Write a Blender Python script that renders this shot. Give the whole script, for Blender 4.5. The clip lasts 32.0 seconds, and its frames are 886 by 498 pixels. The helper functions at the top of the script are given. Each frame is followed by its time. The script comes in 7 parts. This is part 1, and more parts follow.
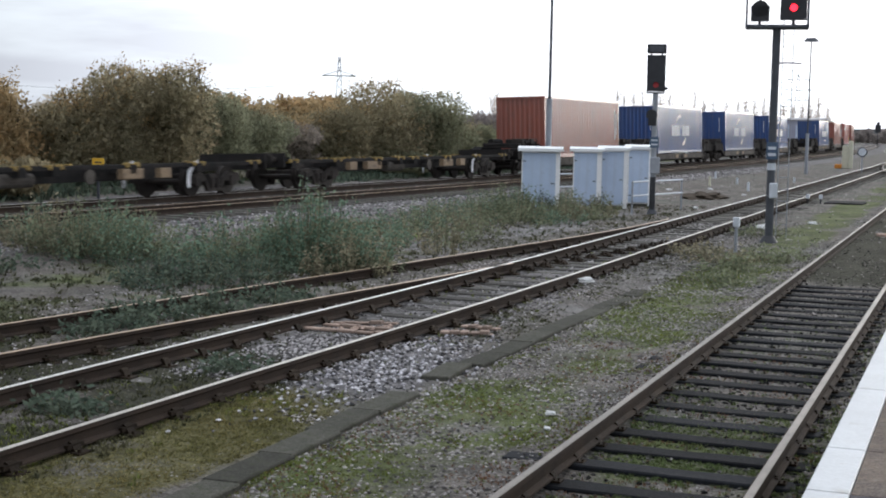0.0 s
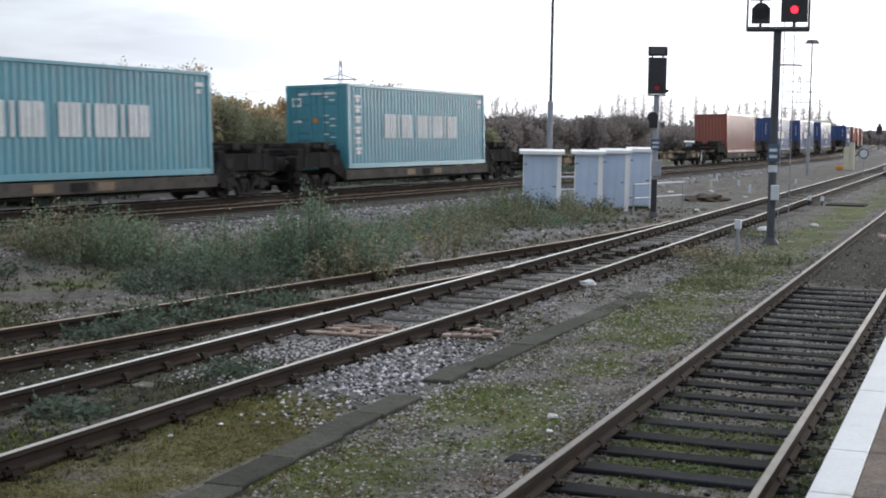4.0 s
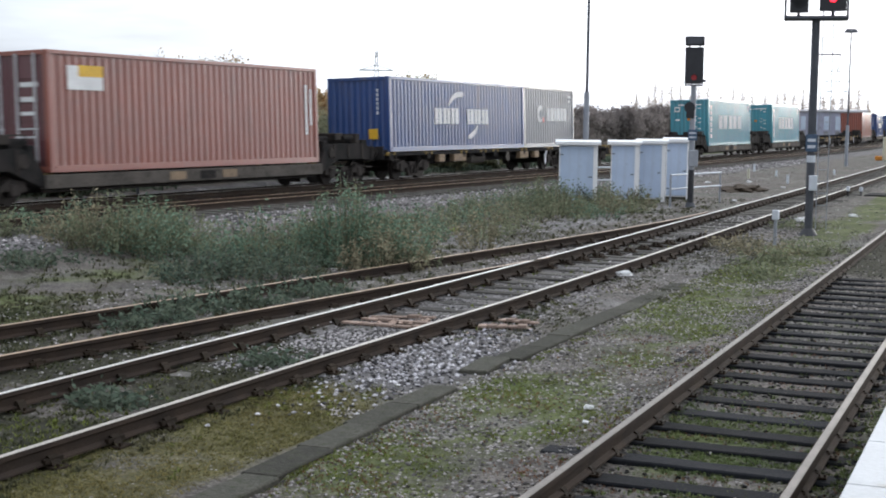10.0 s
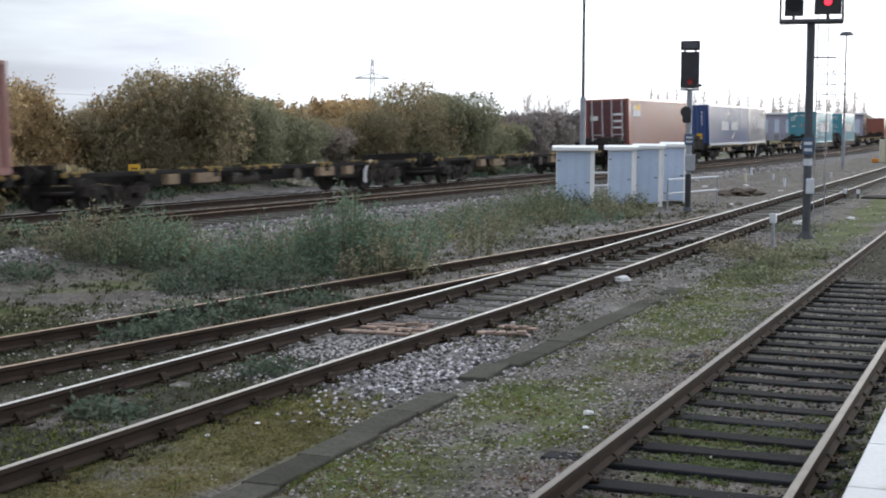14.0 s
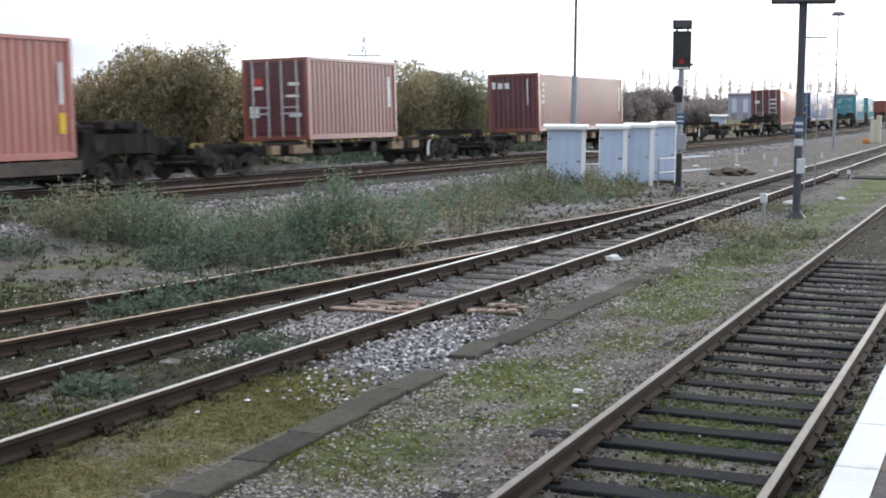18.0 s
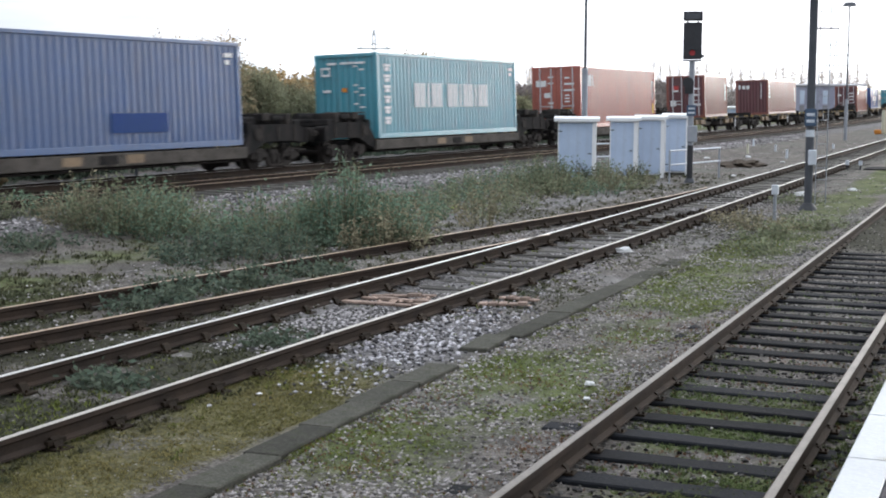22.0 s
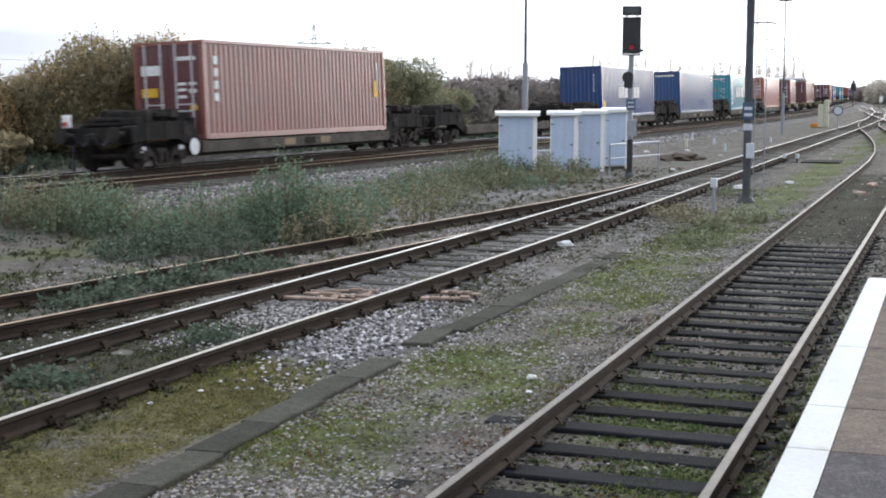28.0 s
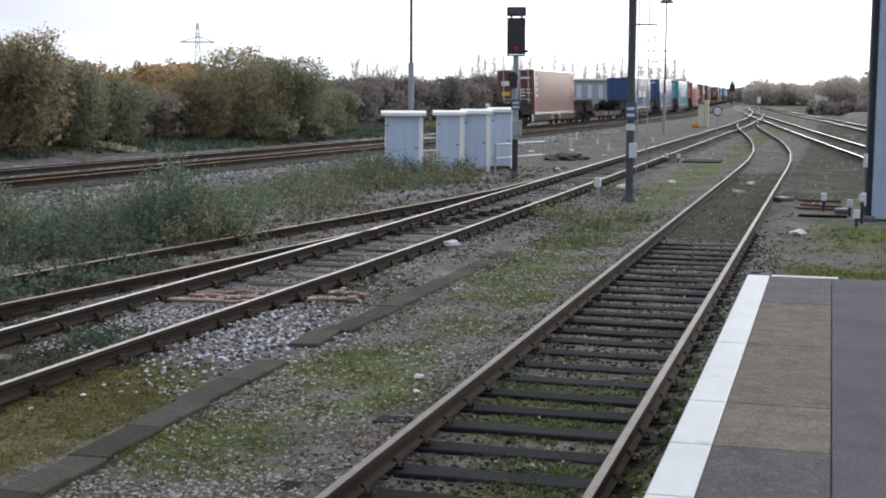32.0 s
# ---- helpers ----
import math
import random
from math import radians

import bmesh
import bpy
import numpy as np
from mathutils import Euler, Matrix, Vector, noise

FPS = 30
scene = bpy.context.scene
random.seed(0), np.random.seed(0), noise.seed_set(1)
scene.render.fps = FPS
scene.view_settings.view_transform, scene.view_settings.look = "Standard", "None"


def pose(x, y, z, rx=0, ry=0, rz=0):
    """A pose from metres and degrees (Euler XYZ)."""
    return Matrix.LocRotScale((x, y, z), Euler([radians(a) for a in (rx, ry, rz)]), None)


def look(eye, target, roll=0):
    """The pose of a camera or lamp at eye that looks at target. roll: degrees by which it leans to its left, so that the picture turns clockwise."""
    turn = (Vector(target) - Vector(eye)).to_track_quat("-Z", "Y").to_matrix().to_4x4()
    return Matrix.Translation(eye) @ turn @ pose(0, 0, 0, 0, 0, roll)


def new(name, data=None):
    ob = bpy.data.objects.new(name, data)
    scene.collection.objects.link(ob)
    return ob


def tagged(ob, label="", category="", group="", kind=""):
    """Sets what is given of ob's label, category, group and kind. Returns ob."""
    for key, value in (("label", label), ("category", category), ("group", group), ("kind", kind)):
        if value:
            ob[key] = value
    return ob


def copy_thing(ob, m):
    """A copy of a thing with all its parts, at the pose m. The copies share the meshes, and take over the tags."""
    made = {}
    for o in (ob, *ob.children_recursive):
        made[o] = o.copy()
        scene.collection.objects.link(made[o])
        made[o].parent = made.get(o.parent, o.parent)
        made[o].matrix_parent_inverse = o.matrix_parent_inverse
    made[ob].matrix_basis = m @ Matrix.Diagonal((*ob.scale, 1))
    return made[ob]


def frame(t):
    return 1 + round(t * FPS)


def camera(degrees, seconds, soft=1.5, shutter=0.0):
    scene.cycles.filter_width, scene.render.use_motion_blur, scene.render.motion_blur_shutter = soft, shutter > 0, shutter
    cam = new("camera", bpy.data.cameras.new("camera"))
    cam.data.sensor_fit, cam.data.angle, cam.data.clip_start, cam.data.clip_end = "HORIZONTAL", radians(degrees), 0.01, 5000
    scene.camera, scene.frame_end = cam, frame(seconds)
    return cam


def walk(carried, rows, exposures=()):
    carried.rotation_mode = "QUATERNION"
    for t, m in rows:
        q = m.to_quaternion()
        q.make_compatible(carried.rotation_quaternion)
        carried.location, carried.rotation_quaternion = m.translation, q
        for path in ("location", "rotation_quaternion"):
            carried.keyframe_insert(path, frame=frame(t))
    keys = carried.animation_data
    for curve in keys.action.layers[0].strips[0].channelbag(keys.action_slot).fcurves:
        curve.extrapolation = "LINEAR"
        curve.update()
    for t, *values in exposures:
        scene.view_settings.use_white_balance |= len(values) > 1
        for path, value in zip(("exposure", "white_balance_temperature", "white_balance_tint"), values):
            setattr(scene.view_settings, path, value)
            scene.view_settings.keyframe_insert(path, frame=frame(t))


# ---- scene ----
cam = camera(35.0, 32.0, soft=1.9, shutter=0.5)
EYE_Z = 2.53
# seconds, yaw to the left of the near track, pitch, roll
PATH = [
    (0.0, 20.87, -4.98, 1.14),
    (0.5, 20.54, -4.79, 1.20),
    (1.0, 20.86, -4.65, 1.06),
    (1.5, 20.54, -4.65, 1.03),
    (2.0, 20.75, -4.56, 0.75),
    (2.5, 20.60, -4.44, 0.89),
    (3.0, 20.61, -4.57, 1.00),
    (3.5, 20.90, -4.80, 0.88),
    (5.5, 20.97, -4.93, 1.07),
    (6.0, 21.44, -5.20, 0.95),
    (6.5, 21.73, -5.34, 0.60),
    (7.0, 22.21, -5.67, 0.46),
    (7.5, 22.78, -5.96, 0.75),
    (8.0, 22.85, -6.02, 0.88),
    (8.5, 23.15, -5.83, 0.60),
    (9.0, 23.17, -5.44, 0.61),
    (9.5, 22.83, -5.25, 0.79),
    (10.0, 22.40, -5.25, 0.81),
    (10.5, 21.74, -4.90, 0.97),
    (11.0, 21.36, -4.86, 0.68),
    (11.5, 21.53, -4.73, 0.65),
    (12.0, 21.33, -4.49, 0.69),
    (12.5, 21.17, -4.46, 0.53),
    (13.0, 21.31, -4.18, 0.35),
    (13.5, 21.85, -4.57, 0.32),
    (14.0, 22.32, -4.96, 0.18),
    (14.5, 23.13, -5.30, 0.14),
    (16.5, 23.81, -6.32, 0.06),
    (17.0, 22.18, -5.93, 0.45),
    (17.5, 22.10, -5.77, 0.54),
    (18.0, 21.93, -5.85, 0.52),
    (18.5, 21.64, -5.96, 0.54),
    (19.0, 22.09, -5.84, 0.43),
    (19.5, 22.15, -5.84, 0.24),
    (20.0, 22.21, -5.84, 0.21),
    (20.5, 22.41, -5.65, 0.31),
    (21.0, 22.57, -5.84, 0.38),
    (21.5, 22.29, -6.09, 0.32),
    (22.0, 22.38, -6.14, 0.24),
    (22.5, 22.07, -6.27, 0.41),
    (23.0, 22.48, -6.21, 0.20),
    (23.5, 22.96, -6.31, 0.25),
    (24.0, 24.67, -6.66, 0.18),
    (24.5, 25.31, -6.53, 0.11),
    (25.0, 24.60, -6.32, 0.23),
    (25.5, 23.96, -6.23, 0.23),
    (27.5, 21.12, -6.43, 0.23),
    (28.0, 19.99, -6.35, 0.12),
    (28.5, 19.34, -6.27, 0.12),
    (29.0, 17.96, -5.89, -0.17),
    (29.5, 16.77, -5.90, -0.18),
    (30.0, 15.08, -5.91, 0.18),
    (30.5, 13.64, -6.12, 0.33),
    (31.0, 13.41, -6.31, 0.22),
    (31.5, 14.60, -6.43, 0.20),
    (32.0, 15.35, -6.34, 0.29),
]
# the camera darkens its picture where more sky comes in
STOPS = [(0.0, 0.28), (3.0, 0.21), (6.0, 0.23), (7.5, 0.47), (9.0, 0.58), (10.0, 0.48), (11.5, 0.33), (13.0, 0.23), (14.0, 0.33), (16.5, 0.7), (19.0, 0.65), (21.0, 0.58), (24.0, 0.74), (28.0, 0.63), (29.5, 0.48), (31.0, 0.28), (32.0, 0.25)]
walk(cam, [(t, pose(0, 0, EYE_Z, 90 + p, 0, y) @ pose(0, 0, 0, 0, 0, r)) for t, y, p, r in PATH], [(t, 0.5 + s) for t, s in STOPS])

# ---- world, sun, exposure ----
world = bpy.data.worlds.new("overcast")
scene.world = world
world.use_nodes = True
wn, wl = world.node_tree.nodes, world.node_tree.links
wn.clear()
w_out = wn.new("ShaderNodeOutputWorld")
w_bg = wn.new("ShaderNodeBackground")
w_sky = wn.new("ShaderNodeTexSky")
w_sky.sky_type = "NISHITA"
w_sky.sun_disc = False
w_sky.sun_elevation = radians(12)
w_sky.sun_rotation = radians(12)
w_sky.air_density, w_sky.dust_density = 1.0, 4.0
w_co = wn.new("ShaderNodeTexCoord")
w_map = wn.new("ShaderNodeMapping")
w_map.inputs["Scale"].default_value = (2.6, 2.6, 17.0)
w_noise = wn.new("ShaderNodeTexNoise")
w_noise.inputs["Scale"].default_value = 1.7
w_noise.inputs["Detail"].default_value = 6.0
w_noise.inputs["Roughness"].default_value = 0.55
w_ramp = wn.new("ShaderNodeValToRGB")
w_ramp.color_ramp.elements[0].position = 0.37
w_ramp.color_ramp.elements[0].color = (0.545, 0.58, 0.655, 1)
w_ramp.color_ramp.elements[1].position = 0.66
w_ramp.color_ramp.elements[1].color = (0.745, 0.81, 0.885, 1)
w_dim = wn.new("ShaderNodeVectorMath")
w_dim.operation = "SCALE"
w_dim.inputs["Scale"].default_value = 0.05
w_mix = wn.new("ShaderNodeMixRGB")
w_mix.inputs["Fac"].default_value = 0.93
wl.new(w_co.outputs["Generated"], w_map.inputs["Vector"])
wl.new(w_map.outputs["Vector"], w_noise.inputs["Vector"])
wl.new(w_noise.outputs["Fac"], w_ramp.inputs["Fac"])
wl.new(w_sky.outputs["Color"], w_dim.inputs[0])
wl.new(w_dim.outputs["Vector"], w_mix.inputs["Color1"])
wl.new(w_ramp.outputs["Color"], w_mix.inputs["Color2"])
# the cloud is brighter towards the hidden low sun
w_dot = wn.new("ShaderNodeVectorMath")
w_dot.operation = "DOT_PRODUCT"
w_dot.inputs[1].default_value = (math.sin(radians(10)), math.cos(radians(10)), 0)
w_side = wn.new("ShaderNodeMapRange")
w_side.interpolation_type = "SMOOTHSTEP"
w_side.inputs["From Min"].default_value, w_side.inputs["From Max"].default_value = 0.56, 1.0
w_side.inputs["To Min"].default_value, w_side.inputs["To Max"].default_value = 0.46, 1.45
w_sided = wn.new("ShaderNodeVectorMath")
w_sided.operation = "SCALE"
wl.new(w_co.outputs["Generated"], w_dot.inputs[0])
wl.new(w_dot.outputs["Value"], w_side.inputs["Value"])
wl.new(w_mix.outputs["Color"], w_sided.inputs[0])
# and, as under any overcast, brighter overhead
w_up = wn.new("ShaderNodeSeparateXYZ")
w_high = wn.new("ShaderNodeMapRange")
w_high.inputs["From Min"].default_value, w_high.inputs["From Max"].default_value = 0.2, 1.0
w_high.inputs["To Min"].default_value, w_high.inputs["To Max"].default_value = 0.0, 0.55
w_sum = wn.new("ShaderNodeMath")
w_sum.operation = "ADD"
wl.new(w_co.outputs["Generated"], w_up.inputs["Vector"])
wl.new(w_up.outputs["Z"], w_high.inputs["Value"])
wl.new(w_side.outputs["Result"], w_sum.inputs[0])
wl.new(w_high.outputs["Result"], w_sum.inputs[1])
wl.new(w_sum.outputs["Value"], w_sided.inputs["Scale"])
wl.new(w_sided.outputs["Vector"], w_bg.inputs["Color"])
w_bg.inputs["Strength"].default_value = 1.16
wl.new(w_bg.outputs["Background"], w_out.inputs["Surface"])
sun_data = bpy.data.lights.new("sun", "SUN")
sun_data.energy, sun_data.angle, sun_data.color = 0.7, radians(30), (1.0, 0.96, 0.90)
sun = new("sun", sun_data)
SUN_AZ, SUN_EL = radians(12), radians(12)
sun.matrix_world = look((300 * math.sin(SUN_AZ), 300 * math.cos(SUN_AZ), 300 * math.tan(SUN_EL)), (0, 0, 0))


# ---- materials ----
def surf(name, a, b, scale=4.0, rough=0.8, metal=0.0, bump=0.0, fine=60.0, dirt=None, dirt_amount=0.35, island=0.0, per_object=0.0, spec=0.5, grime=0.0, leafy=0.0, grain=0.28, coat=0.0, coat_rough=0.3):
    """A surface that wanders between two colours at a large and a small scale, with relief, wear and pieces that differ."""
    m = bpy.data.materials.new(name)
    m.use_nodes = True
    n, l = m.node_tree.nodes, m.node_tree.links
    out = n["Principled BSDF"]
    co = n.new("ShaderNodeTexCoord")
    big, small = n.new("ShaderNodeTexNoise"), n.new("ShaderNodeTexNoise")
    big.inputs["Scale"].default_value, big.inputs["Detail"].default_value = scale, 5.0
    small.inputs["Scale"].default_value, small.inputs["Detail"].default_value = fine, 3.0
    for k in (big, small):
        l.new(co.outputs["Object"], k.inputs["Vector"])
    mix = n.new("ShaderNodeMixRGB")
    mix.inputs["Color1"].default_value, mix.inputs["Color2"].default_value = (*a, 1), (*b, 1)
    curve = n.new("ShaderNodeMapRange")
    curve.inputs["From Min"].default_value, curve.inputs["From Max"].default_value = 0.32, 0.68
    l.new(big.outputs["Fac"], curve.inputs["Value"])
    l.new(curve.outputs["Result"], mix.inputs["Fac"])
    last = mix.outputs["Color"]

    def shade(value, low, high, before):
        rng = n.new("ShaderNodeMapRange")
        rng.inputs["From Min"].default_value, rng.inputs["From Max"].default_value = 0.25, 0.75
        rng.inputs["To Min"].default_value, rng.inputs["To Max"].default_value = low, high
        l.new(value, rng.inputs["Value"])
        s = n.new("ShaderNodeVectorMath")
        s.operation = "SCALE"
        l.new(before, s.inputs[0])
        l.new(rng.outputs["Result"], s.inputs["Scale"])
        return s.outputs["Vector"]

    last = shade(small.outputs["Fac"], 1 - grain, 1 + grain, last)
    if island:
        geo = n.new("ShaderNodeNewGeometry")
        last = shade(geo.outputs["Random Per Island"], 1 - island, 1 + island, last)
    if per_object:
        info = n.new("ShaderNodeObjectInfo")
        last = shade(info.outputs["Random"], 1 - per_object, 1 + per_object, last)
    if dirt:
        spots = n.new("ShaderNodeTexNoise")
        spots.inputs["Scale"].default_value, spots.inputs["Detail"].default_value, spots.inputs["Roughness"].default_value = scale * 2.7, 8.0, 0.7
        l.new(co.outputs["Object"], spots.inputs["Vector"])
        cut = n.new("ShaderNodeMapRange")
        cut.inputs["From Min"].default_value, cut.inputs["From Max"].default_value = 0.66 - dirt_amount * 0.4, 0.78 - dirt_amount * 0.3
        l.new(spots.outputs["Fac"], cut.inputs["Value"])
        over = n.new("ShaderNodeMixRGB")
        over.inputs["Color2"].default_value = (*dirt, 1)
        l.new(cut.outputs["Result"], over.inputs["Fac"])
        l.new(last, over.inputs["Color1"])
        last = over.outputs["Color"]
    if grime:
        # vertical run-off streaks
        stretch = n.new("ShaderNodeMapping")
        stretch.inputs["Scale"].default_value = (6.0, 6.0, 0.35)
        streak = n.new("ShaderNodeTexNoise")
        streak.inputs["Scale"].default_value, streak.inputs["Detail"].default_value = 1.5, 6.0
        l.new(co.outputs["Object"], stretch.inputs["Vector"])
        l.new(stretch.outputs["Vector"], streak.inputs["Vector"])
        cut = n.new("ShaderNodeMapRange")
        cut.inputs["From Min"].default_value, cut.inputs["From Max"].default_value = 0.5, 0.8
        cut.inputs["To Max"].default_value = grime
        l.new(streak.outputs["Fac"], cut.inputs["Value"])
        over = n.new("ShaderNodeMixRGB")
        over.inputs["Color2"].default_value = (0.16, 0.13, 0.11, 1)
        l.new(cut.outputs["Result"], over.inputs["Fac"])
        l.new(last, over.inputs["Color1"])
        last = over.outputs["Color"]
    l.new(last, out.inputs["Base Color"])
    if leafy:
        # light shines through thin leaves
        thin, both = n.new("ShaderNodeBsdfTranslucent"), n.new("ShaderNodeMixShader")
        both.inputs["Fac"].default_value = leafy
        l.new(last, thin.inputs["Color"])
        l.new(out.outputs["BSDF"], both.inputs[1])
        l.new(thin.outputs["BSDF"], both.inputs[2])
        l.new(both.outputs["Shader"], n["Material Output"].inputs["Surface"])
    out.inputs["Roughness"].default_value, out.inputs["Metallic"].default_value = rough, metal
    out.inputs["Specular IOR Level"].default_value = min(spec, 0.12) if rough >= 0.85 else spec
    out.inputs["Coat Weight"].default_value, out.inputs["Coat Roughness"].default_value = coat, coat_rough
    if bump:
        b = n.new("ShaderNodeBump")
        b.inputs["Strength"].default_value, b.inputs["Distance"].default_value = bump, 0.01
        l.new(small.outputs["Fac"], b.inputs["Height"])
        l.new(b.outputs["Normal"], out.inputs["Normal"])
    return m


def glow(name, colour, strength):
    m = bpy.data.materials.new(name)
    m.use_nodes = True
    out = m.node_tree.nodes["Principled BSDF"]
    out.inputs["Base Color"].default_value = (*colour, 1)
    out.inputs["Emission Color"].default_value = (*colour, 1)
    out.inputs["Emission Strength"].default_value = strength
    return m


RUST = surf("rusty_rail", (0.054, 0.038, 0.029), (0.035, 0.027, 0.023), 3, 0.9, 0.0, 0.4, 90, spec=0.12)
STEEL = surf("polished_rail_head", (0.90, 0.88, 0.84), (0.74, 0.71, 0.66), 2.5, 0.33, 0.9)
STEEL_DULL = surf("worn_rail_head", (0.216, 0.189, 0.166), (0.151, 0.133, 0.115), 2.5, 0.55, 0.6)
RUST_HEAD = surf("dull_rail_head", (0.58, 0.42, 0.29), (0.42, 0.29, 0.19), 5, 0.40, 0.75)
STEEL_MID = surf("half_worn_rail_head", (0.62, 0.57, 0.51), (0.46, 0.42, 0.37), 2.5, 0.36, 0.85)
SLEEPER = surf("tarred_sleeper_wood", (0.010, 0.011, 0.013), (0.016, 0.017, 0.020), 3, 0.9, 0, 0.6, 40, dirt=(0.044, 0.042, 0.040), dirt_amount=0.12, per_object=0.3, spec=0.15)
SLEEPER_OLD = surf("weathered_sleeper_wood", (0.121, 0.114, 0.103), (0.081, 0.077, 0.071), 3, 0.95, 0, 0.6, 40, per_object=0.35, spec=0.15)
CHAIR = surf("iron_rail_chair", (0.024, 0.019, 0.014), (0.038, 0.026, 0.018), 8, 0.85, 0.2, 0.4, per_object=0.3)
STONE = surf("ballast_stone", (0.278, 0.268, 0.287), (0.425, 0.410, 0.422), 0.6, 0.9, 0, 0.3, 30, island=0.8)
STONE_VERGE = surf("mixed_verge_stone", (0.166, 0.152, 0.146), (0.302, 0.282, 0.274), 0.5, 0.95, 0, 0.3, 30, island=0.65)
STONE_PALE = surf("pale_limestone_chip", (0.227, 0.208, 0.197), (0.324, 0.301, 0.288), 0.6, 0.9, 0, 0.3, 30, island=0.8)
STONE_BED = surf("oily_bed_stone", (0.049, 0.046, 0.044), (0.097, 0.092, 0.088), 0.5, 0.95, 0, 0.3, 30, island=0.8)
STONE_DARK = surf("grimy_stone", (0.202, 0.190, 0.189), (0.366, 0.343, 0.342), 0.5, 0.95, 0, 0.3, 30, island=0.7)
CONCRETE = surf("mossy_concrete", (0.069, 0.066, 0.055), (0.046, 0.046, 0.037), 3.5, 0.92, 0, 0.8, 50, dirt=(0.045, 0.050, 0.028), dirt_amount=0.3, per_object=0.25, grain=0.4)
COPING = surf("white_painted_coping", (0.530, 0.546, 0.562), (0.472, 0.484, 0.496), 2, 0.6, 0, 0.2, 40, dirt=(0.376, 0.362, 0.338), dirt_amount=0.15, grain=0.06)
PAVING = surf("brown_paving_slab", (0.165, 0.130, 0.105), (0.110, 0.090, 0.080), 5, 0.9, 0, 0.6, 90, dirt=(0.215, 0.19, 0.165), dirt_amount=0.3, per_object=0.12, grain=0.45)
PAVING_GREY = surf("grey_paving_slab", (0.112, 0.101, 0.106), (0.082, 0.076, 0.084), 5, 0.9, 0, 0.6, 90, dirt=(0.165, 0.155, 0.15), dirt_amount=0.28, per_object=0.1, grain=0.45)
TARMAC = surf("platform_tarmac", (0.074, 0.071, 0.083), (0.100, 0.095, 0.108), 2.5, 0.88, 0, 0.7, 110, dirt=(0.135, 0.13, 0.13), dirt_amount=0.16, grain=0.5)
YELLOW_LINE = surf("yellow_line_paint", (0.62, 0.40, 0.06), (0.55, 0.34, 0.05), 4, 0.7, 0, 0.3, 80)
BRICK = surf("sooty_platform_brick", (0.07, 0.05, 0.042), (0.10, 0.07, 0.055), 5, 0.9, 0, 0.5)
CAB_DOOR = surf("pale_blue_cabinet_paint", (0.50, 0.60, 0.765), (0.44, 0.54, 0.70), 2, 0.55, 0.0, 0.1, 30, dirt=(0.30, 0.35, 0.44), dirt_amount=0.14, grime=0.15, grain=0.04)
CAB_WHITE = surf("white_cabinet_paint", (0.88, 0.88, 0.89), (0.82, 0.825, 0.84), 2, 0.5, 0, 0.1, 30, dirt=(0.55, 0.54, 0.52), dirt_amount=0.08, grain=0.04)
BLACK = surf("black_signal_paint", (0.018, 0.019, 0.024), (0.03, 0.031, 0.037), 4, 0.55)
DARK_STEEL = surf("dark_painted_steel", (0.06, 0.066, 0.08), (0.085, 0.09, 0.105), 3, 0.6, 0.2, 0.2)
GALV = surf("galvanised_steel", (0.30, 0.32, 0.36), (0.36, 0.38, 0.42), 4, 0.5, 0.4, 0.1, grain=0.05)
COLUMN_PAINT = surf("blue_grey_column_paint", (0.319, 0.406, 0.556), (0.375, 0.463, 0.600), 1.5, 0.4, 0.0, 0.15, dirt=(0.16, 0.155, 0.16), dirt_amount=0.15, grime=0.3, grain=0.05)
RUST_ORANGE = surf("orange_rust", (0.125, 0.070, 0.048), (0.090, 0.055, 0.040), 6, 0.9, 0, 0.4)
GALV_DULL = surf("pale_concrete", (0.19, 0.20, 0.22), (0.15, 0.155, 0.165), 3, 0.9, 0, 0.3)
PLATE_WHITE = surf("white_enamel_plate", (0.62, 0.66, 0.72), (0.55, 0.58, 0.64), 6, 0.5, grain=0.05)
PLATE_BLUE = surf("blue_sign_plate", (0.05, 0.09, 0.15), (0.06, 0.10, 0.17), 6, 0.5)
RED_LIGHT = glow("red_aspect", (1.0, 0.02, 0.04), 2.2)
RED_DIM = glow("dim_red_aspect", (0.30, 0.03, 0.035), 0.10)
LITTER = surf("white_litter", (0.72, 0.72, 0.72), (0.60, 0.60, 0.60), 8, 0.8)
HIVIS = surf("lime_litter", (0.50, 0.75, 0.08), (0.42, 0.65, 0.06), 8, 0.7)
CREAM = surf("cream_cabinet_paint", (0.60, 0.58, 0.46), (0.53, 0.51, 0.40), 3, 0.7)
ORANGE = surf("orange_paint", (0.65, 0.24, 0.03), (0.55, 0.2, 0.03), 6, 0.7)
PINK = surf("broken_pink_timber", (0.44, 0.33, 0.275), (0.32, 0.235, 0.19), 4, 0.9, 0, 0.4, island=0.35)
WOOD_BARK = surf("bark", (0.055, 0.042, 0.032), (0.085, 0.068, 0.052), 6, 0.95, 0, 0.5)
LEAF_GREEN = surf("olive_green_leaves", (0.233, 0.246, 0.166), (0.272, 0.268, 0.175), 0.3, 0.8, 0, 0, 3, island=0.2, spec=0.1, leafy=0.6)
LEAF_OLIVE = surf("brownish_leaves", (0.335, 0.277, 0.177), (0.262, 0.244, 0.161), 0.3, 0.8, 0, 0, 3, island=0.2, spec=0.1, leafy=0.6)
LEAF_ORANGE = surf("autumn_orange_leaves", (0.501, 0.340, 0.180), (0.347, 0.295, 0.182), 0.25, 0.8, 0, 0, 3, island=0.22, spec=0.1, leafy=0.6)
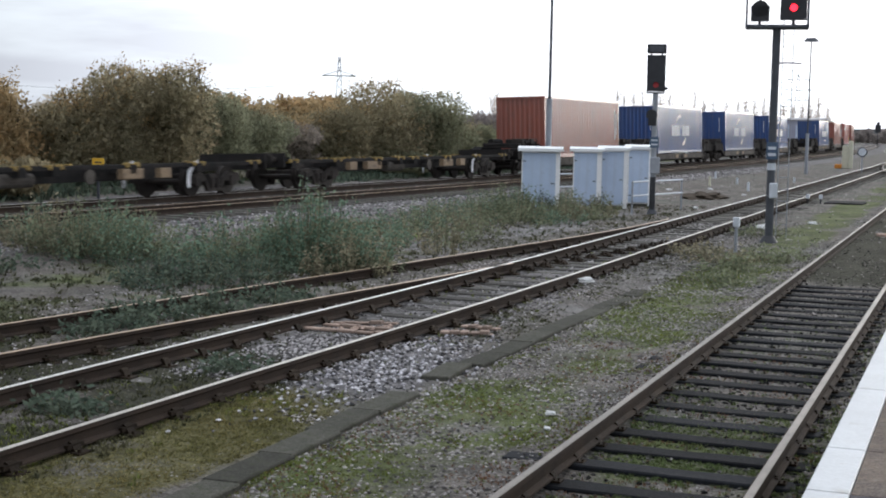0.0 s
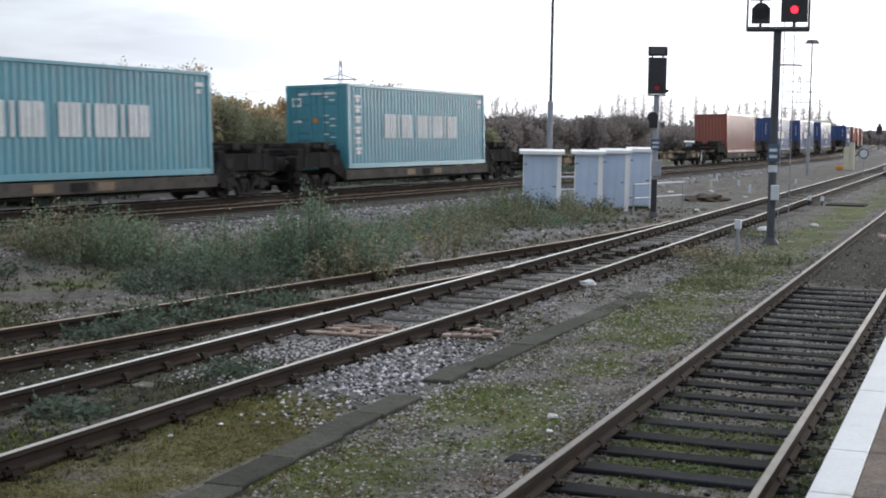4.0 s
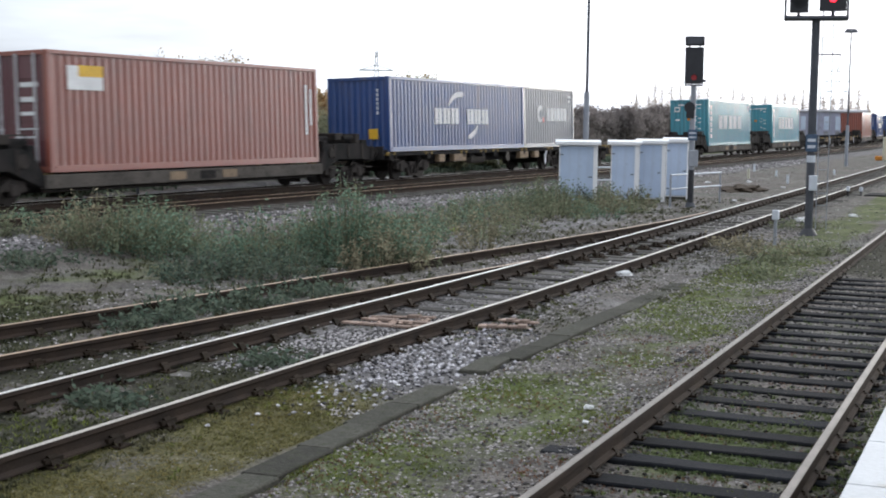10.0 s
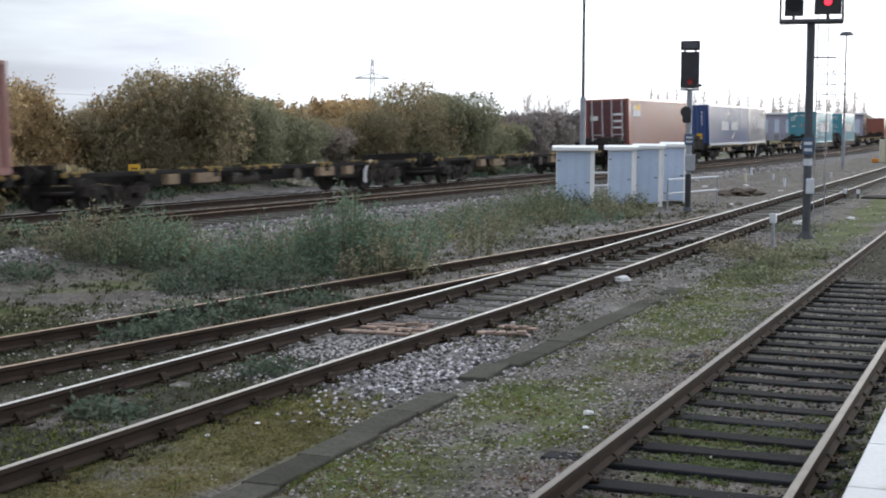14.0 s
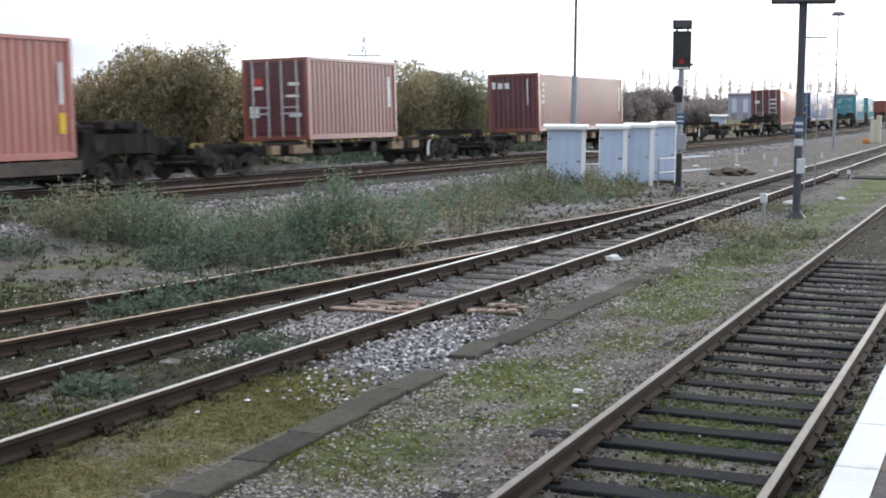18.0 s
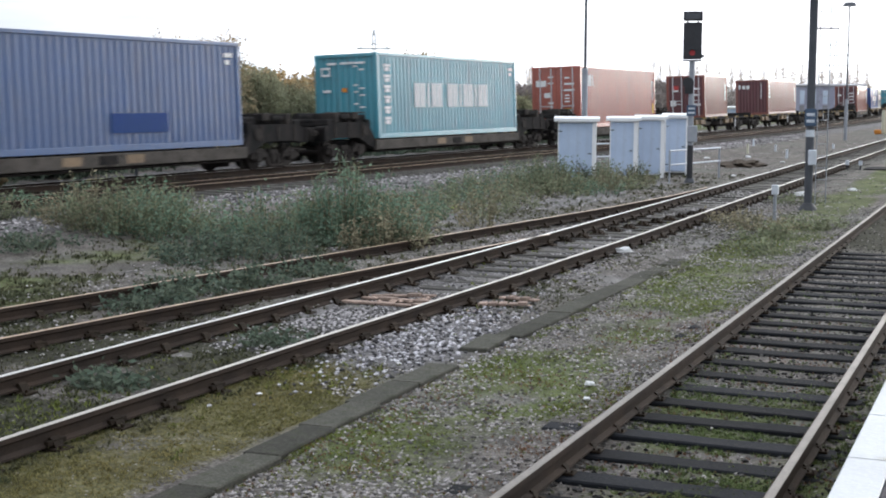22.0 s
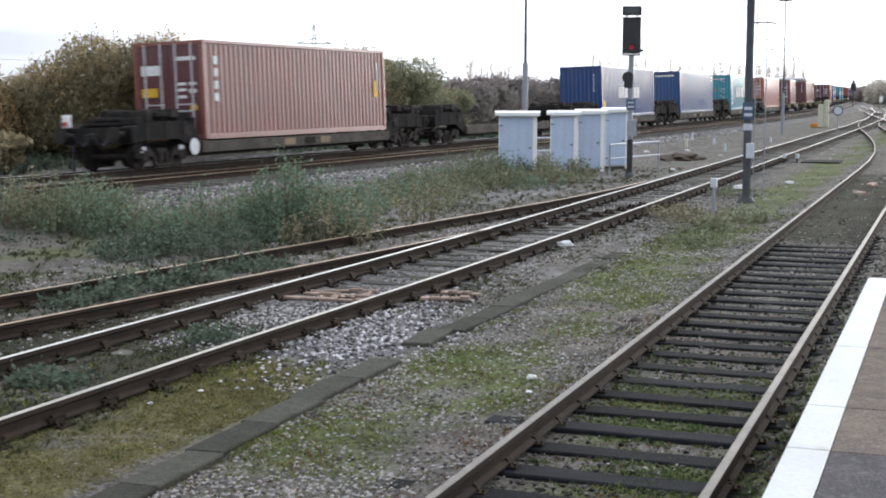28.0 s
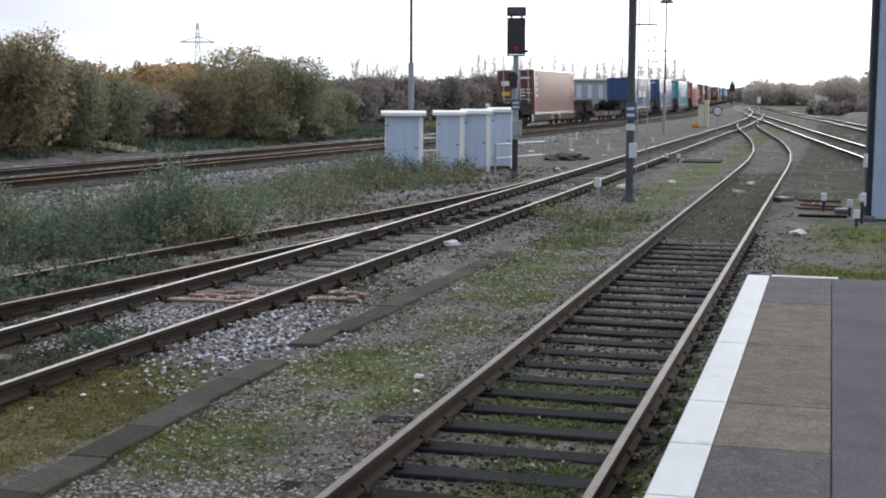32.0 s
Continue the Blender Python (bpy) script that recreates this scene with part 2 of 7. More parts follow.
BRAMBLE = surf("dark_bramble_leaves", (0.022, 0.030, 0.024), (0.040, 0.048, 0.036), 2, 0.6, 0, 0, 8, island=0.4, spec=0.2, leafy=0.2)
LEAF_LITTER = surf("fallen_brown_leaves", (0.190, 0.095, 0.055), (0.125, 0.075, 0.045), 1.5, 0.8, 0, 0, 10, island=0.5, spec=0.2, leafy=0.2)
LEAF_TOP = surf("thin_orange_top_leaves", (0.42, 0.295, 0.155), (0.32, 0.24, 0.13), 0.3, 0.8, 0, 0, 3, island=0.3, spec=0.1, leafy=0.6)
LEAF_BROWN = surf("purplish_brown_scrub", (0.297, 0.254, 0.227), (0.351, 0.300, 0.250), 0.3, 0.9, 0, 0, 3, island=0.2, spec=0.1, leafy=0.6)
LEAF_WEED = surf("grey_green_weed_leaves", (0.168, 0.197, 0.124), (0.210, 0.222, 0.147), 1.5, 0.75, 0, 0, 8, island=0.35, spec=0.1, leafy=0.5)
LEAF_WEED_DARK = surf("blue_green_weed_leaves", (0.131, 0.204, 0.145), (0.182, 0.236, 0.168), 1.5, 0.75, 0, 0, 8, island=0.35, spec=0.1, leafy=0.5)
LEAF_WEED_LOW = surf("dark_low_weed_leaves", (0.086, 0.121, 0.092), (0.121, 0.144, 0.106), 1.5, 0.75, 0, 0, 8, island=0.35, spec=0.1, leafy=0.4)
LEAF_DRY = surf("dry_weed_leaves", (0.264, 0.229, 0.158), (0.204, 0.199, 0.135), 1.5, 0.85, 0, 0, 8, island=0.4, spec=0.1, leafy=0.4)
STRAW = surf("pale_dry_grass", (0.28, 0.235, 0.15), (0.20, 0.18, 0.115), 2, 0.9, 0, 0, 8, island=0.4, leafy=0.3)
MOSS = surf("moss_tufts", (0.118, 0.148, 0.038), (0.165, 0.176, 0.052), 1.0, 0.95, 0, 0, 10, island=0.5, spec=0.1, leafy=0.4)
MOSS_DEEP = surf("deep_green_moss", (0.092, 0.130, 0.052), (0.130, 0.152, 0.064), 1.0, 0.95, 0, 0, 10, island=0.5, spec=0.1, leafy=0.4)
ROUGH_GRASS = surf("dull_brown_green_grass", (0.099, 0.094, 0.057), (0.065, 0.075, 0.042), 0.9, 0.95, 0, 0, 10, island=0.5, spec=0.1, leafy=0.3)
CUT_BRUSH = surf("pale_cut_brush", (0.46, 0.44, 0.36), (0.36, 0.34, 0.27), 1.5, 0.9, 0, 0, 10, island=0.4, leafy=0.3)
MOSS_YELLOW = surf("yellow_moss_tufts", (0.208, 0.177, 0.078), (0.137, 0.135, 0.057), 1.0, 0.95, 0, 0, 10, island=0.5, spec=0.1, leafy=0.4)
# distance haze is put into the next four colours, paler than the things themselves
TWIGS = surf("haze_paled_twigs", (0.661, 0.604, 0.560), (0.747, 0.690, 0.646), 0.3, 0.95, 0, 0, 4, island=0.2, leafy=0.7)
FAR_WOOD = surf("haze_paled_leafless_wood", (0.248, 0.221, 0.214), (0.294, 0.259, 0.244), 0.05, 0.95, 0, 0, 1, island=0.15, leafy=0.5, grain=0.1)
FAR_TREE = surf("haze_paled_tree_foliage", (0.440, 0.400, 0.348), (0.514, 0.464, 0.398), 0.05, 0.9, 0, 0, 1, island=0.15, leafy=0.55, grain=0.1)
PYLON_STEEL = surf("haze_paled_pylon_steel", (0.55, 0.56, 0.58), (0.60, 0.61, 0.63), 2, 0.6, 0.2)
WAGON_DARK = surf("grimy_wagon_steel", (0.020, 0.020, 0.020), (0.036, 0.032, 0.031), 2, 0.95, 0.0, 0.3, dirt=(0.045, 0.037, 0.031), dirt_amount=0.22, spec=0.08)
WAGON_SILL = surf("dusty_wagon_sill", (0.115, 0.102, 0.09), (0.075, 0.067, 0.06), 1.5, 0.9, 0.0, 0.2, dirt=(0.04, 0.034, 0.03), dirt_amount=0.35, spec=0.2)
WAGON_TAN = surf("tan_equipment_box", (0.27, 0.19, 0.115), (0.20, 0.14, 0.09), 3, 0.8, 0.0, 0.2, dirt=(0.08, 0.06, 0.05), dirt_amount=0.3)
BOGIE = surf("oily_bogie_iron", (0.027, 0.025, 0.024), (0.058, 0.049, 0.044), 3, 0.9, 0.0, 0.4, spec=0.1, dirt=(0.065, 0.054, 0.046), dirt_amount=0.18)
WHEEL_RUST = surf("wheel_iron", (0.038, 0.031, 0.028), (0.026, 0.022, 0.020), 5, 0.7, 0.2, 0.2, spec=0.2)
WHEEL_WHITE = surf("white_wheel_paint", (0.75, 0.75, 0.78), (0.62, 0.62, 0.64), 5, 0.8, spec=0.1)
SPIGOT = surf("yellow_twistlock_paint", (0.34, 0.225, 0.05), (0.22, 0.145, 0.04), 6, 0.8, dirt=(0.07, 0.055, 0.04), dirt_amount=0.45)
WHITE_MARK = surf("white_marking_paint", (0.80, 0.80, 0.80), (0.68, 0.68, 0.68), 2, 0.6, dirt=(0.5, 0.5, 0.5), dirt_amount=0.15)
PATCH_BLUE = surf("fresh_blue_patch_paint", (0.008, 0.045, 0.19), (0.010, 0.048, 0.17), 2, 0.6, spec=0.15)
RED_MARK = surf("red_marking_paint", (0.55, 0.05, 0.05), (0.45, 0.05, 0.05), 2, 0.6)
YELLOW_MARK = surf("yellow_sticker", (0.75, 0.45, 0.03), (0.65, 0.38, 0.03), 2, 0.6)
LOCKBAR = surf("locking_bar_steel", (0.62, 0.62, 0.64), (0.48, 0.47, 0.47), 4, 0.5, 0.2)
def box_paint(name, c, grime=0.35):
    return surf(name, c, tuple(0.8 * v + 0.012 for v in c), 0.7, 0.42, 0.0, 0.1, 25, dirt=tuple(0.5 * v + 0.05 for v in c), dirt_amount=0.12, grime=grime, spec=0.3, grain=0.08, coat=1.0, coat_rough=0.23)
PAINT = {
    "teal": box_paint("teal_container_paint", (0.066, 0.305, 0.385)),
    "red": box_paint("red_brown_container_paint", (0.290, 0.080, 0.052)),
    # the red boxes' ends: same paint, darkened to carry the shade on them
    "plum": box_paint("shaded_red_container_paint", (0.120, 0.034, 0.042)),
    "maroon": box_paint("maroon_container_paint", (0.255, 0.078, 0.058)),
    "orange": box_paint("orange_red_container_paint", (0.42, 0.118, 0.085)),
    "blue": box_paint("dark_blue_container_paint", (0.012, 0.058, 0.215)),
    "mid": box_paint("faded_blue_container_paint", (0.022, 0.082, 0.235)),
    "grey": box_paint("grey_container_paint", (0.16, 0.175, 0.205)),
}


# ---- mesh helpers ----
def part(name, bm, material, parent=None, label=""):
    """Links a bmesh as one mesh object under a thing or a part."""
    me = bpy.data.meshes.new(name)
    bm.to_mesh(me)
    bm.free()
    me.materials.append(material)
    ob = new(name, me)
    ob.parent = parent
    if label:
        ob["label"] = label
    return ob


def share(name, me, parent, m=None):
    ob = new(name, me)
    ob.parent = parent
    if m is not None:
        ob.matrix_basis = m
    return ob


def sheet(name, verts, faces, material, parent=None, smooth=False):
    me = bpy.data.meshes.new(name)
    me.from_pydata([tuple(v) for v in verts], [], [tuple(f) for f in faces])
    if smooth:
        me.polygons.foreach_set("use_smooth", [True] * len(me.polygons))
    me.materials.append(material)
    ob = new(name, me)
    ob.parent = parent
    return ob


def thing(name, label, category, group="", m=None, kind=""):
    ob = new(name)
    ob.empty_display_size = 0.2
    if m is not None:
        ob.matrix_basis = m
    return tagged(ob, label, category, group, kind)


def box(x0, x1, y0, y1, z0, z1, bm=None, bevel=0.0):
    own = bmesh.new()
    bmesh.ops.create_cube(own, size=1, matrix=Matrix.Translation(((x0 + x1) / 2, (y0 + y1) / 2, (z0 + z1) / 2)) @ Matrix.Diagonal((x1 - x0, y1 - y0, z1 - z0, 1)))
    if bevel:
        bmesh.ops.bevel(own, geom=own.edges[:], offset=bevel, segments=1, affect="EDGES")
    return merge(bm, own)


def merge(bm, own):
    if bm is None:
        return own
    me = bpy.data.meshes.new("tmp")
    own.to_mesh(me)
    own.free()
    bm.from_mesh(me)
    bpy.data.meshes.remove(me)
    return bm


def rod(p, q, r, seg=8, bm=None, r2=None):
    own = bmesh.new()
    p, q = Vector(p), Vector(q)
    d = q - p
    bmesh.ops.create_cone(own, cap_ends=True, segments=seg, radius1=r, radius2=r if r2 is None else r2, depth=d.length,
                          matrix=Matrix.Translation((p + q) / 2) @ d.to_track_quat("Z", "Y").to_matrix().to_4x4())
    return merge(bm, own)


def prism(outline, x0, x1, bm=None):
    """A plate: outline in (y, z), from x0 to x1."""
    own = bmesh.new()
    a = [own.verts.new((x0, y, z)) for y, z in outline]
    b = [own.verts.new((x1, y, z)) for y, z in outline]
    own.faces.new(a[::-1])
    own.faces.new(b)
    for i in range(len(a)):
        j = (i + 1) % len(a)
        own.faces.new((a[i], a[j], b[j], b[i]))
    bmesh.ops.recalc_face_normals(own, faces=own.faces[:])
    return merge(bm, own)


# ---- the plan: tracks ----
RAIL_Z = 0.17
GAUGE = 1.505
MAIN_Z = 0.38
# slope of the main line's centre against the near track
KNOT_Y = [-500, -60, 0, 20, 40, 80, 110, 140, 170, 200, 240, 2000]
KNOT_SLOPE = [0.075, 0.075, 0.068, 0.064, 0.058, 0.038, 0.018, 0.0, -0.01, -0.03, -0.05, -0.05]
TY = np.arange(-450.0, 900.0, 0.5)
TS = np.interp(TY, KNOT_Y, KNOT_SLOPE)
mid = (TS[1:] + TS[:-1]) / 2
TX = np.concatenate([[0], np.cumsum(mid * 0.5)])
TX = TX - np.interp(40, TY, TX) - 21.52
TD = np.concatenate([[0], np.cumsum(np.sqrt(1 + mid ** 2) * 0.5)])
TD = TD - np.interp(40, TY, TD)


def main_x(y):
    return float(np.interp(y, TY, TX))


def near_x(y):
    """The near track: straight past the platform, then over to the second track."""
    return float(np.interp(y, [-80, 46, 52, 60, 68, 76, 86, 96, 106, 116, 125], [-2.06, -2.06, -2.10, -2.32, -2.75, -3.3, -4.15, -5.05, -5.9, -6.5, -6.8]))


def second_x(y):
    return float(np.interp(y, [-80, 6, 12, 18, 24, 40, 110, 140, 190, 260, 500], [-8.0, -7.22, -7.12, -6.96, -6.88, -6.86, -6.92, -7.3, -9.2, -13.5, -30.0]))


def third_x(y):
    return float(np.interp(y, [-80, 8, 13, 20, 25, 30, 34, 40], [-19.5, -10.3, -9.66, -8.75, -8.12, -7.5, -7.15, -6.97]))


def right_a(y):
    return float(np.interp(y, [-40, 43, 55, 90, 137, 180, 400], [8.5, 3.2, 2.1, -1.3, -5.7, -9.6, -28]))


def right_b(y):
    return float(np.interp(y, [-40, 62, 100, 131, 190, 400], [14.5, 6.4, 2.9, 0.3, -5.2, -24]))


def along(fn, y):
    d = (fn(y + 0.5) - fn(y - 0.5))
    t = Vector((d, 1, 0)).normalized()
    return Vector((fn(y), y, 0)), t, Vector((t.y, -t.x, 0))


RAIL_OUTLINE = [(-0.035, 0), (0.035, 0), (0.036, -0.035), (0.012, -0.05), (0.011, -0.115), (0.05, -0.135), (0.05, -0.15), (-0.05, -0.15), (-0.05, -0.135), (-0.011, -0.115), (-0.012, -0.05), (-0.036, -0.035)]


def rail(name, fn, off, y0, y1, z, parent, shine, lift=0.0, head_w=1.0):
    """One rail along fn, off to one side of its centre; the running surface is a strip of its own."""
    n = max(2, int((y1 - y0) / (1.0 if y0 < 130 else 3.0)))
    ys = [y0 + (y1 - y0) * i / n for i in range(n + 1)]
    k = len(RAIL_OUTLINE)
    verts, top = [], []
    for y in ys:
        c, t, side = along(fn, y)
        for u, w in RAIL_OUTLINE:
            p = c + side * (off + u)
            verts.append((p.x, p.y, z + lift + w))
        for u in (-0.027 * head_w, 0.030 * head_w):
            p = c + side * (off + u)
            top.append((p.x, p.y, z + lift + 0.003))
        for u in (0.030 * head_w, -0.027 * head_w):
            p = c + side * (off + u)
            top.append((p.x, p.y, z + lift - 0.002))
    faces = [(i * k + j, i * k + (j + 1) % k, (i + 1) * k + (j + 1) % k, (i + 1) * k + j) for i in range(n) for j in range(k)]
    faces += [tuple(range(k)), tuple(range(n * k, n * k + k))[::-1]]
    ob = sheet(name, verts, faces, RUST, parent)
    faces = [(i * 4 + j, i * 4 + (j + 1) % 4, (i + 1) * 4 + (j + 1) % 4, (i + 1) * 4 + j) for i in range(n) for j in range(4)]
    sheet("rail_head", top, faces, shine, ob)
    return ob


def sleeper_mesh(name, material, length=2.6, width=0.25, height=0.13):
    bm = bmesh.new()
    n = 6
    rnd = random.Random(5)
    rows = []
    for i in range(n + 1):
        x = -length / 2 + length * i / n
        w, dz = width / 2 * (1 + 0.06 * rnd.uniform(-1, 1)), 0.006 * rnd.uniform(-1, 1)
        rows.append([bm.verts.new(v) for v in ((x, -w, -height), (x, -w, dz - 0.012), (x, -w + 0.014, dz), (x, w - 0.014, dz), (x, w, dz - 0.012), (x, w, -height))])
    for a, b in zip(rows, rows[1:]):
        for j in range(5):
            bm.faces.new((a[j], b[j], b[j + 1], a[j + 1]))
    bm.faces.new(rows[0])
    bm.faces.new(rows[-1][::-1])
    bmesh.ops.recalc_face_normals(bm, faces=bm.faces[:])
    me = bpy.data.meshes.new(name)
    bm.to_mesh(me)
    bm.free()
    me.materials.append(material)
    return me


def chair_mesh():
    """A cast iron chair: base plate, two jaws that grip the rail, screws and a timber key."""
    bm = box(-0.19, 0.19, -0.10, 0.10, 0.0, 0.032, bevel=0.008)
    for sx in (-1, 1):
        for y0 in (-0.06,):
            own = bmesh.new()
            o = [(0.03, 0.03), (0.115, 0.03), (0.075, 0.105), (0.045, 0.125), (0.03, 0.115)]
            a = [own.verts.new((sx * x, y0, z)) for x, z in o]
            b = [own.verts.new((sx * x, y0 + 0.12, z)) for x, z in o]
            own.faces.new(a)
            own.faces.new(b[::-1])
            for k in range(5):
                own.faces.new((a[k], b[k], b[(k + 1) % 5], a[(k + 1) % 5]))
            bmesh.ops.recalc_face_normals(own, faces=own.faces[:])
            merge(bm, own)
    box(0.04, 0.085, -0.13, 0.12, 0.055, 0.10, bm)
    rod((-0.165, 0.06, 0.03), (-0.165, 0.06, 0.065), 0.018, 6, bm)
    rod((0.165, -0.06, 0.03), (0.165, -0.06, 0.065), 0.018, 6, bm)
    me = bpy.data.meshes.new("rail_chair")
    bm.to_mesh(me)
    bm.free()
    me.materials.append(CHAIR)
    return me


CHAIR_MESH = chair_mesh()
SLEEPER_MESH = sleeper_mesh("sleeper", SLEEPER)
SLEEPER_OLD_MESH = sleeper_mesh("sleeper", SLEEPER_OLD)


def sleepers(fn, y0, y1, step, z, parent, mesh, chairs=True, seed=1, keep=None, size=1.0):
    rnd = random.Random(seed)
    y = y0
    while y < y1:
        c, t, side = along(fn, y)
        turn = math.degrees(math.atan2(t.y, t.x)) - 90
        if keep is None or keep(y):
            share("sleeper", mesh, parent, pose(c.x + rnd.uniform(-0.03, 0.03), c.y, z + rnd.uniform(-0.012, 0.006), rnd.uniform(-0.6, 0.6), rnd.uniform(-0.3, 0.3), turn + rnd.uniform(-0.8, 0.8)))
        if chairs:
            for s in (-1, 1):
                p = c + side * (s * GAUGE / 2)
                share("rail_chair", CHAIR_MESH, parent, pose(p.x, p.y, z + 0.003, 0, 0, turn + (180 if s < 0 else 0)) @ Matrix.Diagonal((size, size, size, 1)))
        y += step + rnd.uniform(-0.02, 0.02)


def far_sleepers(fn, y0, y1, step, z, parent, material):
    verts, faces = [], []
    y = y0
    while y < y1:
        c, t, side = along(fn, y)
        k = len(verts)
        for dz in (-0.1, 0):
            for a, b in ((-1.3, -0.125), (1.3, -0.125), (1.3, 0.125), (-1.3, 0.125)):
                p = c + side * a + t * b
                verts.append((p.x, p.y, z + dz))
        faces += [(k + 4, k + 5, k + 6, k + 7), (k, k + 1, k + 5, k + 4), (k + 1, k + 2, k + 6, k + 5), (k + 2, k + 3, k + 7, k + 6), (k + 3, k, k + 4, k + 7)]
        y += step
    tagged(sheet("far_sleepers", verts, faces, material, parent), kind="stuff")


# ---- ground ----
def blend(a, b, v):
    k = min(1.0, max(0.0, (v - a) / (b - a)))
    return k * k * (3 - 2 * k)


def wob(x, y, s, seed=0.0):
    return noise.noise(Vector((x * s, y * s, seed)))


def far_bank(x, y):
    """A low gravel bank beyond the running tracks."""
    return 0.75 * blend(2.2, 5.0, x - right_b(y)) * blend(45, 70, y) * blend(175, 158, y)


def ground_z(x, y):
    z = -0.04 + 0.022 * wob(x, y, 0.9) + 0.012 * wob(x, y, 3.1, 5)
    # cess built up over the sleeper ends, and mud filling the near track further on
    z += 0.052 * blend(-3.75, -3.05, x) * blend(-2.88, -3.0, x)
    z += 0.045 * blend(-1.2, -1.1, x) * blend(-0.6, -0.7, x)
    z += 0.062 * blend(-2.95, -2.7, x) * blend(-1.2, -1.45, x) * blend(22.5, 26, y) * blend(48, 36, y)
    z += 0.03 * blend(-10.6, -10.0, x) * blend(-5.2, -5.8, x) * blend(16.0, 14.0, y)
    z += 0.060 * blend(-12.5, -11.5, x) * blend(-7.55, -7.75, x) * blend(28.0, 24.0, y) * blend(13.5, 15.5, y)
    z += 0.050 * blend(-6.15, -6.0, x) * blend(-5.2, -5.4, x) * blend(28.0, 22.0, y) * blend(13.5, 15.5, y)
    d = x - main_x(y)
    rise = blend(8.6, 5.4, d)
    z += rise * (0.235 if d > -2.4 else 0.235 + 0.22 * blend(-2.4, -6.0, d))
    heap = math.exp(-(((x + 27.5) / 3.2) ** 2 + ((y - 43) / 6.0) ** 2))
    z += 0.45 * heap
    if d < -6:
        z += 0.12 * wob(x, y, 0.3, 9)
    if x > 3:
        z += 0.25 * blend(3, 9, x)
    z += far_bank(x, y)
    return z


def build_ground():
    xs = np.unique(np.concatenate([[-1600, -900, -500, -300, -180, -110, -75, -55, -45], np.arange(-40, -12, 0.5), np.arange(-12, 4, 0.22), np.arange(4, 16, 1.5), [20, 28, 40, 60, 100, 180, 320, 600, 1000, 1600]]))
    ys = np.unique(np.concatenate([[-600, -300, -150, -80, -40, -20, -10, -5, 0], np.arange(2, 30, 0.22), np.arange(30, 70, 0.5), np.arange(70, 130, 1.5), [135, 145, 160, 180, 210, 250, 310, 400, 550, 800, 1300, 2000, 3000]]))
    verts = [(x, y, ground_z(x, y)) for y in ys for x in xs]
    n = len(xs)
    faces = [(j * n + i, j * n + i + 1, (j + 1) * n + i + 1, (j + 1) * n + i) for j in range(len(ys) - 1) for i in range(n - 1)]
    moss, stone, rough, gold, mud = [], [], [], [], []
    for x, y, z in verts:
        k = wob(x, y, 0.55, 2) + 0.6 * wob(x, y, 1.9, 3)
        strip = blend(-5.2, -4.5, x) * blend(-3.0, -3.7, x)
        verge = blend(-5.0, -5.4, x) * blend(-6.75, -6.45, x) * blend(13, 10.5, y)
        past = blend(-1.2, 0.8, x + 0.8 * wob(x, y, 0.6, 61)) * blend(13.5, 16, y) * blend(42, 30, y)
        weedy = blend(-8.8, -11, x) * blend(7.5, 8.5, x - main_x(y))
        back = blend(-2.6, -4.0, x - main_x(y))
        gaps = blend(-2.8, -2.6, x) * blend(-0.75, -1.1, x) * blend(15, 9, y)
        gold.append(min(1, max(0, verge * (0.8 + 0.8 * k) )))
        mud.append(min(1, max(0, blend(-2.95, -2.7, x) * blend(-1.15, -1.4, x) * blend(23, 26, y) * blend(60, 36, y) * (0.9 + 0.5 * k) + blend(-1.4, -0.9, x) * blend(right_b(y) + 1.0, right_b(y) - 0.5, x) * blend(30, 36, y) * blend(150, 120, y) * (0.62 + 0.4 * k) + 1.1 * blend(-18.0, -15.5, x) * blend(-6.0, -6.4, x) * blend(15.0, 11.0, y + 0.35 * (x + 6.5)) * (0.8 + k))))
        moss.append(min(1, max(0, strip * (0.66 + 0.95 * k) * (0.3 + 0.7 * blend(7.5, 11.5, y)) + gaps * (0.6 + 0.6 * k) + past * (0.65 + 0.7 * k) + weedy * (0.3 + 0.6 * k) * blend(30, 24, y) + back * (0.6 + 0.6 * k))))
        bed = blend(7.0, 6.0, x - main_x(y)) * blend(-3.0, -2.2, x - main_x(y))
        inner = blend(-8.0, -7.7, x) * blend(-5.6, -6.0, x) * blend(11.0, 12.8, y) * blend(50, 30, y)
        hole = math.exp(-(((x + 5.6) / 0.5) ** 2 + ((y - 13.4) / 1.9) ** 2))
        stone.append(min(1, max(0, bed + inner * (0.6 + 0.5 * k) + 1.3 * hole)))
        rough.append(min(1, max(0, 1.6 * far_bank(x, y) + math.exp(-(((x + 26.5) / 2.6) ** 2 + ((y - 40) / 5.0) ** 2)) * 0.25 + 0.5 * weedy * max(0, 0.25 - k) + 0.8 * blend(-13.8, -12.6, x) * blend(-9.4, -10.2, x) * blend(24, 25.5, y) * blend(47, 42, y) * (0.55 - 0.8 * k) + 0.5 * blend(-6.4, -5.9, x) * blend(-4.4, -4.9, x) * blend(14.5, 17, y) * blend(44, 34, y) * (0.7 + 0.6 * k))))
    m = bpy.data.materials.new("cinder_ground")
    m.use_nodes = True
    nd, lk = m.node_tree.nodes, m.node_tree.links
    out = nd["Principled BSDF"]
    co = nd.new("ShaderNodeTexCoord")

    def tex(scale, detail=6.0, rgh=0.6):
        t = nd.new("ShaderNodeTexNoise")
        t.inputs["Scale"].default_value, t.inputs["Detail"].default_value, t.inputs["Roughness"].default_value = scale, detail, rgh
        lk.new(co.outputs["Object"], t.inputs["Vector"])
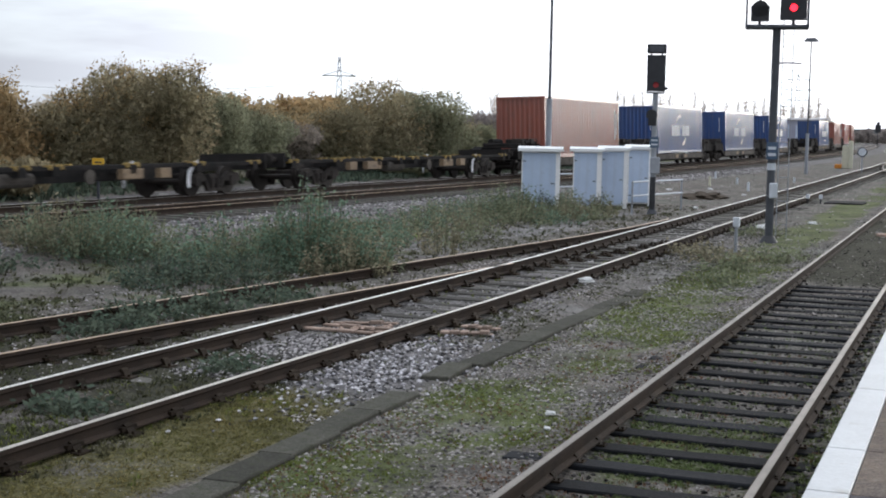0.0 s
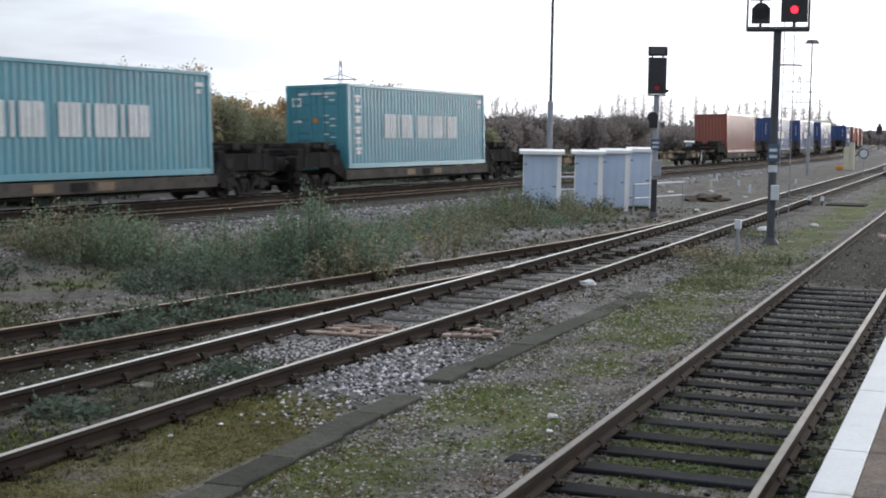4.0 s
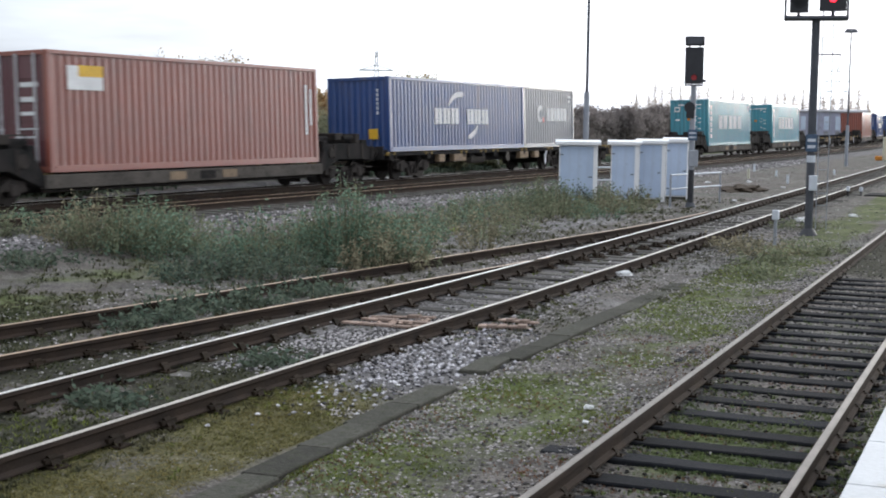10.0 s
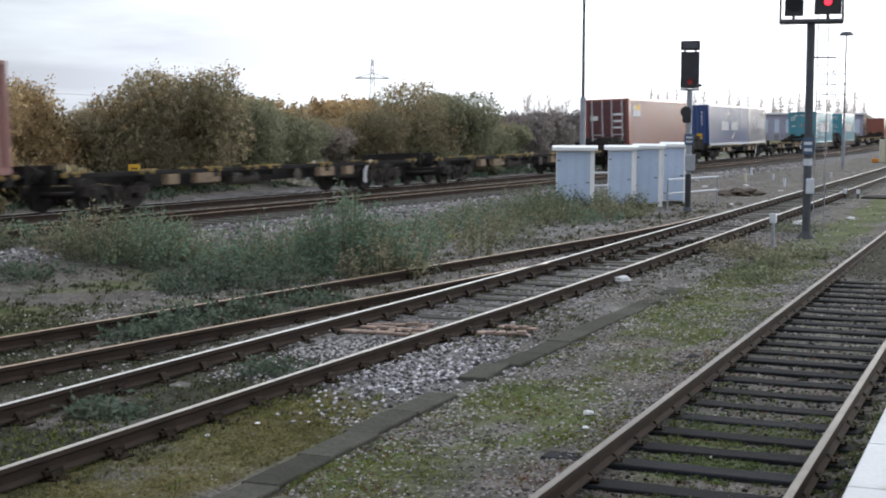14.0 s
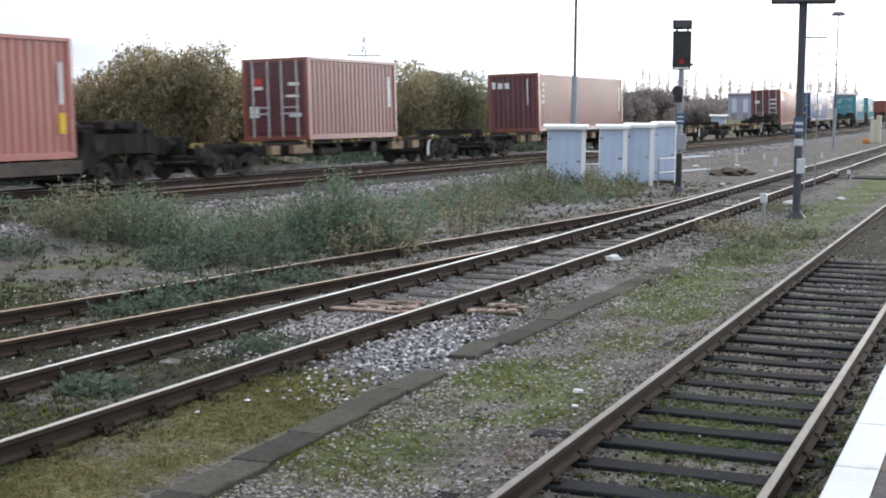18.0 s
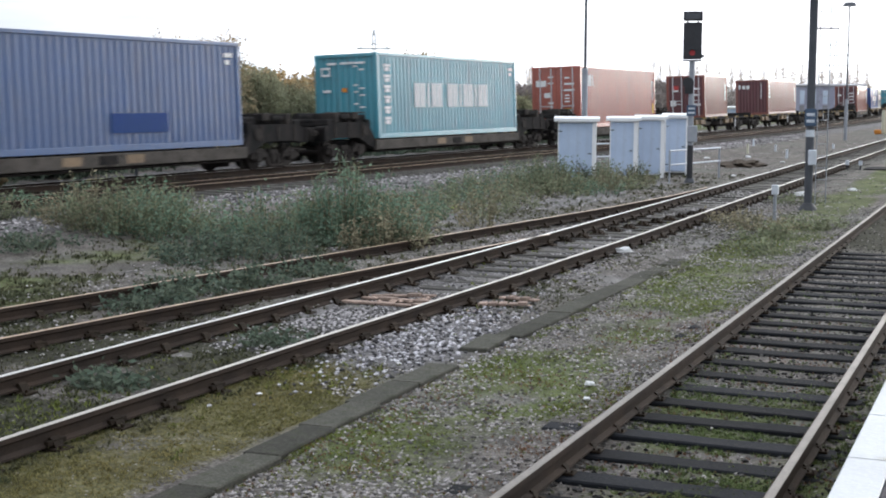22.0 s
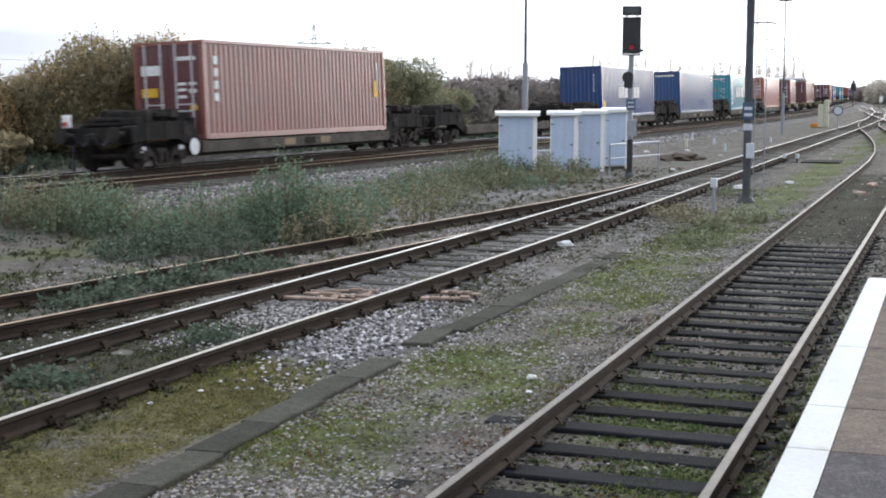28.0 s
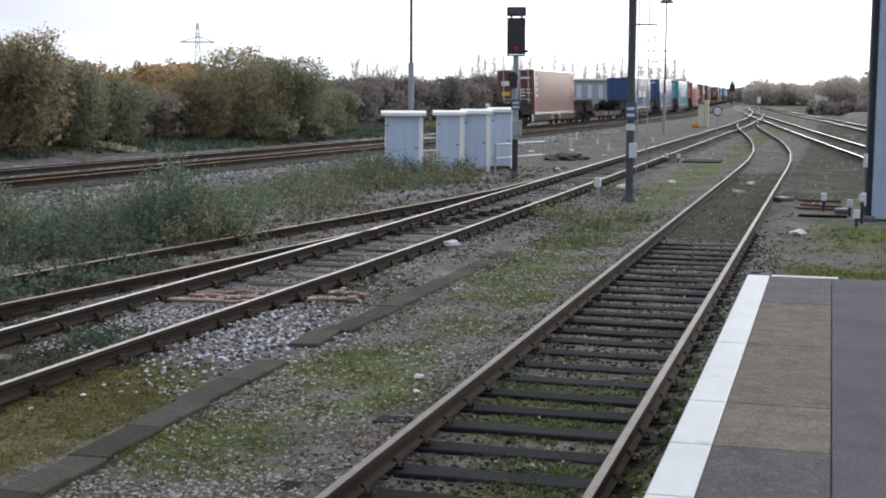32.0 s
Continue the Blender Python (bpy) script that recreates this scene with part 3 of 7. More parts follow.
        return t

    def ramp(source, p0, c0, p1, c1):
        r = nd.new("ShaderNodeValToRGB")
        e = r.color_ramp.elements
        e[0].position, e[0].color, e[1].position, e[1].color = p0, (*c0, 1), p1, (*c1, 1)
        lk.new(source, r.inputs["Fac"])
        return r.outputs["Color"]

    def mixed(fac, a, b):
        x = nd.new("ShaderNodeMixRGB")
        lk.new(fac, x.inputs["Fac"])
        lk.new(a, x.inputs["Color1"])
        lk.new(b, x.inputs["Color2"])
        return x.outputs["Color"]

    def mask(name):
        a = nd.new("ShaderNodeAttribute")
        a.attribute_name = name
        f = tex(16.0, 8.0, 0.78)
        add = nd.new("ShaderNodeMath")
        add.operation = "ADD"
        lk.new(a.outputs["Fac"], add.inputs[0])
        lk.new(f.outputs["Fac"], add.inputs[1])
        r = nd.new("ShaderNodeMapRange")
        r.inputs["From Min"].default_value, r.inputs["From Max"].default_value = 0.80, 1.10
        lk.new(add.outputs["Value"], r.inputs["Value"])
        return r.outputs["Result"]

    fine, mid_t, cells = tex(28.0, 5.0, 0.7), tex(1.3), nd.new("ShaderNodeTexVoronoi")
    cells.inputs["Scale"].default_value = 19.0
    lk.new(co.outputs["Object"], cells.inputs["Vector"])
    dirt = mixed(mid_t.outputs["Fac"], ramp(fine.outputs["Fac"], 0.40, (0.070, 0.066, 0.065), 0.62, (0.215, 0.205, 0.200)), ramp(fine.outputs["Fac"], 0.40, (0.086, 0.070, 0.058), 0.62, (0.218, 0.190, 0.160)))
    green = mixed(mid_t.outputs["Fac"], ramp(fine.outputs["Fac"], 0.38, (0.050, 0.076, 0.030), 0.62, (0.124, 0.162, 0.060)), ramp(fine.outputs["Fac"], 0.38, (0.074, 0.074, 0.043), 0.62, (0.155, 0.150, 0.081)))
    golden = mixed(mid_t.outputs["Fac"], ramp(fine.outputs["Fac"], 0.38, (0.062, 0.064, 0.030), 0.62, (0.150, 0.138, 0.060)), ramp(fine.outputs["Fac"], 0.38, (0.070, 0.064, 0.036), 0.62, (0.165, 0.142, 0.075)))
    muddy = ramp(fine.outputs["Fac"], 0.38, (0.030, 0.030, 0.022), 0.62, (0.072, 0.070, 0.052))
    wide = tex(0.22, 7.0, 0.65)
    grey = ramp(cells.outputs["Color"], 0.1, (0.078, 0.074, 0.074), 0.9, (0.225, 0.214, 0.212))
    pale = ramp(fine.outputs["Fac"], 0.38, (0.132, 0.127, 0.124), 0.62, (0.237, 0.227, 0.220))
    far_dirt = ramp(fine.outputs["Fac"], 0.40, (0.076, 0.076, 0.063), 0.62, (0.183, 0.178, 0.159))
    shift = nd.new("ShaderNodeMapRange")
    shift.inputs["From Min"].default_value, shift.inputs["From Max"].default_value = 0.45, 0.62
    lk.new(wide.outputs["Fac"], shift.inputs["Value"])
    dirt = mixed(shift.outputs["Result"], dirt, far_dirt)
    c = mixed(mask("gravel_share"), dirt, grey)
    c = mixed(mask("path_share"), c, pale)
    c = mixed(mask("mud_share"), c, muddy)
    c = mixed(mask("gold_share"), c, golden)
    c = mixed(mask("moss_share"), c, green)
    # specks of pale stone all over
    chips = nd.new("ShaderNodeTexVoronoi")
    chips.inputs["Scale"].default_value = 26.0
    lk.new(co.outputs["Object"], chips.inputs["Vector"])
    pick = nd.new("ShaderNodeSeparateColor")
    lk.new(chips.outputs["Color"], pick.inputs["Color"])
    rare = nd.new("ShaderNodeMath")
    rare.operation = "GREATER_THAN"
    rare.inputs[1].default_value = 0.90
    lk.new(pick.outputs["Red"], rare.inputs[0])
    core = nd.new("ShaderNodeMath")
    core.operation = "LESS_THAN"
    core.inputs[1].default_value = 0.30
    lk.new(chips.outputs["Distance"], core.inputs[0])
    both = nd.new("ShaderNodeMath")
    both.operation = "MULTIPLY"
    lk.new(rare.outputs["Value"], both.inputs[0])
    lk.new(core.outputs["Value"], both.inputs[1])
    tone_t = tex(2.6, 6.0, 0.7)
    tone = nd.new("ShaderNodeMapRange")
    tone.inputs["From Min"].default_value, tone.inputs["From Max"].default_value = 0.35, 0.65
    tone.inputs["To Min"].default_value, tone.inputs["To Max"].default_value = 0.72, 1.28
    lk.new(tone_t.outputs["Fac"], tone.inputs["Value"])
    toned = nd.new("ShaderNodeVectorMath")
    toned.operation = "SCALE"
    lk.new(c, toned.inputs[0])
    lk.new(tone.outputs["Result"], toned.inputs["Scale"])
    c = toned.outputs["Vector"]
    broad_t = tex(0.55, 7.0, 0.7)
    broad = nd.new("ShaderNodeMapRange")
    broad.inputs["From Min"].default_value, broad.inputs["From Max"].default_value = 0.36, 0.64
    broad.inputs["To Min"].default_value, broad.inputs["To Max"].default_value = 0.74, 1.22
    lk.new(broad_t.outputs["Fac"], broad.inputs["Value"])
    toned = nd.new("ShaderNodeVectorMath")
    toned.operation = "SCALE"
    lk.new(c, toned.inputs[0])
    lk.new(broad.outputs["Result"], toned.inputs["Scale"])
    c = toned.outputs["Vector"]
    c = mixed(both.outputs["Value"], c, ramp(pick.outputs["Green"], 0.0, (0.17, 0.155, 0.145), 1.0, (0.36, 0.34, 0.325)))
    lk.new(c, out.inputs["Base Color"])
    out.inputs["Roughness"].default_value = 0.95
    out.inputs["Specular IOR Level"].default_value = 0.05
    b = nd.new("ShaderNodeBump")
    b.inputs["Strength"].default_value, b.inputs["Distance"].default_value = 0.7, 0.03
    lk.new(fine.outputs["Fac"], b.inputs["Height"])
    lk.new(b.outputs["Normal"], out.inputs["Normal"])
    ob = sheet("ground", verts, faces, m, None, True)
    for name, values in (("moss_share", moss), ("gravel_share", stone), ("path_share", rough), ("gold_share", gold), ("mud_share", mud)):
        ob.data.attributes.new(name, "FLOAT", "POINT").data.foreach_set("value", values)
    return tagged(ob, "cinder and moss covered railway ground with patches of gravel", "ground", kind="structure")


build_ground()

# ---- tracks ----
def track(name, label):
    return thing(name, label, "railway track", kind="structure")


track_near = track("track_near", "rusty single track with dark tarred timber sleepers beside the platform")
for s in (-1, 1):
    rail("rail", near_x, s * GAUGE / 2, -30, 122, RAIL_Z, track_near, STEEL_DULL)
sleepers(near_x, 3.0, 26.5, 0.655, -0.008, track_near, SLEEPER_MESH, True, 3, None, 0.55)
far_sleepers(near_x, -28, 2.6, 0.655, -0.01, track_near, SLEEPER)
far_sleepers(near_x, 36.4, 118, 0.655, -0.05, track_near, SLEEPER_OLD)
track_second = track("track_second", "worn siding track half buried in grey ballast")
for s in (-1, 1):
    rail("rail", second_x, s * GAUGE / 2, -30, 480, RAIL_Z, track_second, STEEL if s < 0 else STEEL_MID, head_w=0.95)
sleepers(second_x, 6.0, 55.0, 0.72, -0.02, track_second, SLEEPER_OLD_MESH, True, 4, None, 0.82)
far_sleepers(second_x, 55.3, 200, 0.72, -0.03, track_second, SLEEPER_OLD)
track_third = track("track_third", "rusty turnout track overgrown with weeds")
rail("rail", third_x, GAUGE / 2, -10, 23.4, RAIL_Z, track_third, RUST_HEAD)
rail("rail", third_x, -GAUGE / 2, -10, 37.5, RAIL_Z, track_third, RUST_HEAD)
sleepers(third_x, 7.0, 32.0, 0.74, -0.022, track_third, SLEEPER_OLD_MESH, True, 6, None, 0.82)
track_main = track("track_main", "main line track on grey ballast used by the freight train")
for s in (-1, 1):
    rail("rail", main_x, s * GAUGE / 2, -60, 480, MAIN_Z, track_main, STEEL, lift=0.04 * s)
far_sleepers(main_x, 5, 200, 0.7, MAIN_Z - 0.165, track_main, SLEEPER_OLD)


def main_near_x(y):
    return main_x(y) + 3.4


track_main_near = track("track_main_near", "rusty main line track in front of the freight train")
for s in (-1, 1):
    rail("rail", main_near_x, s * GAUGE / 2, -60, 480, MAIN_Z + 0.05, track_main_near, RUST_HEAD, lift=0.03 * s)
far_sleepers(main_near_x, 5, 200, 0.7, MAIN_Z - 0.125, track_main_near, SLEEPER_OLD)
for name, fn in (("track_right_inner", right_a), ("track_right_outer", right_b)):
    tr = track(name, "distant running track with shiny rails past the platform end")
    for s in (-1, 1):
        rail("rail", fn, s * GAUGE / 2, -30, 390, RAIL_Z, tr, STEEL)
    far_sleepers(fn, 20, 160, 0.72, -0.045, tr, SLEEPER_OLD)

# ---- platform ----
platform = thing("platform", "station platform with white painted edge, brown slabs and tarmac", "platform", kind="structure")
PZ, END = 1.04, 11.85
part("platform_body", box(-0.55, 6.0, -40, END - 0.03, -0.1, PZ - 0.08, bevel=0.01), BRICK, platform)
part("tarmac", box(0.05, 6.0, -40, END - 0.02, PZ - 0.08, PZ - 0.004, bevel=0.004), TARMAC, platform)
part("yellow_line", box(0.54, 0.70, -40, END - 0.06, PZ - 0.006, PZ + 0.002), YELLOW_LINE, platform, "worn yellow safety line")
cuts = [END, 8.53, 6.84, 5.97, 5.15, 4.31, 3.47, 2.63, 1.79, 0.95, 0.1, -0.75, -1.6, -4, -8, -14, -22, -32, -40]
for b, a in zip(cuts, cuts[1:]):
    part("coping_slab", box(-0.625, -0.445, a + 0.004, b - 0.004, PZ - 0.085, PZ + 0.002, bevel=0.006), COPING, platform, "white painted coping slab")
cuts = [END - 0.01, 10.3, 8.53, 6.84, 5.97, 5.15, 4.31, 3.47, 2.63, 1.79, 0.95, 0.1, -1.6, -8, -20, -40]
for i, (b, a) in enumerate(zip(cuts, cuts[1:])):
    part("paving_slab", box(-0.441, 0.046, a + 0.004, b - 0.004, PZ - 0.08, PZ, bevel=0.004), PAVING if i in (1, 2, 3) else PAVING_GREY, platform)
part("end_line", box(-0.43, 0.10, END - 0.075, END + 0.012, PZ - 0.06, PZ + 0.006, bevel=0.004), COPING, platform, "white painted line along the platform end")

# ---- concrete edging between the tracks ----
edging = thing("concrete_edging", "line of old mossy concrete slabs between two tracks", "edging", kind="structure")
rnd = random.Random(11)
y = 3.2
while y < 21.5:
    ln = rnd.uniform(0.88, 0.93)
    if abs(y - 12.4) > 0.35:
        tilt = 4.0 if 12.6 < y < 13.4 else rnd.uniform(-0.8, 0.8)
        off = -0.06 if 12.6 < y < 13.4 else rnd.uniform(-0.012, 0.012)
        sink = -0.032 - 0.03 * blend(15, 22, y)
        ob = part("concrete_slab", box(-0.15, 0.15, 0.006, ln - 0.006, -0.12, 0.03, bevel=0.012), CONCRETE, edging)
        ob.matrix_basis = pose(-5.02 + 0.13 * blend(10.5, 7.0, y) + off, y, sink + rnd.uniform(-0.006, 0.006), rnd.uniform(-0.5, 0.5), rnd.uniform(-1, 1), tilt)
    y += ln


# ---- stones, moss and grass ----
def scatter(name, label, category, material, spots, make, seed):
    r = np.random.RandomState(seed)
    verts, faces = [], []
    for x, y, z, size in spots:
        v, f = make(r, size)
        k = len(verts)
        verts += [(x + a, y + b, z + c) for a, b, c in v]
        faces += [tuple(k + i for i in q) for q in f]
    return tagged(sheet(name, verts, faces, material), label, category, kind="stuff")


def pebble(r, s):
    h = s * 0.7
    v = [(0, 0, h * r.uniform(0.6, 1.1)), (s * r.uniform(0.5, 1.1), s * r.uniform(-0.4, 0.4), h * 0.2), (s * r.uniform(-0.4, 0.4), s * r.uniform(0.5, 1.1), h * 0.25), (-s * r.uniform(0.5, 1.1), s * r.uniform(-0.4, 0.4), h * 0.15), (s * r.uniform(-0.4, 0.4), -s * r.uniform(0.5, 1.1), h * 0.2), (0, 0, -h)]
    return v, [(0, 1, 2), (0, 2, 3), (0, 3, 4), (0, 4, 1), (5, 2, 1), (5, 3, 2), (5, 4, 3), (5, 1, 4)]


def tuft(r, s):
    v, f = [], []
    for _ in range(5):
        a, lean, w = r.uniform(0, 6.28), r.uniform(0.3, 1.2), s * r.uniform(0.10, 0.2)
        c, d = math.cos(a), math.sin(a)
        x, y = s * r.uniform(-0.5, 0.5), s * r.uniform(-0.5, 0.5)
        k = len(v)
        v += [(x - d * w, y + c * w, -0.01), (x + d * w, y - c * w, -0.01), (x + c * s * lean * 0.6 + d * w * 0.6, y + d * s * lean * 0.6 - c * w * 0.6, s * 0.5), (x + c * s * lean, y + d * s * lean, s * r.uniform(0.5, 0.9))]
        f += [(k, k + 1, k + 2), (k, k + 2, k + 3)]
    return v, f


def spread(seed, count, x0, x1, y0, y1, s0, s1, keep=None, power=1.0, lift=0.0):
    r = np.random.RandomState(seed)
    out = []
    for _ in range(count):
        x, y = r.uniform(x0, x1), y0 + (y1 - y0) * r.uniform() ** power
        if keep is None or r.uniform() < keep(x, y):
            out.append((x, y, ground_z(x, y) + lift, r.uniform(s0, s1)))
    return out


patchy = lambda x, y: blend(-0.15, 0.35, wob(x, y, 0.7, 7) + 0.4 * wob(x, y, 2.2, 8))
pile = lambda x, y: 1.25 * math.exp(-(((x + 5.7) / 0.55) ** 2 + ((y - 13.4) / 1.7) ** 2))
scatter("ballast_near_track", "loose grey stones between the sleepers of the near track", "ballast", STONE_BED, spread(1, 15000, -2.95, -0.7, 6, 40, 0.012, 0.030, lambda x, y: (0.35 + 0.65 * patchy(x, y)) * (1 - 0.9 * blend(23, 25.5, y)), 1.5, 0.006), pebble, 1)
scatter("ballast_verge", "grimy stones and cinders scattered over the verge", "ballast", STONE_VERGE, spread(2, 26000, -5.0, -2.9, 6, 34, 0.008, 0.028, lambda x, y: 0.3 + 0.7 * patchy(y, x), 1.9), pebble, 2)
scatter("ballast_pile", "patch of clean grey ballast spilling over the concrete edging", "ballast", STONE, spread(3, 5200, -7.0, -4.8, 9.5, 17.5, 0.016, 0.036, pile, 1.0, 0.01), pebble, 3)
scatter("ballast_second_track", "grey ballast stones lying between the siding rails", "ballast", STONE_DARK, spread(4, 11000, -8.6, -5.6, 8, 40, 0.016, 0.034, lambda x, y: blend(11.8, 13.5, y) * (0.25 + 0.75 * patchy(x + 9, y)), 1.6, 0.005), pebble, 4)
scatter("ballast_third_track", "stones and cinders around the overgrown turnout", "ballast", STONE_DARK, spread(5, 6000, -12.5, -8.5, 11, 40, 0.016, 0.036, lambda x, y: 0.3 + 0.6 * patchy(x, y + 5), 1.5), pebble, 5)
r_main = np.random.RandomState(6)
spots = []
for _ in range(15000):
    y = 14 + 83 * r_main.uniform() ** 1.4
    x = main_x(y) + r_main.uniform(-2.2, 6.8)
    spots.append((x, y, ground_z(x, y), r_main.uniform(0.03, 0.07)))
scatter("ballast_main_line", "coarse grey ballast shoulder of the main line", "ballast", STONE_DARK, spots, pebble, 6)
scatter("pale_chips", "pale stone chips scattered over moss and cinders", "ballast", STONE_PALE, spread(17, 6500, -5.0, -0.8, 6, 30, 0.007, 0.025, lambda x, y: 0.25 + 0.75 * blend(-0.1, 0.4, wob(x, y, 1.3, 21) + 0.5 * wob(x, y, 4.0, 22)), 1.7, 0.004), pebble, 17)
scatter("far_chips", "pale stone chips scattered over the yard", "ballast", STONE_VERGE, spread(18, 8000, -17, 9, 34, 95, 0.02, 0.055, lambda x, y: 0.15 + 0.85 * patchy(x, y), 1.4), pebble, 18)
mossy = lambda x, y: blend(0.0, 0.5, wob(x, y, 0.55, 2) + 0.6 * wob(x, y, 1.9, 3) + 0.7 * wob(x, y, 7.0, 4) + 0.15)
scatter("moss_verge", "low green moss and grass on the verge", "moss", MOSS, spread(7, 26000, -4.95, -3.05, 6.2, 30, 0.008, 0.028, lambda x, y: (mossy(x, y) + 0.06) * (0.22 + 0.78 * blend(7.5, 11.0, y)), 1.7), tuft, 7)
scatter("moss_near_track", "green moss growing between the sleepers", "moss", MOSS_DEEP, spread(8, 30000, -2.75, -0.72, 5.5, 20, 0.014, 0.042, lambda x, y: blend(0.0, 0.5, 0.22 + wob(x, y, 0.9, 2) + 0.6 * wob(x, y, 6, 3)) * blend(15, 10, y) * 1.2 + 0.05, 1.5), tuft, 8)
scatter("rough_grass", "dull rough grass and dead weed between the sidings", "grass", ROUGH_GRASS, spread(19, 24000, -13.5, -6.1, 6.5, 16.5, 0.016, 0.06, lambda x, y: (0.25 + 0.75 * blend(-0.1, 0.4, wob(x, y, 0.8, 31) + 0.6 * wob(x, y, 4.0, 32))) * blend(15.5, 11.5, y + 0.5 * (x + 6.5)), 1.2), tuft, 19)
scatter("edging_moss", "green moss fringe along the concrete edging", "moss", MOSS, spread(20, 3200, -4.86, -4.72, 6.4, 21, 0.008, 0.022, lambda x, y: blend(0.0, 0.4, wob(x, y, 1.6, 51)), 1.5, 0.006), tuft, 20)
scatter("chip_patch", "patches of pale stone chips beside the edging", "ballast", STONE_PALE, spread(21, 2500, -5.7, -5.15, 6.5, 12, 0.008, 0.022, lambda x, y: blend(0.15, 0.4, wob(x, y, 1.4, 41)), 1.0, 0.004), pebble, 21)
scatter("cut_brush", "pale cut brush heaped beyond the main line", "brush", CUT_BRUSH, spread(22, 1500, -29.0, -23.4, 43.9, 46.5, 0.08, 0.2, lambda x, y: math.exp(-((y - 45.3 - 0.15 * (x + 26)) / 0.55) ** 2) * blend(-0.3, 0.3, wob(x, y, 1.1, 43)), 1.0, 0.12), tuft, 22)
scatter("leaf_litter", "fallen brown leaves scattered over the verge and track", "leaves", LEAF_LITTER, spread(23, 11000, -4.9, -0.8, 6, 17, 0.008, 0.020, lambda x, y: blend(-0.1, 0.4, wob(x, y, 1.2, 71)) + 0.1, 1.6, 0.008), tuft, 23)
scatter("siding_ballast", "dark blue grey stones packed between the siding rails", "ballast", STONE_DARK, spread(24, 6500, -7.6, -6.15, 10.2, 17, 0.016, 0.036, lambda x, y: blend(11.6, 13.0, y) * (0.5 + 0.5 * patchy(x, y)), 1.0, 0.004), pebble, 24)
scatter("cess_stones", "stones and dirt beside the siding beyond the boards", "ballast", STONE_VERGE, spread(25, 6000, -6.15, -4.6, 14.5, 42, 0.012, 0.034, lambda x, y: 0.25 + 0.75 * patchy(x * 1.7, y), 1.5, 0.002), pebble, 25)
scatter("cess_moss", "thin dull grass beside the siding beyond the boards", "grass", ROUGH_GRASS, spread(26, 4500, -6.1, -4.6, 15, 38, 0.015, 0.05, lambda x, y: mossy(x + 5, y), 1.4), tuft, 26)
scatter("yellow_moss", "yellowing moss and grass beside the siding", "moss", MOSS_YELLOW, spread(9, 12000, -6.4, -5.2, 6.5, 12.2, 0.008, 0.028, lambda x, y: (0.35 + 0.65 * mossy(x, y)) * blend(12.2, 11.2, y)), tuft, 9)
scatter("weeds_second_track", "sparse grass between the siding rails", "grass", MOSS, spread(10, 3500, -8.2, -5.4, 8, 30, 0.02, 0.06, lambda x, y: 0.9 * mossy(x + 3, y) * (1 if y < 12 else 0.3), 1.4), tuft, 10)
scatter("grass_platform_end", "rough green grass beyond the platform end", "grass", MOSS, spread(12, 24000, -0.9, 4.5, 12.5, 31, 0.02, 0.06, lambda x, y: (0.12 + 0.88 * mossy(x, y)) * blend(-1.0, 1.2, x + 1.2 * wob(x, y, 0.6, 61)) * blend(30, 24, y + 3 * wob(x, y, 0.4, 62))), tuft, 12)
scatter("grass_weedy_strip", "dull grass between the turnout and the main line", "grass", ROUGH_GRASS, spread(13, 9000, -19, -8.6, 13, 48, 0.03, 0.11, lambda x, y: (0.25 + 0.75 * mossy(x, y)) * blend(7.2, 8.2, x - main_x(y)), 1.3), tuft, 13)
scatter("dry_grass_bank", "pale dry grass along the far side of the main line", "grass", STRAW, spread(14, 14000, -34, -20, 30, 95, 0.07, 0.28, lambda x, y: blend(-4.2, -5.2, x - main_x(y)) * blend(-10, -8, x - main_x(y)) * (0.25 + 0.75 * patchy(x, y))), tuft, 14)
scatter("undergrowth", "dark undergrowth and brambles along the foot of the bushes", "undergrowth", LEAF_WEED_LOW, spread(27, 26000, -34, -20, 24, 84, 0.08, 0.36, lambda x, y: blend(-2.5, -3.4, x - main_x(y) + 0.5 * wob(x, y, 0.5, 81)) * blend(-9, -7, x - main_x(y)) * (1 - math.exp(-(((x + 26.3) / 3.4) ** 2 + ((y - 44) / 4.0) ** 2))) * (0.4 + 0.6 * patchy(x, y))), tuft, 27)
scatter("broken_timber", "splintered pinkish timber and brick scraps at the rail", "debris", PINK,
        [(x, y, z + 0.03, s) for x, y, z, s in spread(15, 130, -7.6, -6.4, 15.2, 16.6, 0.03, 0.085, lambda x, y: math.exp(-((y - 15.9 - 0.3 * (x + 7)) / 0.25) ** 2))]
        + [(x, y, z - 0.01, s) for x, y, z, s in spread(16, 30, -6.1, -5.45, 15.2, 16.9, 0.025, 0.06)], pebble, 15)


for i, (x, y, ln, turn) in enumerate(((-7.15, 15.55, 1.15, 4), (-7.05, 15.95, 1.25, -3), (-7.3, 16.35, 0.9, 7), (-5.75, 15.9, 0.6, 12), (-5.72, 16.4, 0.5, -8))):
    bm = bmesh.new()
    r_b = random.Random(i)
    for k in range(5):
        x0 = -ln / 2 + ln * k / 5
        box(x0, x0 + ln / 5 * r_b.uniform(0.8, 1.0), -0.07 + r_b.uniform(-0.02, 0.02), 0.07 + r_b.uniform(-0.03, 0.02), 0.0, r_b.uniform(0.02, 0.045), bm, 0.004)
    t = part("broken_board", bm, PINK)
    t.matrix_basis = pose(x, y, ground_z(x, y) + 0.025, r_b.uniform(-3, 3), r_b.uniform(-2, 2), turn)
    tagged(t, "splintered pale pinkish board lying across the siding", "debris", "broken boards")


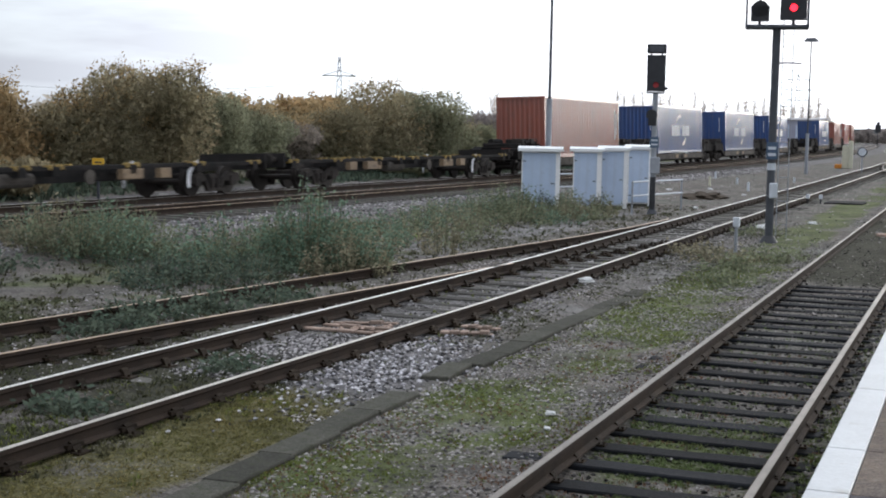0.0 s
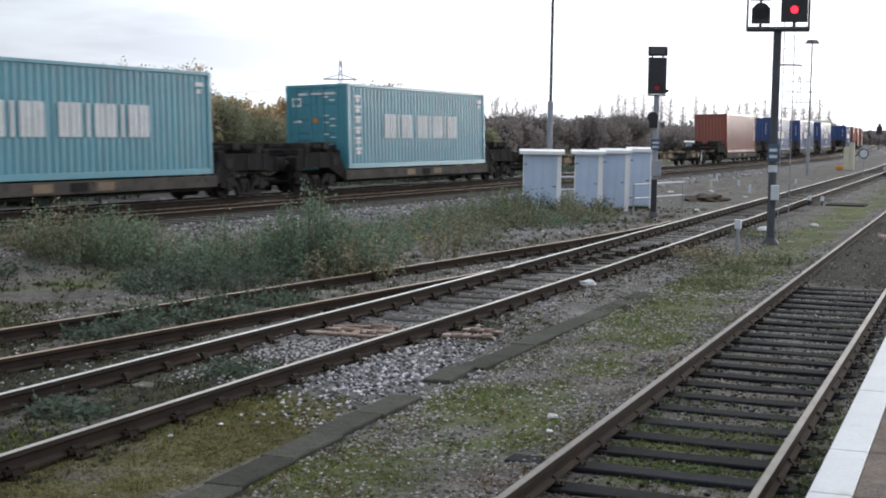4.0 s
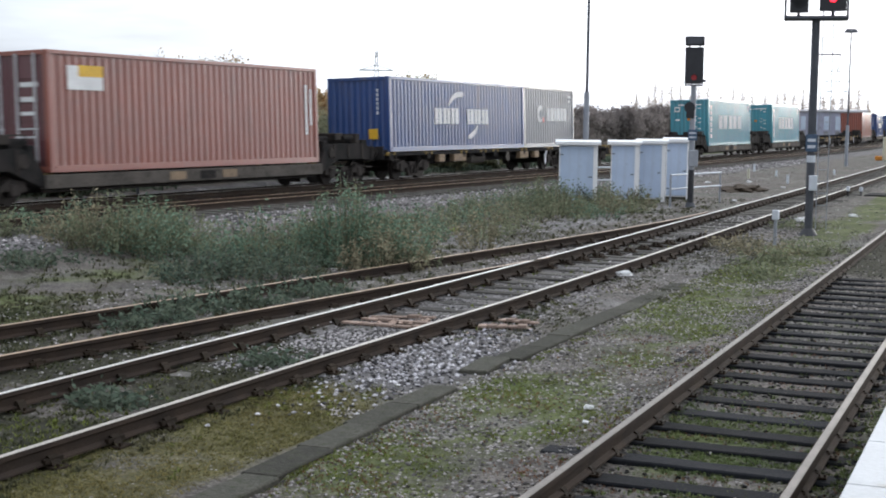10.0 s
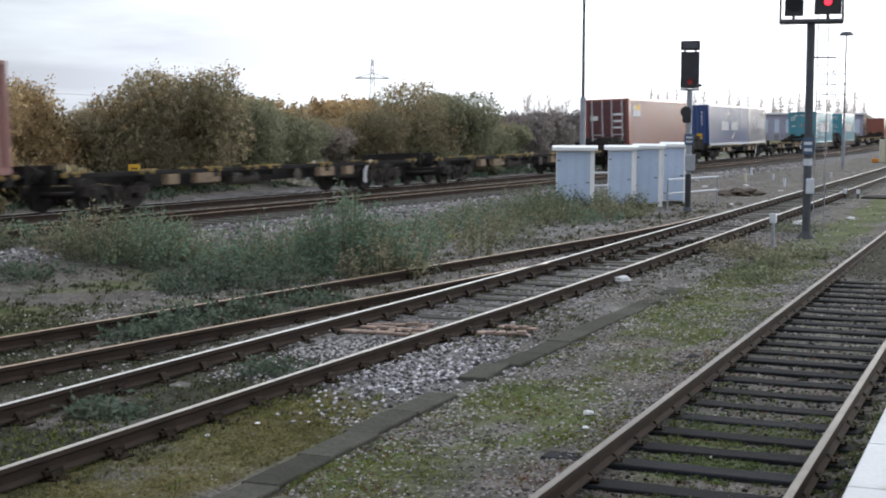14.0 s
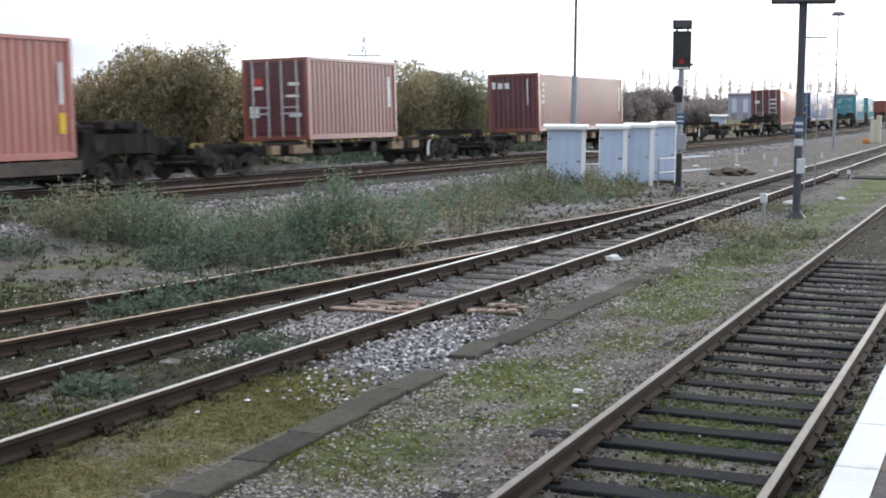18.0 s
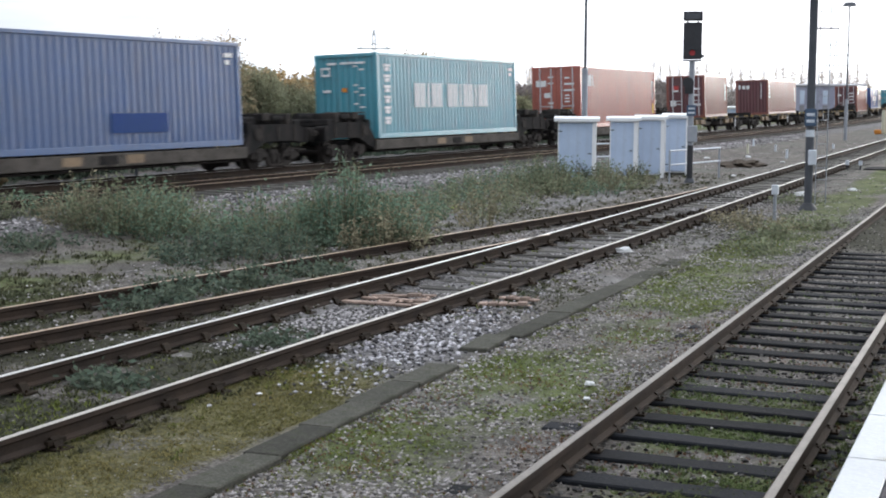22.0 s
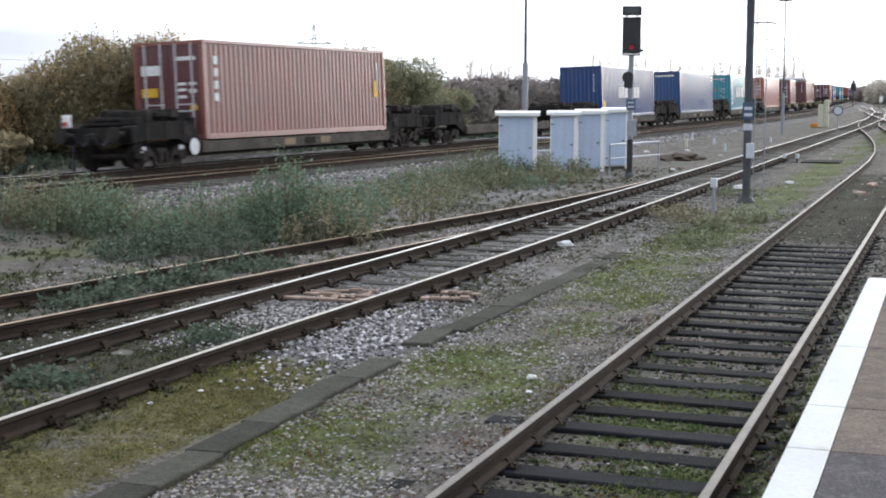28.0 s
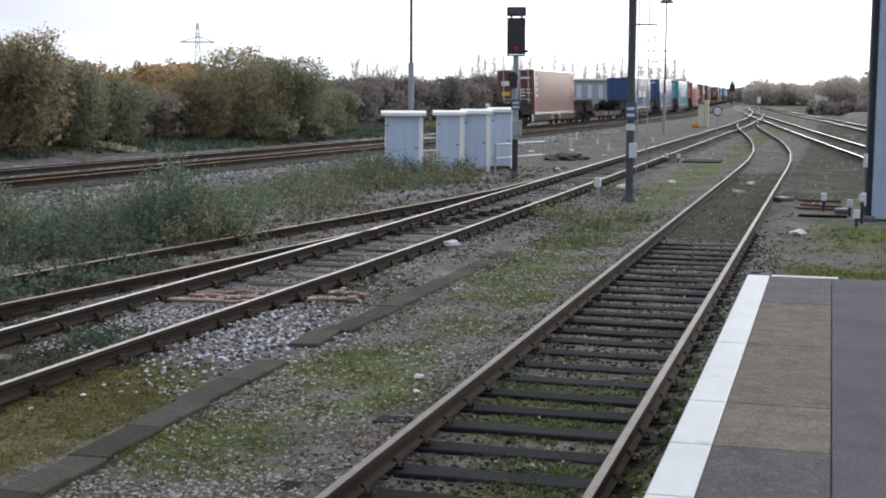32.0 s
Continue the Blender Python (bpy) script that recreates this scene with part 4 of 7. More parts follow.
# ---- lineside equipment ----
def cabinet(x, y, w, d, h, turn, label):
    c = thing("relay_cabinet", label, "cabinet", "relay cabinets beside the main line", pose(x, y, ground_z(x, y), 0, 0, turn))
    part("plinth", box(-w / 2 + 0.02, w / 2 - 0.02, -d / 2 + 0.02, d / 2 - 0.02, -0.12, 0.09, bevel=0.01), CONCRETE, c)
    part("body", box(-w / 2, w / 2, -d / 2 + 0.035, d / 2, 0.085, h - 0.1, bevel=0.008), CAB_WHITE, c)
    n = 1
    for i in range(n):
        x0 = -w / 2 + 0.035 + i * (w - 0.11) / n
        x1 = x0 + (w - 0.11) / n - 0.006
        dr = part("door", box(x0, x1, -d / 2 - 0.006, -d / 2 + 0.032, 0.13, h - 0.16, bevel=0.006), CAB_DOOR, c, "pale blue cabinet door")
        for zz in (0.35, h - 0.42):
            part("hinge", box(x0 - 0.01, x0 + 0.09, -d / 2 - 0.016, -d / 2 - 0.004, zz, zz + 0.03), DARK_STEEL, dr)
        part("handle", rod((x1 - 0.16, -d / 2 - 0.03, h * 0.47), (x1 - 0.05, -d / 2 - 0.03, h * 0.47), 0.014, 6), BLACK, dr, "dark door handle")
    part("corner_post", box(w / 2 - 0.11, w / 2 + 0.02, -d / 2 - 0.02, -d / 2 + 0.07, 0.0, h - 0.1, bevel=0.006), CAB_WHITE, c, "white corner post")
    roof = bmesh.new()
    prism([(-d / 2 - 0.13, h - 0.11), (-d / 2 - 0.13, h - 0.02), (0, h + 0.04), (d / 2 + 0.1, h - 0.02), (d / 2 + 0.1, h - 0.11)], -w / 2 - 0.12, w / 2 + 0.11, roof)
    part("roof", roof, CAB_WHITE, c, "overhanging white roof")
    return c


cabinet(-12.36, 40.5, 1.12, 0.7, 2.0, 17, "tall pale blue relay cabinet with a white roof among brambles")
cabinet(-11.84, 43.9, 0.86, 0.7, 1.98, 14, "narrow pale blue relay cabinet with white corner post and roof")
cabinet(-11.25, 45.1, 0.84, 0.7, 2.0, 14, "narrow pale blue relay cabinet with white corner post and roof")
cabinet(-10.9, 47.3, 0.80, 0.7, 2.05, 14, "narrow pale blue relay cabinet with white corner post and roof")


def handrail(x0, y0, x1, y1, posts):
    h = thing("handrail", "white painted tubular handrail beside the relay cabinets", "railing", "handrails", pose(x0, y0, ground_z(x0, y0)))
    v = Vector((x1 - x0, y1 - y0, 0))
    for z in (0.55, 0.98):
        part("rail", rod((0, 0, z), (v.x, v.y, z), 0.028, 8), PLATE_WHITE, h)
    for f in posts:
        part("post", rod((v.x * f, v.y * f, -0.15), (v.x * f, v.y * f, 1.0), 0.028, 8), GALV, h)


handrail(-13.9, 44.6, -11.7, 48.6, (0.0, 0.5, 1.0))
handrail(-10.0, 42.5, -9.17, 46.1, (0.0, 0.98))


def head(parent, x, y, z, w, h, lamp, lit, name="signal_head"):
    hd = part(name, box(x - w / 2, x + w / 2, y - 0.02, y + 0.26, z, z + h, bevel=0.03), BLACK, parent)
    part("backboard", box(x - w / 2 - 0.05, x + w / 2 + 0.05, y - 0.03, y - 0.012, z - 0.04, z + h + 0.04, bevel=0.006), BLACK, hd)
    hood = bmesh.new()
    rings = []
    for k in range(9):
        a = radians(k * 22.5)
        rings.append([hood.verts.new((x + q * math.cos(a), yy, z + lamp + q * math.sin(a))) for q, yy in ((0.10, y - 0.03), (0.118, y - 0.03), (0.118, y - 0.14), (0.10, y - 0.14))])
    for p, q in zip(rings, rings[1:]):
        for i in range(4):
            hood.faces.new((p[i], p[(i + 1) % 4], q[(i + 1) % 4], q[i]))
    hood.faces.new(rings[0])
    hood.faces.new(rings[-1][::-1])
    bmesh.ops.recalc_face_normals(hood, faces=hood.faces[:])
    part("hood", hood, BLACK, hd)
    part("lens", rod((x, y - 0.034, z + lamp), (x, y - 0.05, z + lamp), 0.085, 16), lit, hd, "red signal lens")
    return hd


def signal_one():
    x, y = -9.44, 42.8
    s = thing("colour_light_signal", "black colour light signal showing dim red on a grey post", "signal", "signals", pose(x, y, ground_z(x, y), 0, 0, 12))
    part("base", rod((0, 0, -0.1), (0, 0, 0.14), 0.2, 12, None, 0.12), DARK_STEEL, s)
    part("post", rod((0, 0, 0.0), (0, 0, 3.75), 0.085, 12), GALV, s)
    part("post_foot", rod((0, 0, 0.1), (0, 0, 1.15), 0.093, 12), BLACK, s, "black lower part of post")
    head(s, 0.0, -0.1, 3.80, 0.46, 1.03, 0.16, RED_DIM)
    top = part("route_indicator", box(-0.29, 0.29, -0.16, 0.22, 4.93, 5.20, bevel=0.02), BLACK, s)
    part("indicator_face", box(-0.22, 0.22, -0.172, -0.158, 4.97, 5.15), DARK_STEEL, top)
    for bx in (-0.16, 0.16):
        part("bracket", box(bx - 0.025, bx + 0.025, -0.03, 0.05, 4.8, 4.95), DARK_STEEL, s)
    part("lower_rail", box(-0.28, 0.28, -0.12, -0.08, 3.70, 3.75), DARK_STEEL, s)
    part("side_lamp", box(0.27, 0.36, -0.1, 0.05, 3.82, 3.9, bevel=0.01), BLACK, s)
    part("shunt_disc", rod((-0.1, -0.16, 3.05), (-0.1, 0.1, 3.05), 0.17, 16), BLACK, s)
    part("shunt_box", box(-0.2, 0.05, -0.12, 0.12, 2.72, 2.98, bevel=0.02), BLACK, s)
    p = part("number_plate", box(-0.13, 0.15, -0.125, -0.095, 2.05, 2.38, bevel=0.005), PLATE_BLUE, s, "blue identification plate with white bars")
    for z in (2.12, 2.25):
        part("plate_bar", box(-0.09, 0.11, -0.131, -0.124, z, z + 0.05), PLATE_WHITE, p)
    part("phone_box", box(-0.1, 0.2, -0.16, 0.05, 1.25, 1.75, bevel=0.02), GALV, s, "grey telephone box")


def signal_two():
    x, y = -4.59, 33.5
    s = thing("bracket_signal", "dark steel bracket signal with two heads, one glowing red", "signal", "signals", pose(x, y, ground_z(x, y), 0, 0, 8))
    part("base", rod((0, 0, -0.05), (0, 0, 0.16), 0.27, 12, None, 0.12), BLACK, s)
    part("post", rod((0, 0, 0.0), (0, 0, 5.05), 0.095, 14), DARK_STEEL, s)
    plat = part("platform", box(-0.72, 0.72, -0.22, 0.42, 4.98, 5.06, bevel=0.015), DARK_STEEL, s, "steel bracket platform")
    for px in (-0.7, 0.7):
        part("guard_post", rod((px, 0.38, 5.05), (px, 0.38, 6.1), 0.022, 8), DARK_STEEL, plat)
        part("guard_post", rod((px, -0.18, 5.05), (px, -0.18, 6.1), 0.018, 8), DARK_STEEL, plat)
        part("guard_rail", rod((px, -0.18, 6.08), (px, 0.38, 6.08), 0.02, 8), DARK_STEEL, plat)
    part("guard_rail", rod((-0.7, 0.38, 6.08), (0.7, 0.38, 6.08), 0.02, 8), DARK_STEEL, plat)
    head(s, 0.36, -0.12, 5.2, 0.5, 1.25, 0.25, RED_LIGHT)
    part("head_leg", box(0.33, 0.39, -0.05, 0.05, 5.05, 5.22), DARK_STEEL, s)
    sub = part("shunt_signal", prism([(-0.14, 5.15), (-0.14, 5.42), (-0.14, 5.5), (0.14, 5.5), (0.14, 5.15)], -0.6, -0.18), BLACK, s, "black shunting signal")
    part("shunt_dome", rod((-0.39, -0.14, 5.42), (-0.39, 0.14, 5.42), 0.2, 16), BLACK, sub)
    part("upper_box", box(-0.66, -0.14, -0.14, 0.16, 5.68, 6.0, bevel=0.02), BLACK, s)
    part("upper_leg", box(-0.43, -0.37, 0.05, 0.11, 5.05, 5.7), DARK_STEEL, s)
    lad = part("ladder", rod((0.16, 0.5, 0.1), (0.16, 0.46, 6.1), 0.012, 6), GALV, s, "galvanised access ladder")
    part("stile", rod((0.4, 0.5, 0.1), (0.4, 0.46, 6.1), 0.012, 6), GALV, lad)
    z = 0.4
    while z < 5:
        part("rung", rod((0.16, 0.5, z), (0.4, 0.5, z), 0.007, 6), GALV, lad)
        z += 0.28
    hoop = bmesh.new()
    pts = [(0.26 + 0.33 * math.cos(a), 0.5 + 0.36 * math.sin(a), 4.2) for a in [radians(v) for v in range(-200, 21, 20)]]
    for a, b in zip(pts, pts[1:]):
        rod(a, b, 0.018, 6, hoop)
    part("hoop", hoop, DARK_STEEL, lad)
    p = part("identity_plate", box(-0.13, 0.13, -0.125, -0.095, 1.95, 2.35, bevel=0.005), PLATE_BLUE, s, "blue plate with pale bars")
    for z in (2.03, 2.18):
        part("plate_bar", box(-0.09, 0.09, -0.131, -0.124, z, z + 0.07), PLATE_WHITE, p)
    part("white_band", rod((0, 0, 1.7), (0, 0, 1.86), 0.101, 14), PLATE_WHITE, s)
    part("telephone_box", box(-0.03, 0.16, -0.2, 0.02, 1.05, 1.4, bevel=0.015), PLATE_WHITE, s, "pale grey telephone box")


signal_one()
signal_two()


def simple_post(name, label, cat, x, y, r, h, paint, cap=None, capsize=1.25, caph=0.2):
    t = thing(name, label, cat, "lineside posts", pose(x, y, ground_z(x, y)))
    part("post", rod((0, 0, -0.1), (0, 0, h), r, 10), paint, t)
    if cap:
        part("cap", box(-r * capsize, r * capsize, -r * capsize, r * capsize, h - caph, h, bevel=0.01), cap, t, "white marker cap")
    return t


simple_post("marker_post", "small grey marker post with a white cap", "post", -4.79, 30.0, 0.035, 0.78, GALV, PLATE_WHITE, 1.9, 0.2)
simple_post("marker_post", "small grey marker post with a white cap", "post", 1.41, 25.1, 0.035, 1.0, GALV, PLATE_WHITE, 2.6, 0.36)
for x, y, h in ((-0.09, 32.2, 0.5), (0.45, 31.0, 0.45), (0.72, 31.5, 0.55), (0.55, 28.6, 0.4), (0.66, 29.2, 0.75), (1.9, 33.0, 0.5), (-5.9, 53.0, 0.45), (-5.5, 53.6, 0.42)):
    simple_post("marker_stump", "short dark stump with a white top beside the track", "post", x, y, 0.032, h * 0.8, BLACK, PLATE_WHITE, 1.9, 0.16)
for x, y, h, p in ((-16.5, 71.5, 1.2, GALV), (-12.0, 66.8, 0.6, CREAM), (-11.4, 71.1, 0.4, PLATE_WHITE), (-13.0, 74.0, 0.5, PLATE_WHITE), (-9.6, 63.0, 0.5, PLATE_WHITE), (-11.0, 80.0, 0.9, GALV), (-9.2, 76.0, 0.35, PLATE_WHITE)):
    simple_post("cable_marker", "small pale cable marker on the cess", "marker", x, y, 0.06, h * 0.75, p)


def lamp_pole(x, y, h, foot, label, lamp):
    t = thing("lighting_column", label, "lamp post", "yard lighting columns", pose(x, y, ground_z(x, y)))
    part("shaft", rod((0, 0, foot - 0.05), (0, 0, h), 0.055, 12, None, 0.04), DARK_STEEL, t)
    part("base_shaft", rod((0, 0, -0.1), (0, 0, foot), 0.105, 14), GALV, t, "galvanised lower shaft")
    part("door", box(-0.05, 0.05, -0.112, -0.1, 0.5, 1.0), GALV, t)
    if lamp:
        part("lamp_head", rod((0, 0, h - 0.1), (0, 0, h + 0.12), 0.48, 16, None, 0.3), DARK_STEEL, t, "round lamp head")


lamp_pole(-14.92, 49.8, 15.0, 3.45, "tall thin lighting column with a galvanised lower shaft", True)
lamp_pole(-10.44, 92.1, 8.5, 2.6, "yard lighting column with a round lamp head", True)

# steel column past the platform end
COL_X, COL_Y = 1.0, 30.3
col = thing("steel_column", "large blue grey flanged steel column past the platform end", "column", "", pose(COL_X, COL_Y, ground_z(COL_X, COL_Y), 0, 0.25, 2))
part("web", box(-0.135, 0.26, -0.03, 0.2, -0.2, 9.0, bevel=0.006), COLUMN_PAINT, col)
part("face_plate", box(-0.135, 0.275, -0.16, -0.125, -0.2, 9.0, bevel=0.006), COLUMN_PAINT, col)
part("inner_web", box(0.03, 0.09, -0.124, -0.031, -0.2, 9.0), COLUMN_PAINT, col)
# recessed left side in a darker colour that stands for its shade
part("side_flange", box(-0.285, -0.24, -0.10, 0.24, -0.2, 9.0, bevel=0.006), DARK_STEEL, col, "steel side flange coloured dark for its shade")
part("side_web", box(-0.239, -0.136, 0.02, 0.10, -0.2, 9.0), DARK_STEEL, col)
part("base_plate", box(-0.40, 0.40, -0.32, 0.34, -0.2, 0.05, bevel=0.01), CONCRETE, col)
for z in (0.3, 1.1):
    part("tag", box(-0.34, -0.25, -0.16, -0.12, z, z + 0.28, bevel=0.006), PLATE_WHITE, col, "white tag plate")
for z in (1.9, 3.4, 4.9, 6.4):
    part("splice_plate", box(-0.12, 0.26, -0.172, -0.161, z, z + 0.05), COLUMN_PAINT, col)
for bx in (-0.32, 0.32):
    for by in (-0.25, 0.27):
        part("anchor_bolt", rod((bx, by, 0.04), (bx, by, 0.13), 0.025, 6), DARK_STEEL, col)

cream = thing("lineside_case", "cream lineside case with an orange foot", "cabinet", "", pose(-9.62, 111, ground_z(-9.62, 111)))
part("case", box(-0.3, 0.12, -0.3, 0.3, 0.0, 1.75, bevel=0.03), CREAM, cream)
part("side_case", box(0.14, 0.46, -0.25, 0.25, 0.0, 2.1, bevel=0.03), CREAM, cream)
part("orange_foot", box(-0.8, -0.3, -0.6, -0.32, 0.0, 0.32, bevel=0.05), ORANGE, cream)
sign = thing("round_sign", "round white sign with a grey rim on a post", "sign", "", pose(-7.6, 99.5, ground_z(-7.6, 99.5)))
part("post", rod((0, 0, -0.1), (0, 0, 1.3), 0.04, 8), GALV, sign)
part("rim", rod((0, -0.05, 1.4), (0, 0.0, 1.4), 0.34, 20), DARK_STEEL, sign)
part("disc", rod((0, -0.07, 1.4), (0, -0.051, 1.4), 0.26, 20), PLATE_WHITE, sign)
far_sig = thing("distant_signal", "dark distant signal standing over the tracks", "signal", "signals", pose(-17.5, 262, 0))
part("post", rod((0, 0, -0.2), (0, 0, 3.1), 0.07, 8), BLACK, far_sig)
part("head", box(-0.5, 0.5, -0.2, 0.2, 3.0, 4.4, bevel=0.1), BLACK, far_sig)
part("head_top", box(-0.25, 0.25, -0.2, 0.2, 4.4, 4.9, bevel=0.1), BLACK, far_sig)


def litter(x, y, s, paint, label, seed):
    r = random.Random(seed)
    bm = bmesh.new()
    bmesh.ops.create_icosphere(bm, subdivisions=2, radius=1)
    for v in bm.verts:
        k = 1 + 0.55 * noise.noise(v.co * 1.7 + Vector((seed * 3.1, 0, 0)))
        v.co = Vector((v.co.x * s * k, v.co.y * s * 0.7 * k, max(-0.02, v.co.z * s * 0.38 * k)))
    t = part("litter", bm, paint)
    t.matrix_basis = pose(x, y, ground_z(x, y) + 0.03, 0, 0, r.uniform(0, 180))
    tagged(t, label, "litter", "litter")


litter(-6.02, 22.4, 0.16, LITTER, "crumpled white plastic bag on the ballast", 1)
litter(-3.48, 11.9, 0.055, LITTER, "small scrap of white paper on the verge", 2)
litter(-12.8, 29.5, 0.14, LITTER, "white plastic scrap among the weeds", 3)
litter(-12.1, 30.1, 0.14, HIVIS, "lime yellow plastic scrap among the weeds", 4)
litter(-5.35, 38.2, 0.28, LITTER, "white plastic bag beside the siding", 5)
litter(-4.4, 41.0, 0.15, LITTER, "small white scrap beside the track", 6)
litter(-0.51, 26.7, 0.19, LITTER, "white bag on the grass past the platform", 7)
litter(-6.1, 29.6, 0.07, LITTER, "white paper scrap at the rail", 8)
litter(-2.1, 40.3, 0.2, PINK, "pinkish scrap between the rails", 9)
litter(-3.3, 11.2, 0.04, LITTER, "small scrap of white paper on the verge", 10)
for i, (x, y, s) in enumerate(((-10.0, 55.0, 0.12), (-12.5, 60.0, 0.14), (-9.0, 58.0, 0.1), (-8.9, 47.0, 0.12), (-11.2, 62.5, 0.16), (-14.5, 22.0, 0.09), (-13.2, 20.0, 0.07))):
    litter(x, y, s, LITTER, "pale scrap lying on the cess", 20 + i)
heap = thing("spoil_heap", "low dark heap of spoil beside the siding", "heap", "", pose(-10.0, 54.5, ground_z(-10, 54.5)))
bm = bmesh.new()
bmesh.ops.create_icosphere(bm, subdivisions=4, radius=1)
for v in bm.verts:
    k = 1 + 0.4 * noise.noise(v.co * 2) + 0.15 * noise.noise(v.co * 7)
    v.co = Vector((v.co.x * 0.8 * k, v.co.y * 1.2 * k, max(-0.05, v.co.z * 0.24 * k)))
part("spoil", bm, WOOD_BARK, heap)
pit = thing("cable_pit_cover", "dark cable pit cover between the tracks", "cover", "", pose(-4.68, 54.4, ground_z(-4.68, 54.4)))
part("cover", box(-0.7, 0.7, -0.9, 0.9, -0.05, 0.06, bevel=0.02), SLEEPER, pit)

for i, (x, y, ln, wd, turn) in enumerate(((-0.45, 32.6, 1.2, 0.10, 80), (-0.15, 33.4, 1.0, 0.08, 70), (-0.3, 35.0, 1.2, 0.08, 85), (-0.1, 30.6, 1.0, 0.14, 88))):
    t = part("rusty_bar", box(-wd / 2, wd / 2, -ln / 2, ln / 2, 0.0, 0.06, bevel=0.012), RUST_ORANGE if i < 3 else SLEEPER)
    t.matrix_basis = pose(x, y, ground_z(x, y) - 0.004, 0, 0, turn)
    tagged(t, "rusty orange bar lying beside the track" if i < 3 else "dark timber baulk lying beside the track", "debris", "scrap beside the track")
for i, (x, y, sx, sy, sz) in enumerate(((0.75, 30.0, 0.2, 0.2, 0.10), (0.3, 31.6, 0.15, 0.2, 0.12), (1.55, 30.2, 0.2, 0.3, 0.12), (-1.05, 34.6, 0.15, 0.3, 0.08), (-2.2, 36.5, 0.12, 0.16, 0.08))):
    t = part("point_box", box(-sx, sx, -sy, sy, -0.05, sz, bevel=0.03), DARK_STEEL if i < 4 else PINK)
    t.matrix_basis = pose(x, y, ground_z(x, y), 0, 0, 10 * i)
    tagged(t, "low dark junction box beside the column" if i < 4 else "low pale box between the rails", "box", "low boxes")
slab = part("concrete_cover", box(-0.55, 0.75, -0.35, 0.35, -0.06, 0.05, bevel=0.015), GALV_DULL)
slab.matrix_basis = pose(1.7, 23.0, ground_z(1.7, 23.0), 0, 0, 4)
tagged(slab, "grey concrete cover slab lying in the grass", "slab")

board = thing("speed_board", "small orange square board on a dark post", "sign", "", pose(-24.1, 34.8, ground_z(-24.1, 34.8), 0, 0, 30))
part("post", rod((0, 0, -0.1), (0, 0, 0.95), 0.045, 8), DARK_STEEL, board)
plate = part("plate", box(-0.17, 0.17, -0.07, -0.045, 0.85, 1.2, bevel=0.008), YELLOW_MARK, board, "orange plate with dark bars")
for z in (0.95, 1.06):
    part("plate_bar", box(-0.1, 0.1, -0.075, -0.069, z, z + 0.04), BLACK, plate)


# ---- plants ----
def unit(v):
    return v / (np.linalg.norm(v, axis=1, keepdims=True) + 1e-9)


def leaf_quads(r, p, size, flat=1.0):
    """Leaf shapes of random turn at the points p."""
    a = r.normal(size=p.shape)
    a[:, 2] *= flat
    a = unit(a)
    b = unit(np.cross(a, r.normal(size=p.shape)))
    s = (size * r.uniform(0.55, 1.4, size=len(p)))[:, None]
    return np.stack([p - a * s, p + b * s * 0.5, p + a * s, p - b * s * 0.5], 1).reshape(-1, 3)


def leaves(r, count, centre, radii, size, shell=0.35, lobes=None):
    """Leaf quads in a lumpy volume."""
    if not lobes:
        lobes = [(centre, radii)]
    pick = r.randint(len(lobes), size=count)
    c, rad = np.array([q[0] for q in lobes])[pick], np.array([q[1] for q in lobes])[pick]
    k = np.where(r.uniform(size=count) < 0.8, 1 - shell * r.uniform(size=count) ** 1.5, r.uniform(0.2, 1.15, size=count))
    p = c + unit(r.normal(size=(count, 3))) * k[:, None] * rad
    p[:, 2] = np.maximum(p[:, 2], 0.02)
    return leaf_quads(r, p, size)


def quads(verts):
    return [(i, i + 1, i + 2, i + 3) for i in range(0, len(verts), 4)]


def sticks(segments, material, name, parent):
    """Thin three-sided twigs: (p, q, r0, r1)."""
    verts, faces = [], []
    for p, q, r0, r1 in segments:
        k = len(verts)
        for o, rr in ((p, r0), (q, r1)):
            verts += [(o[0] + rr * math.cos(a), o[1] + rr * math.sin(a), o[2]) for a in (0, 2.1, 4.2)]
        faces += [(k, k + 1, k + 4, k + 3), (k + 1, k + 2, k + 5, k + 4), (k + 2, k, k + 3, k + 5)]
    return tagged(sheet(name, verts, faces, material, parent), kind="stuff")


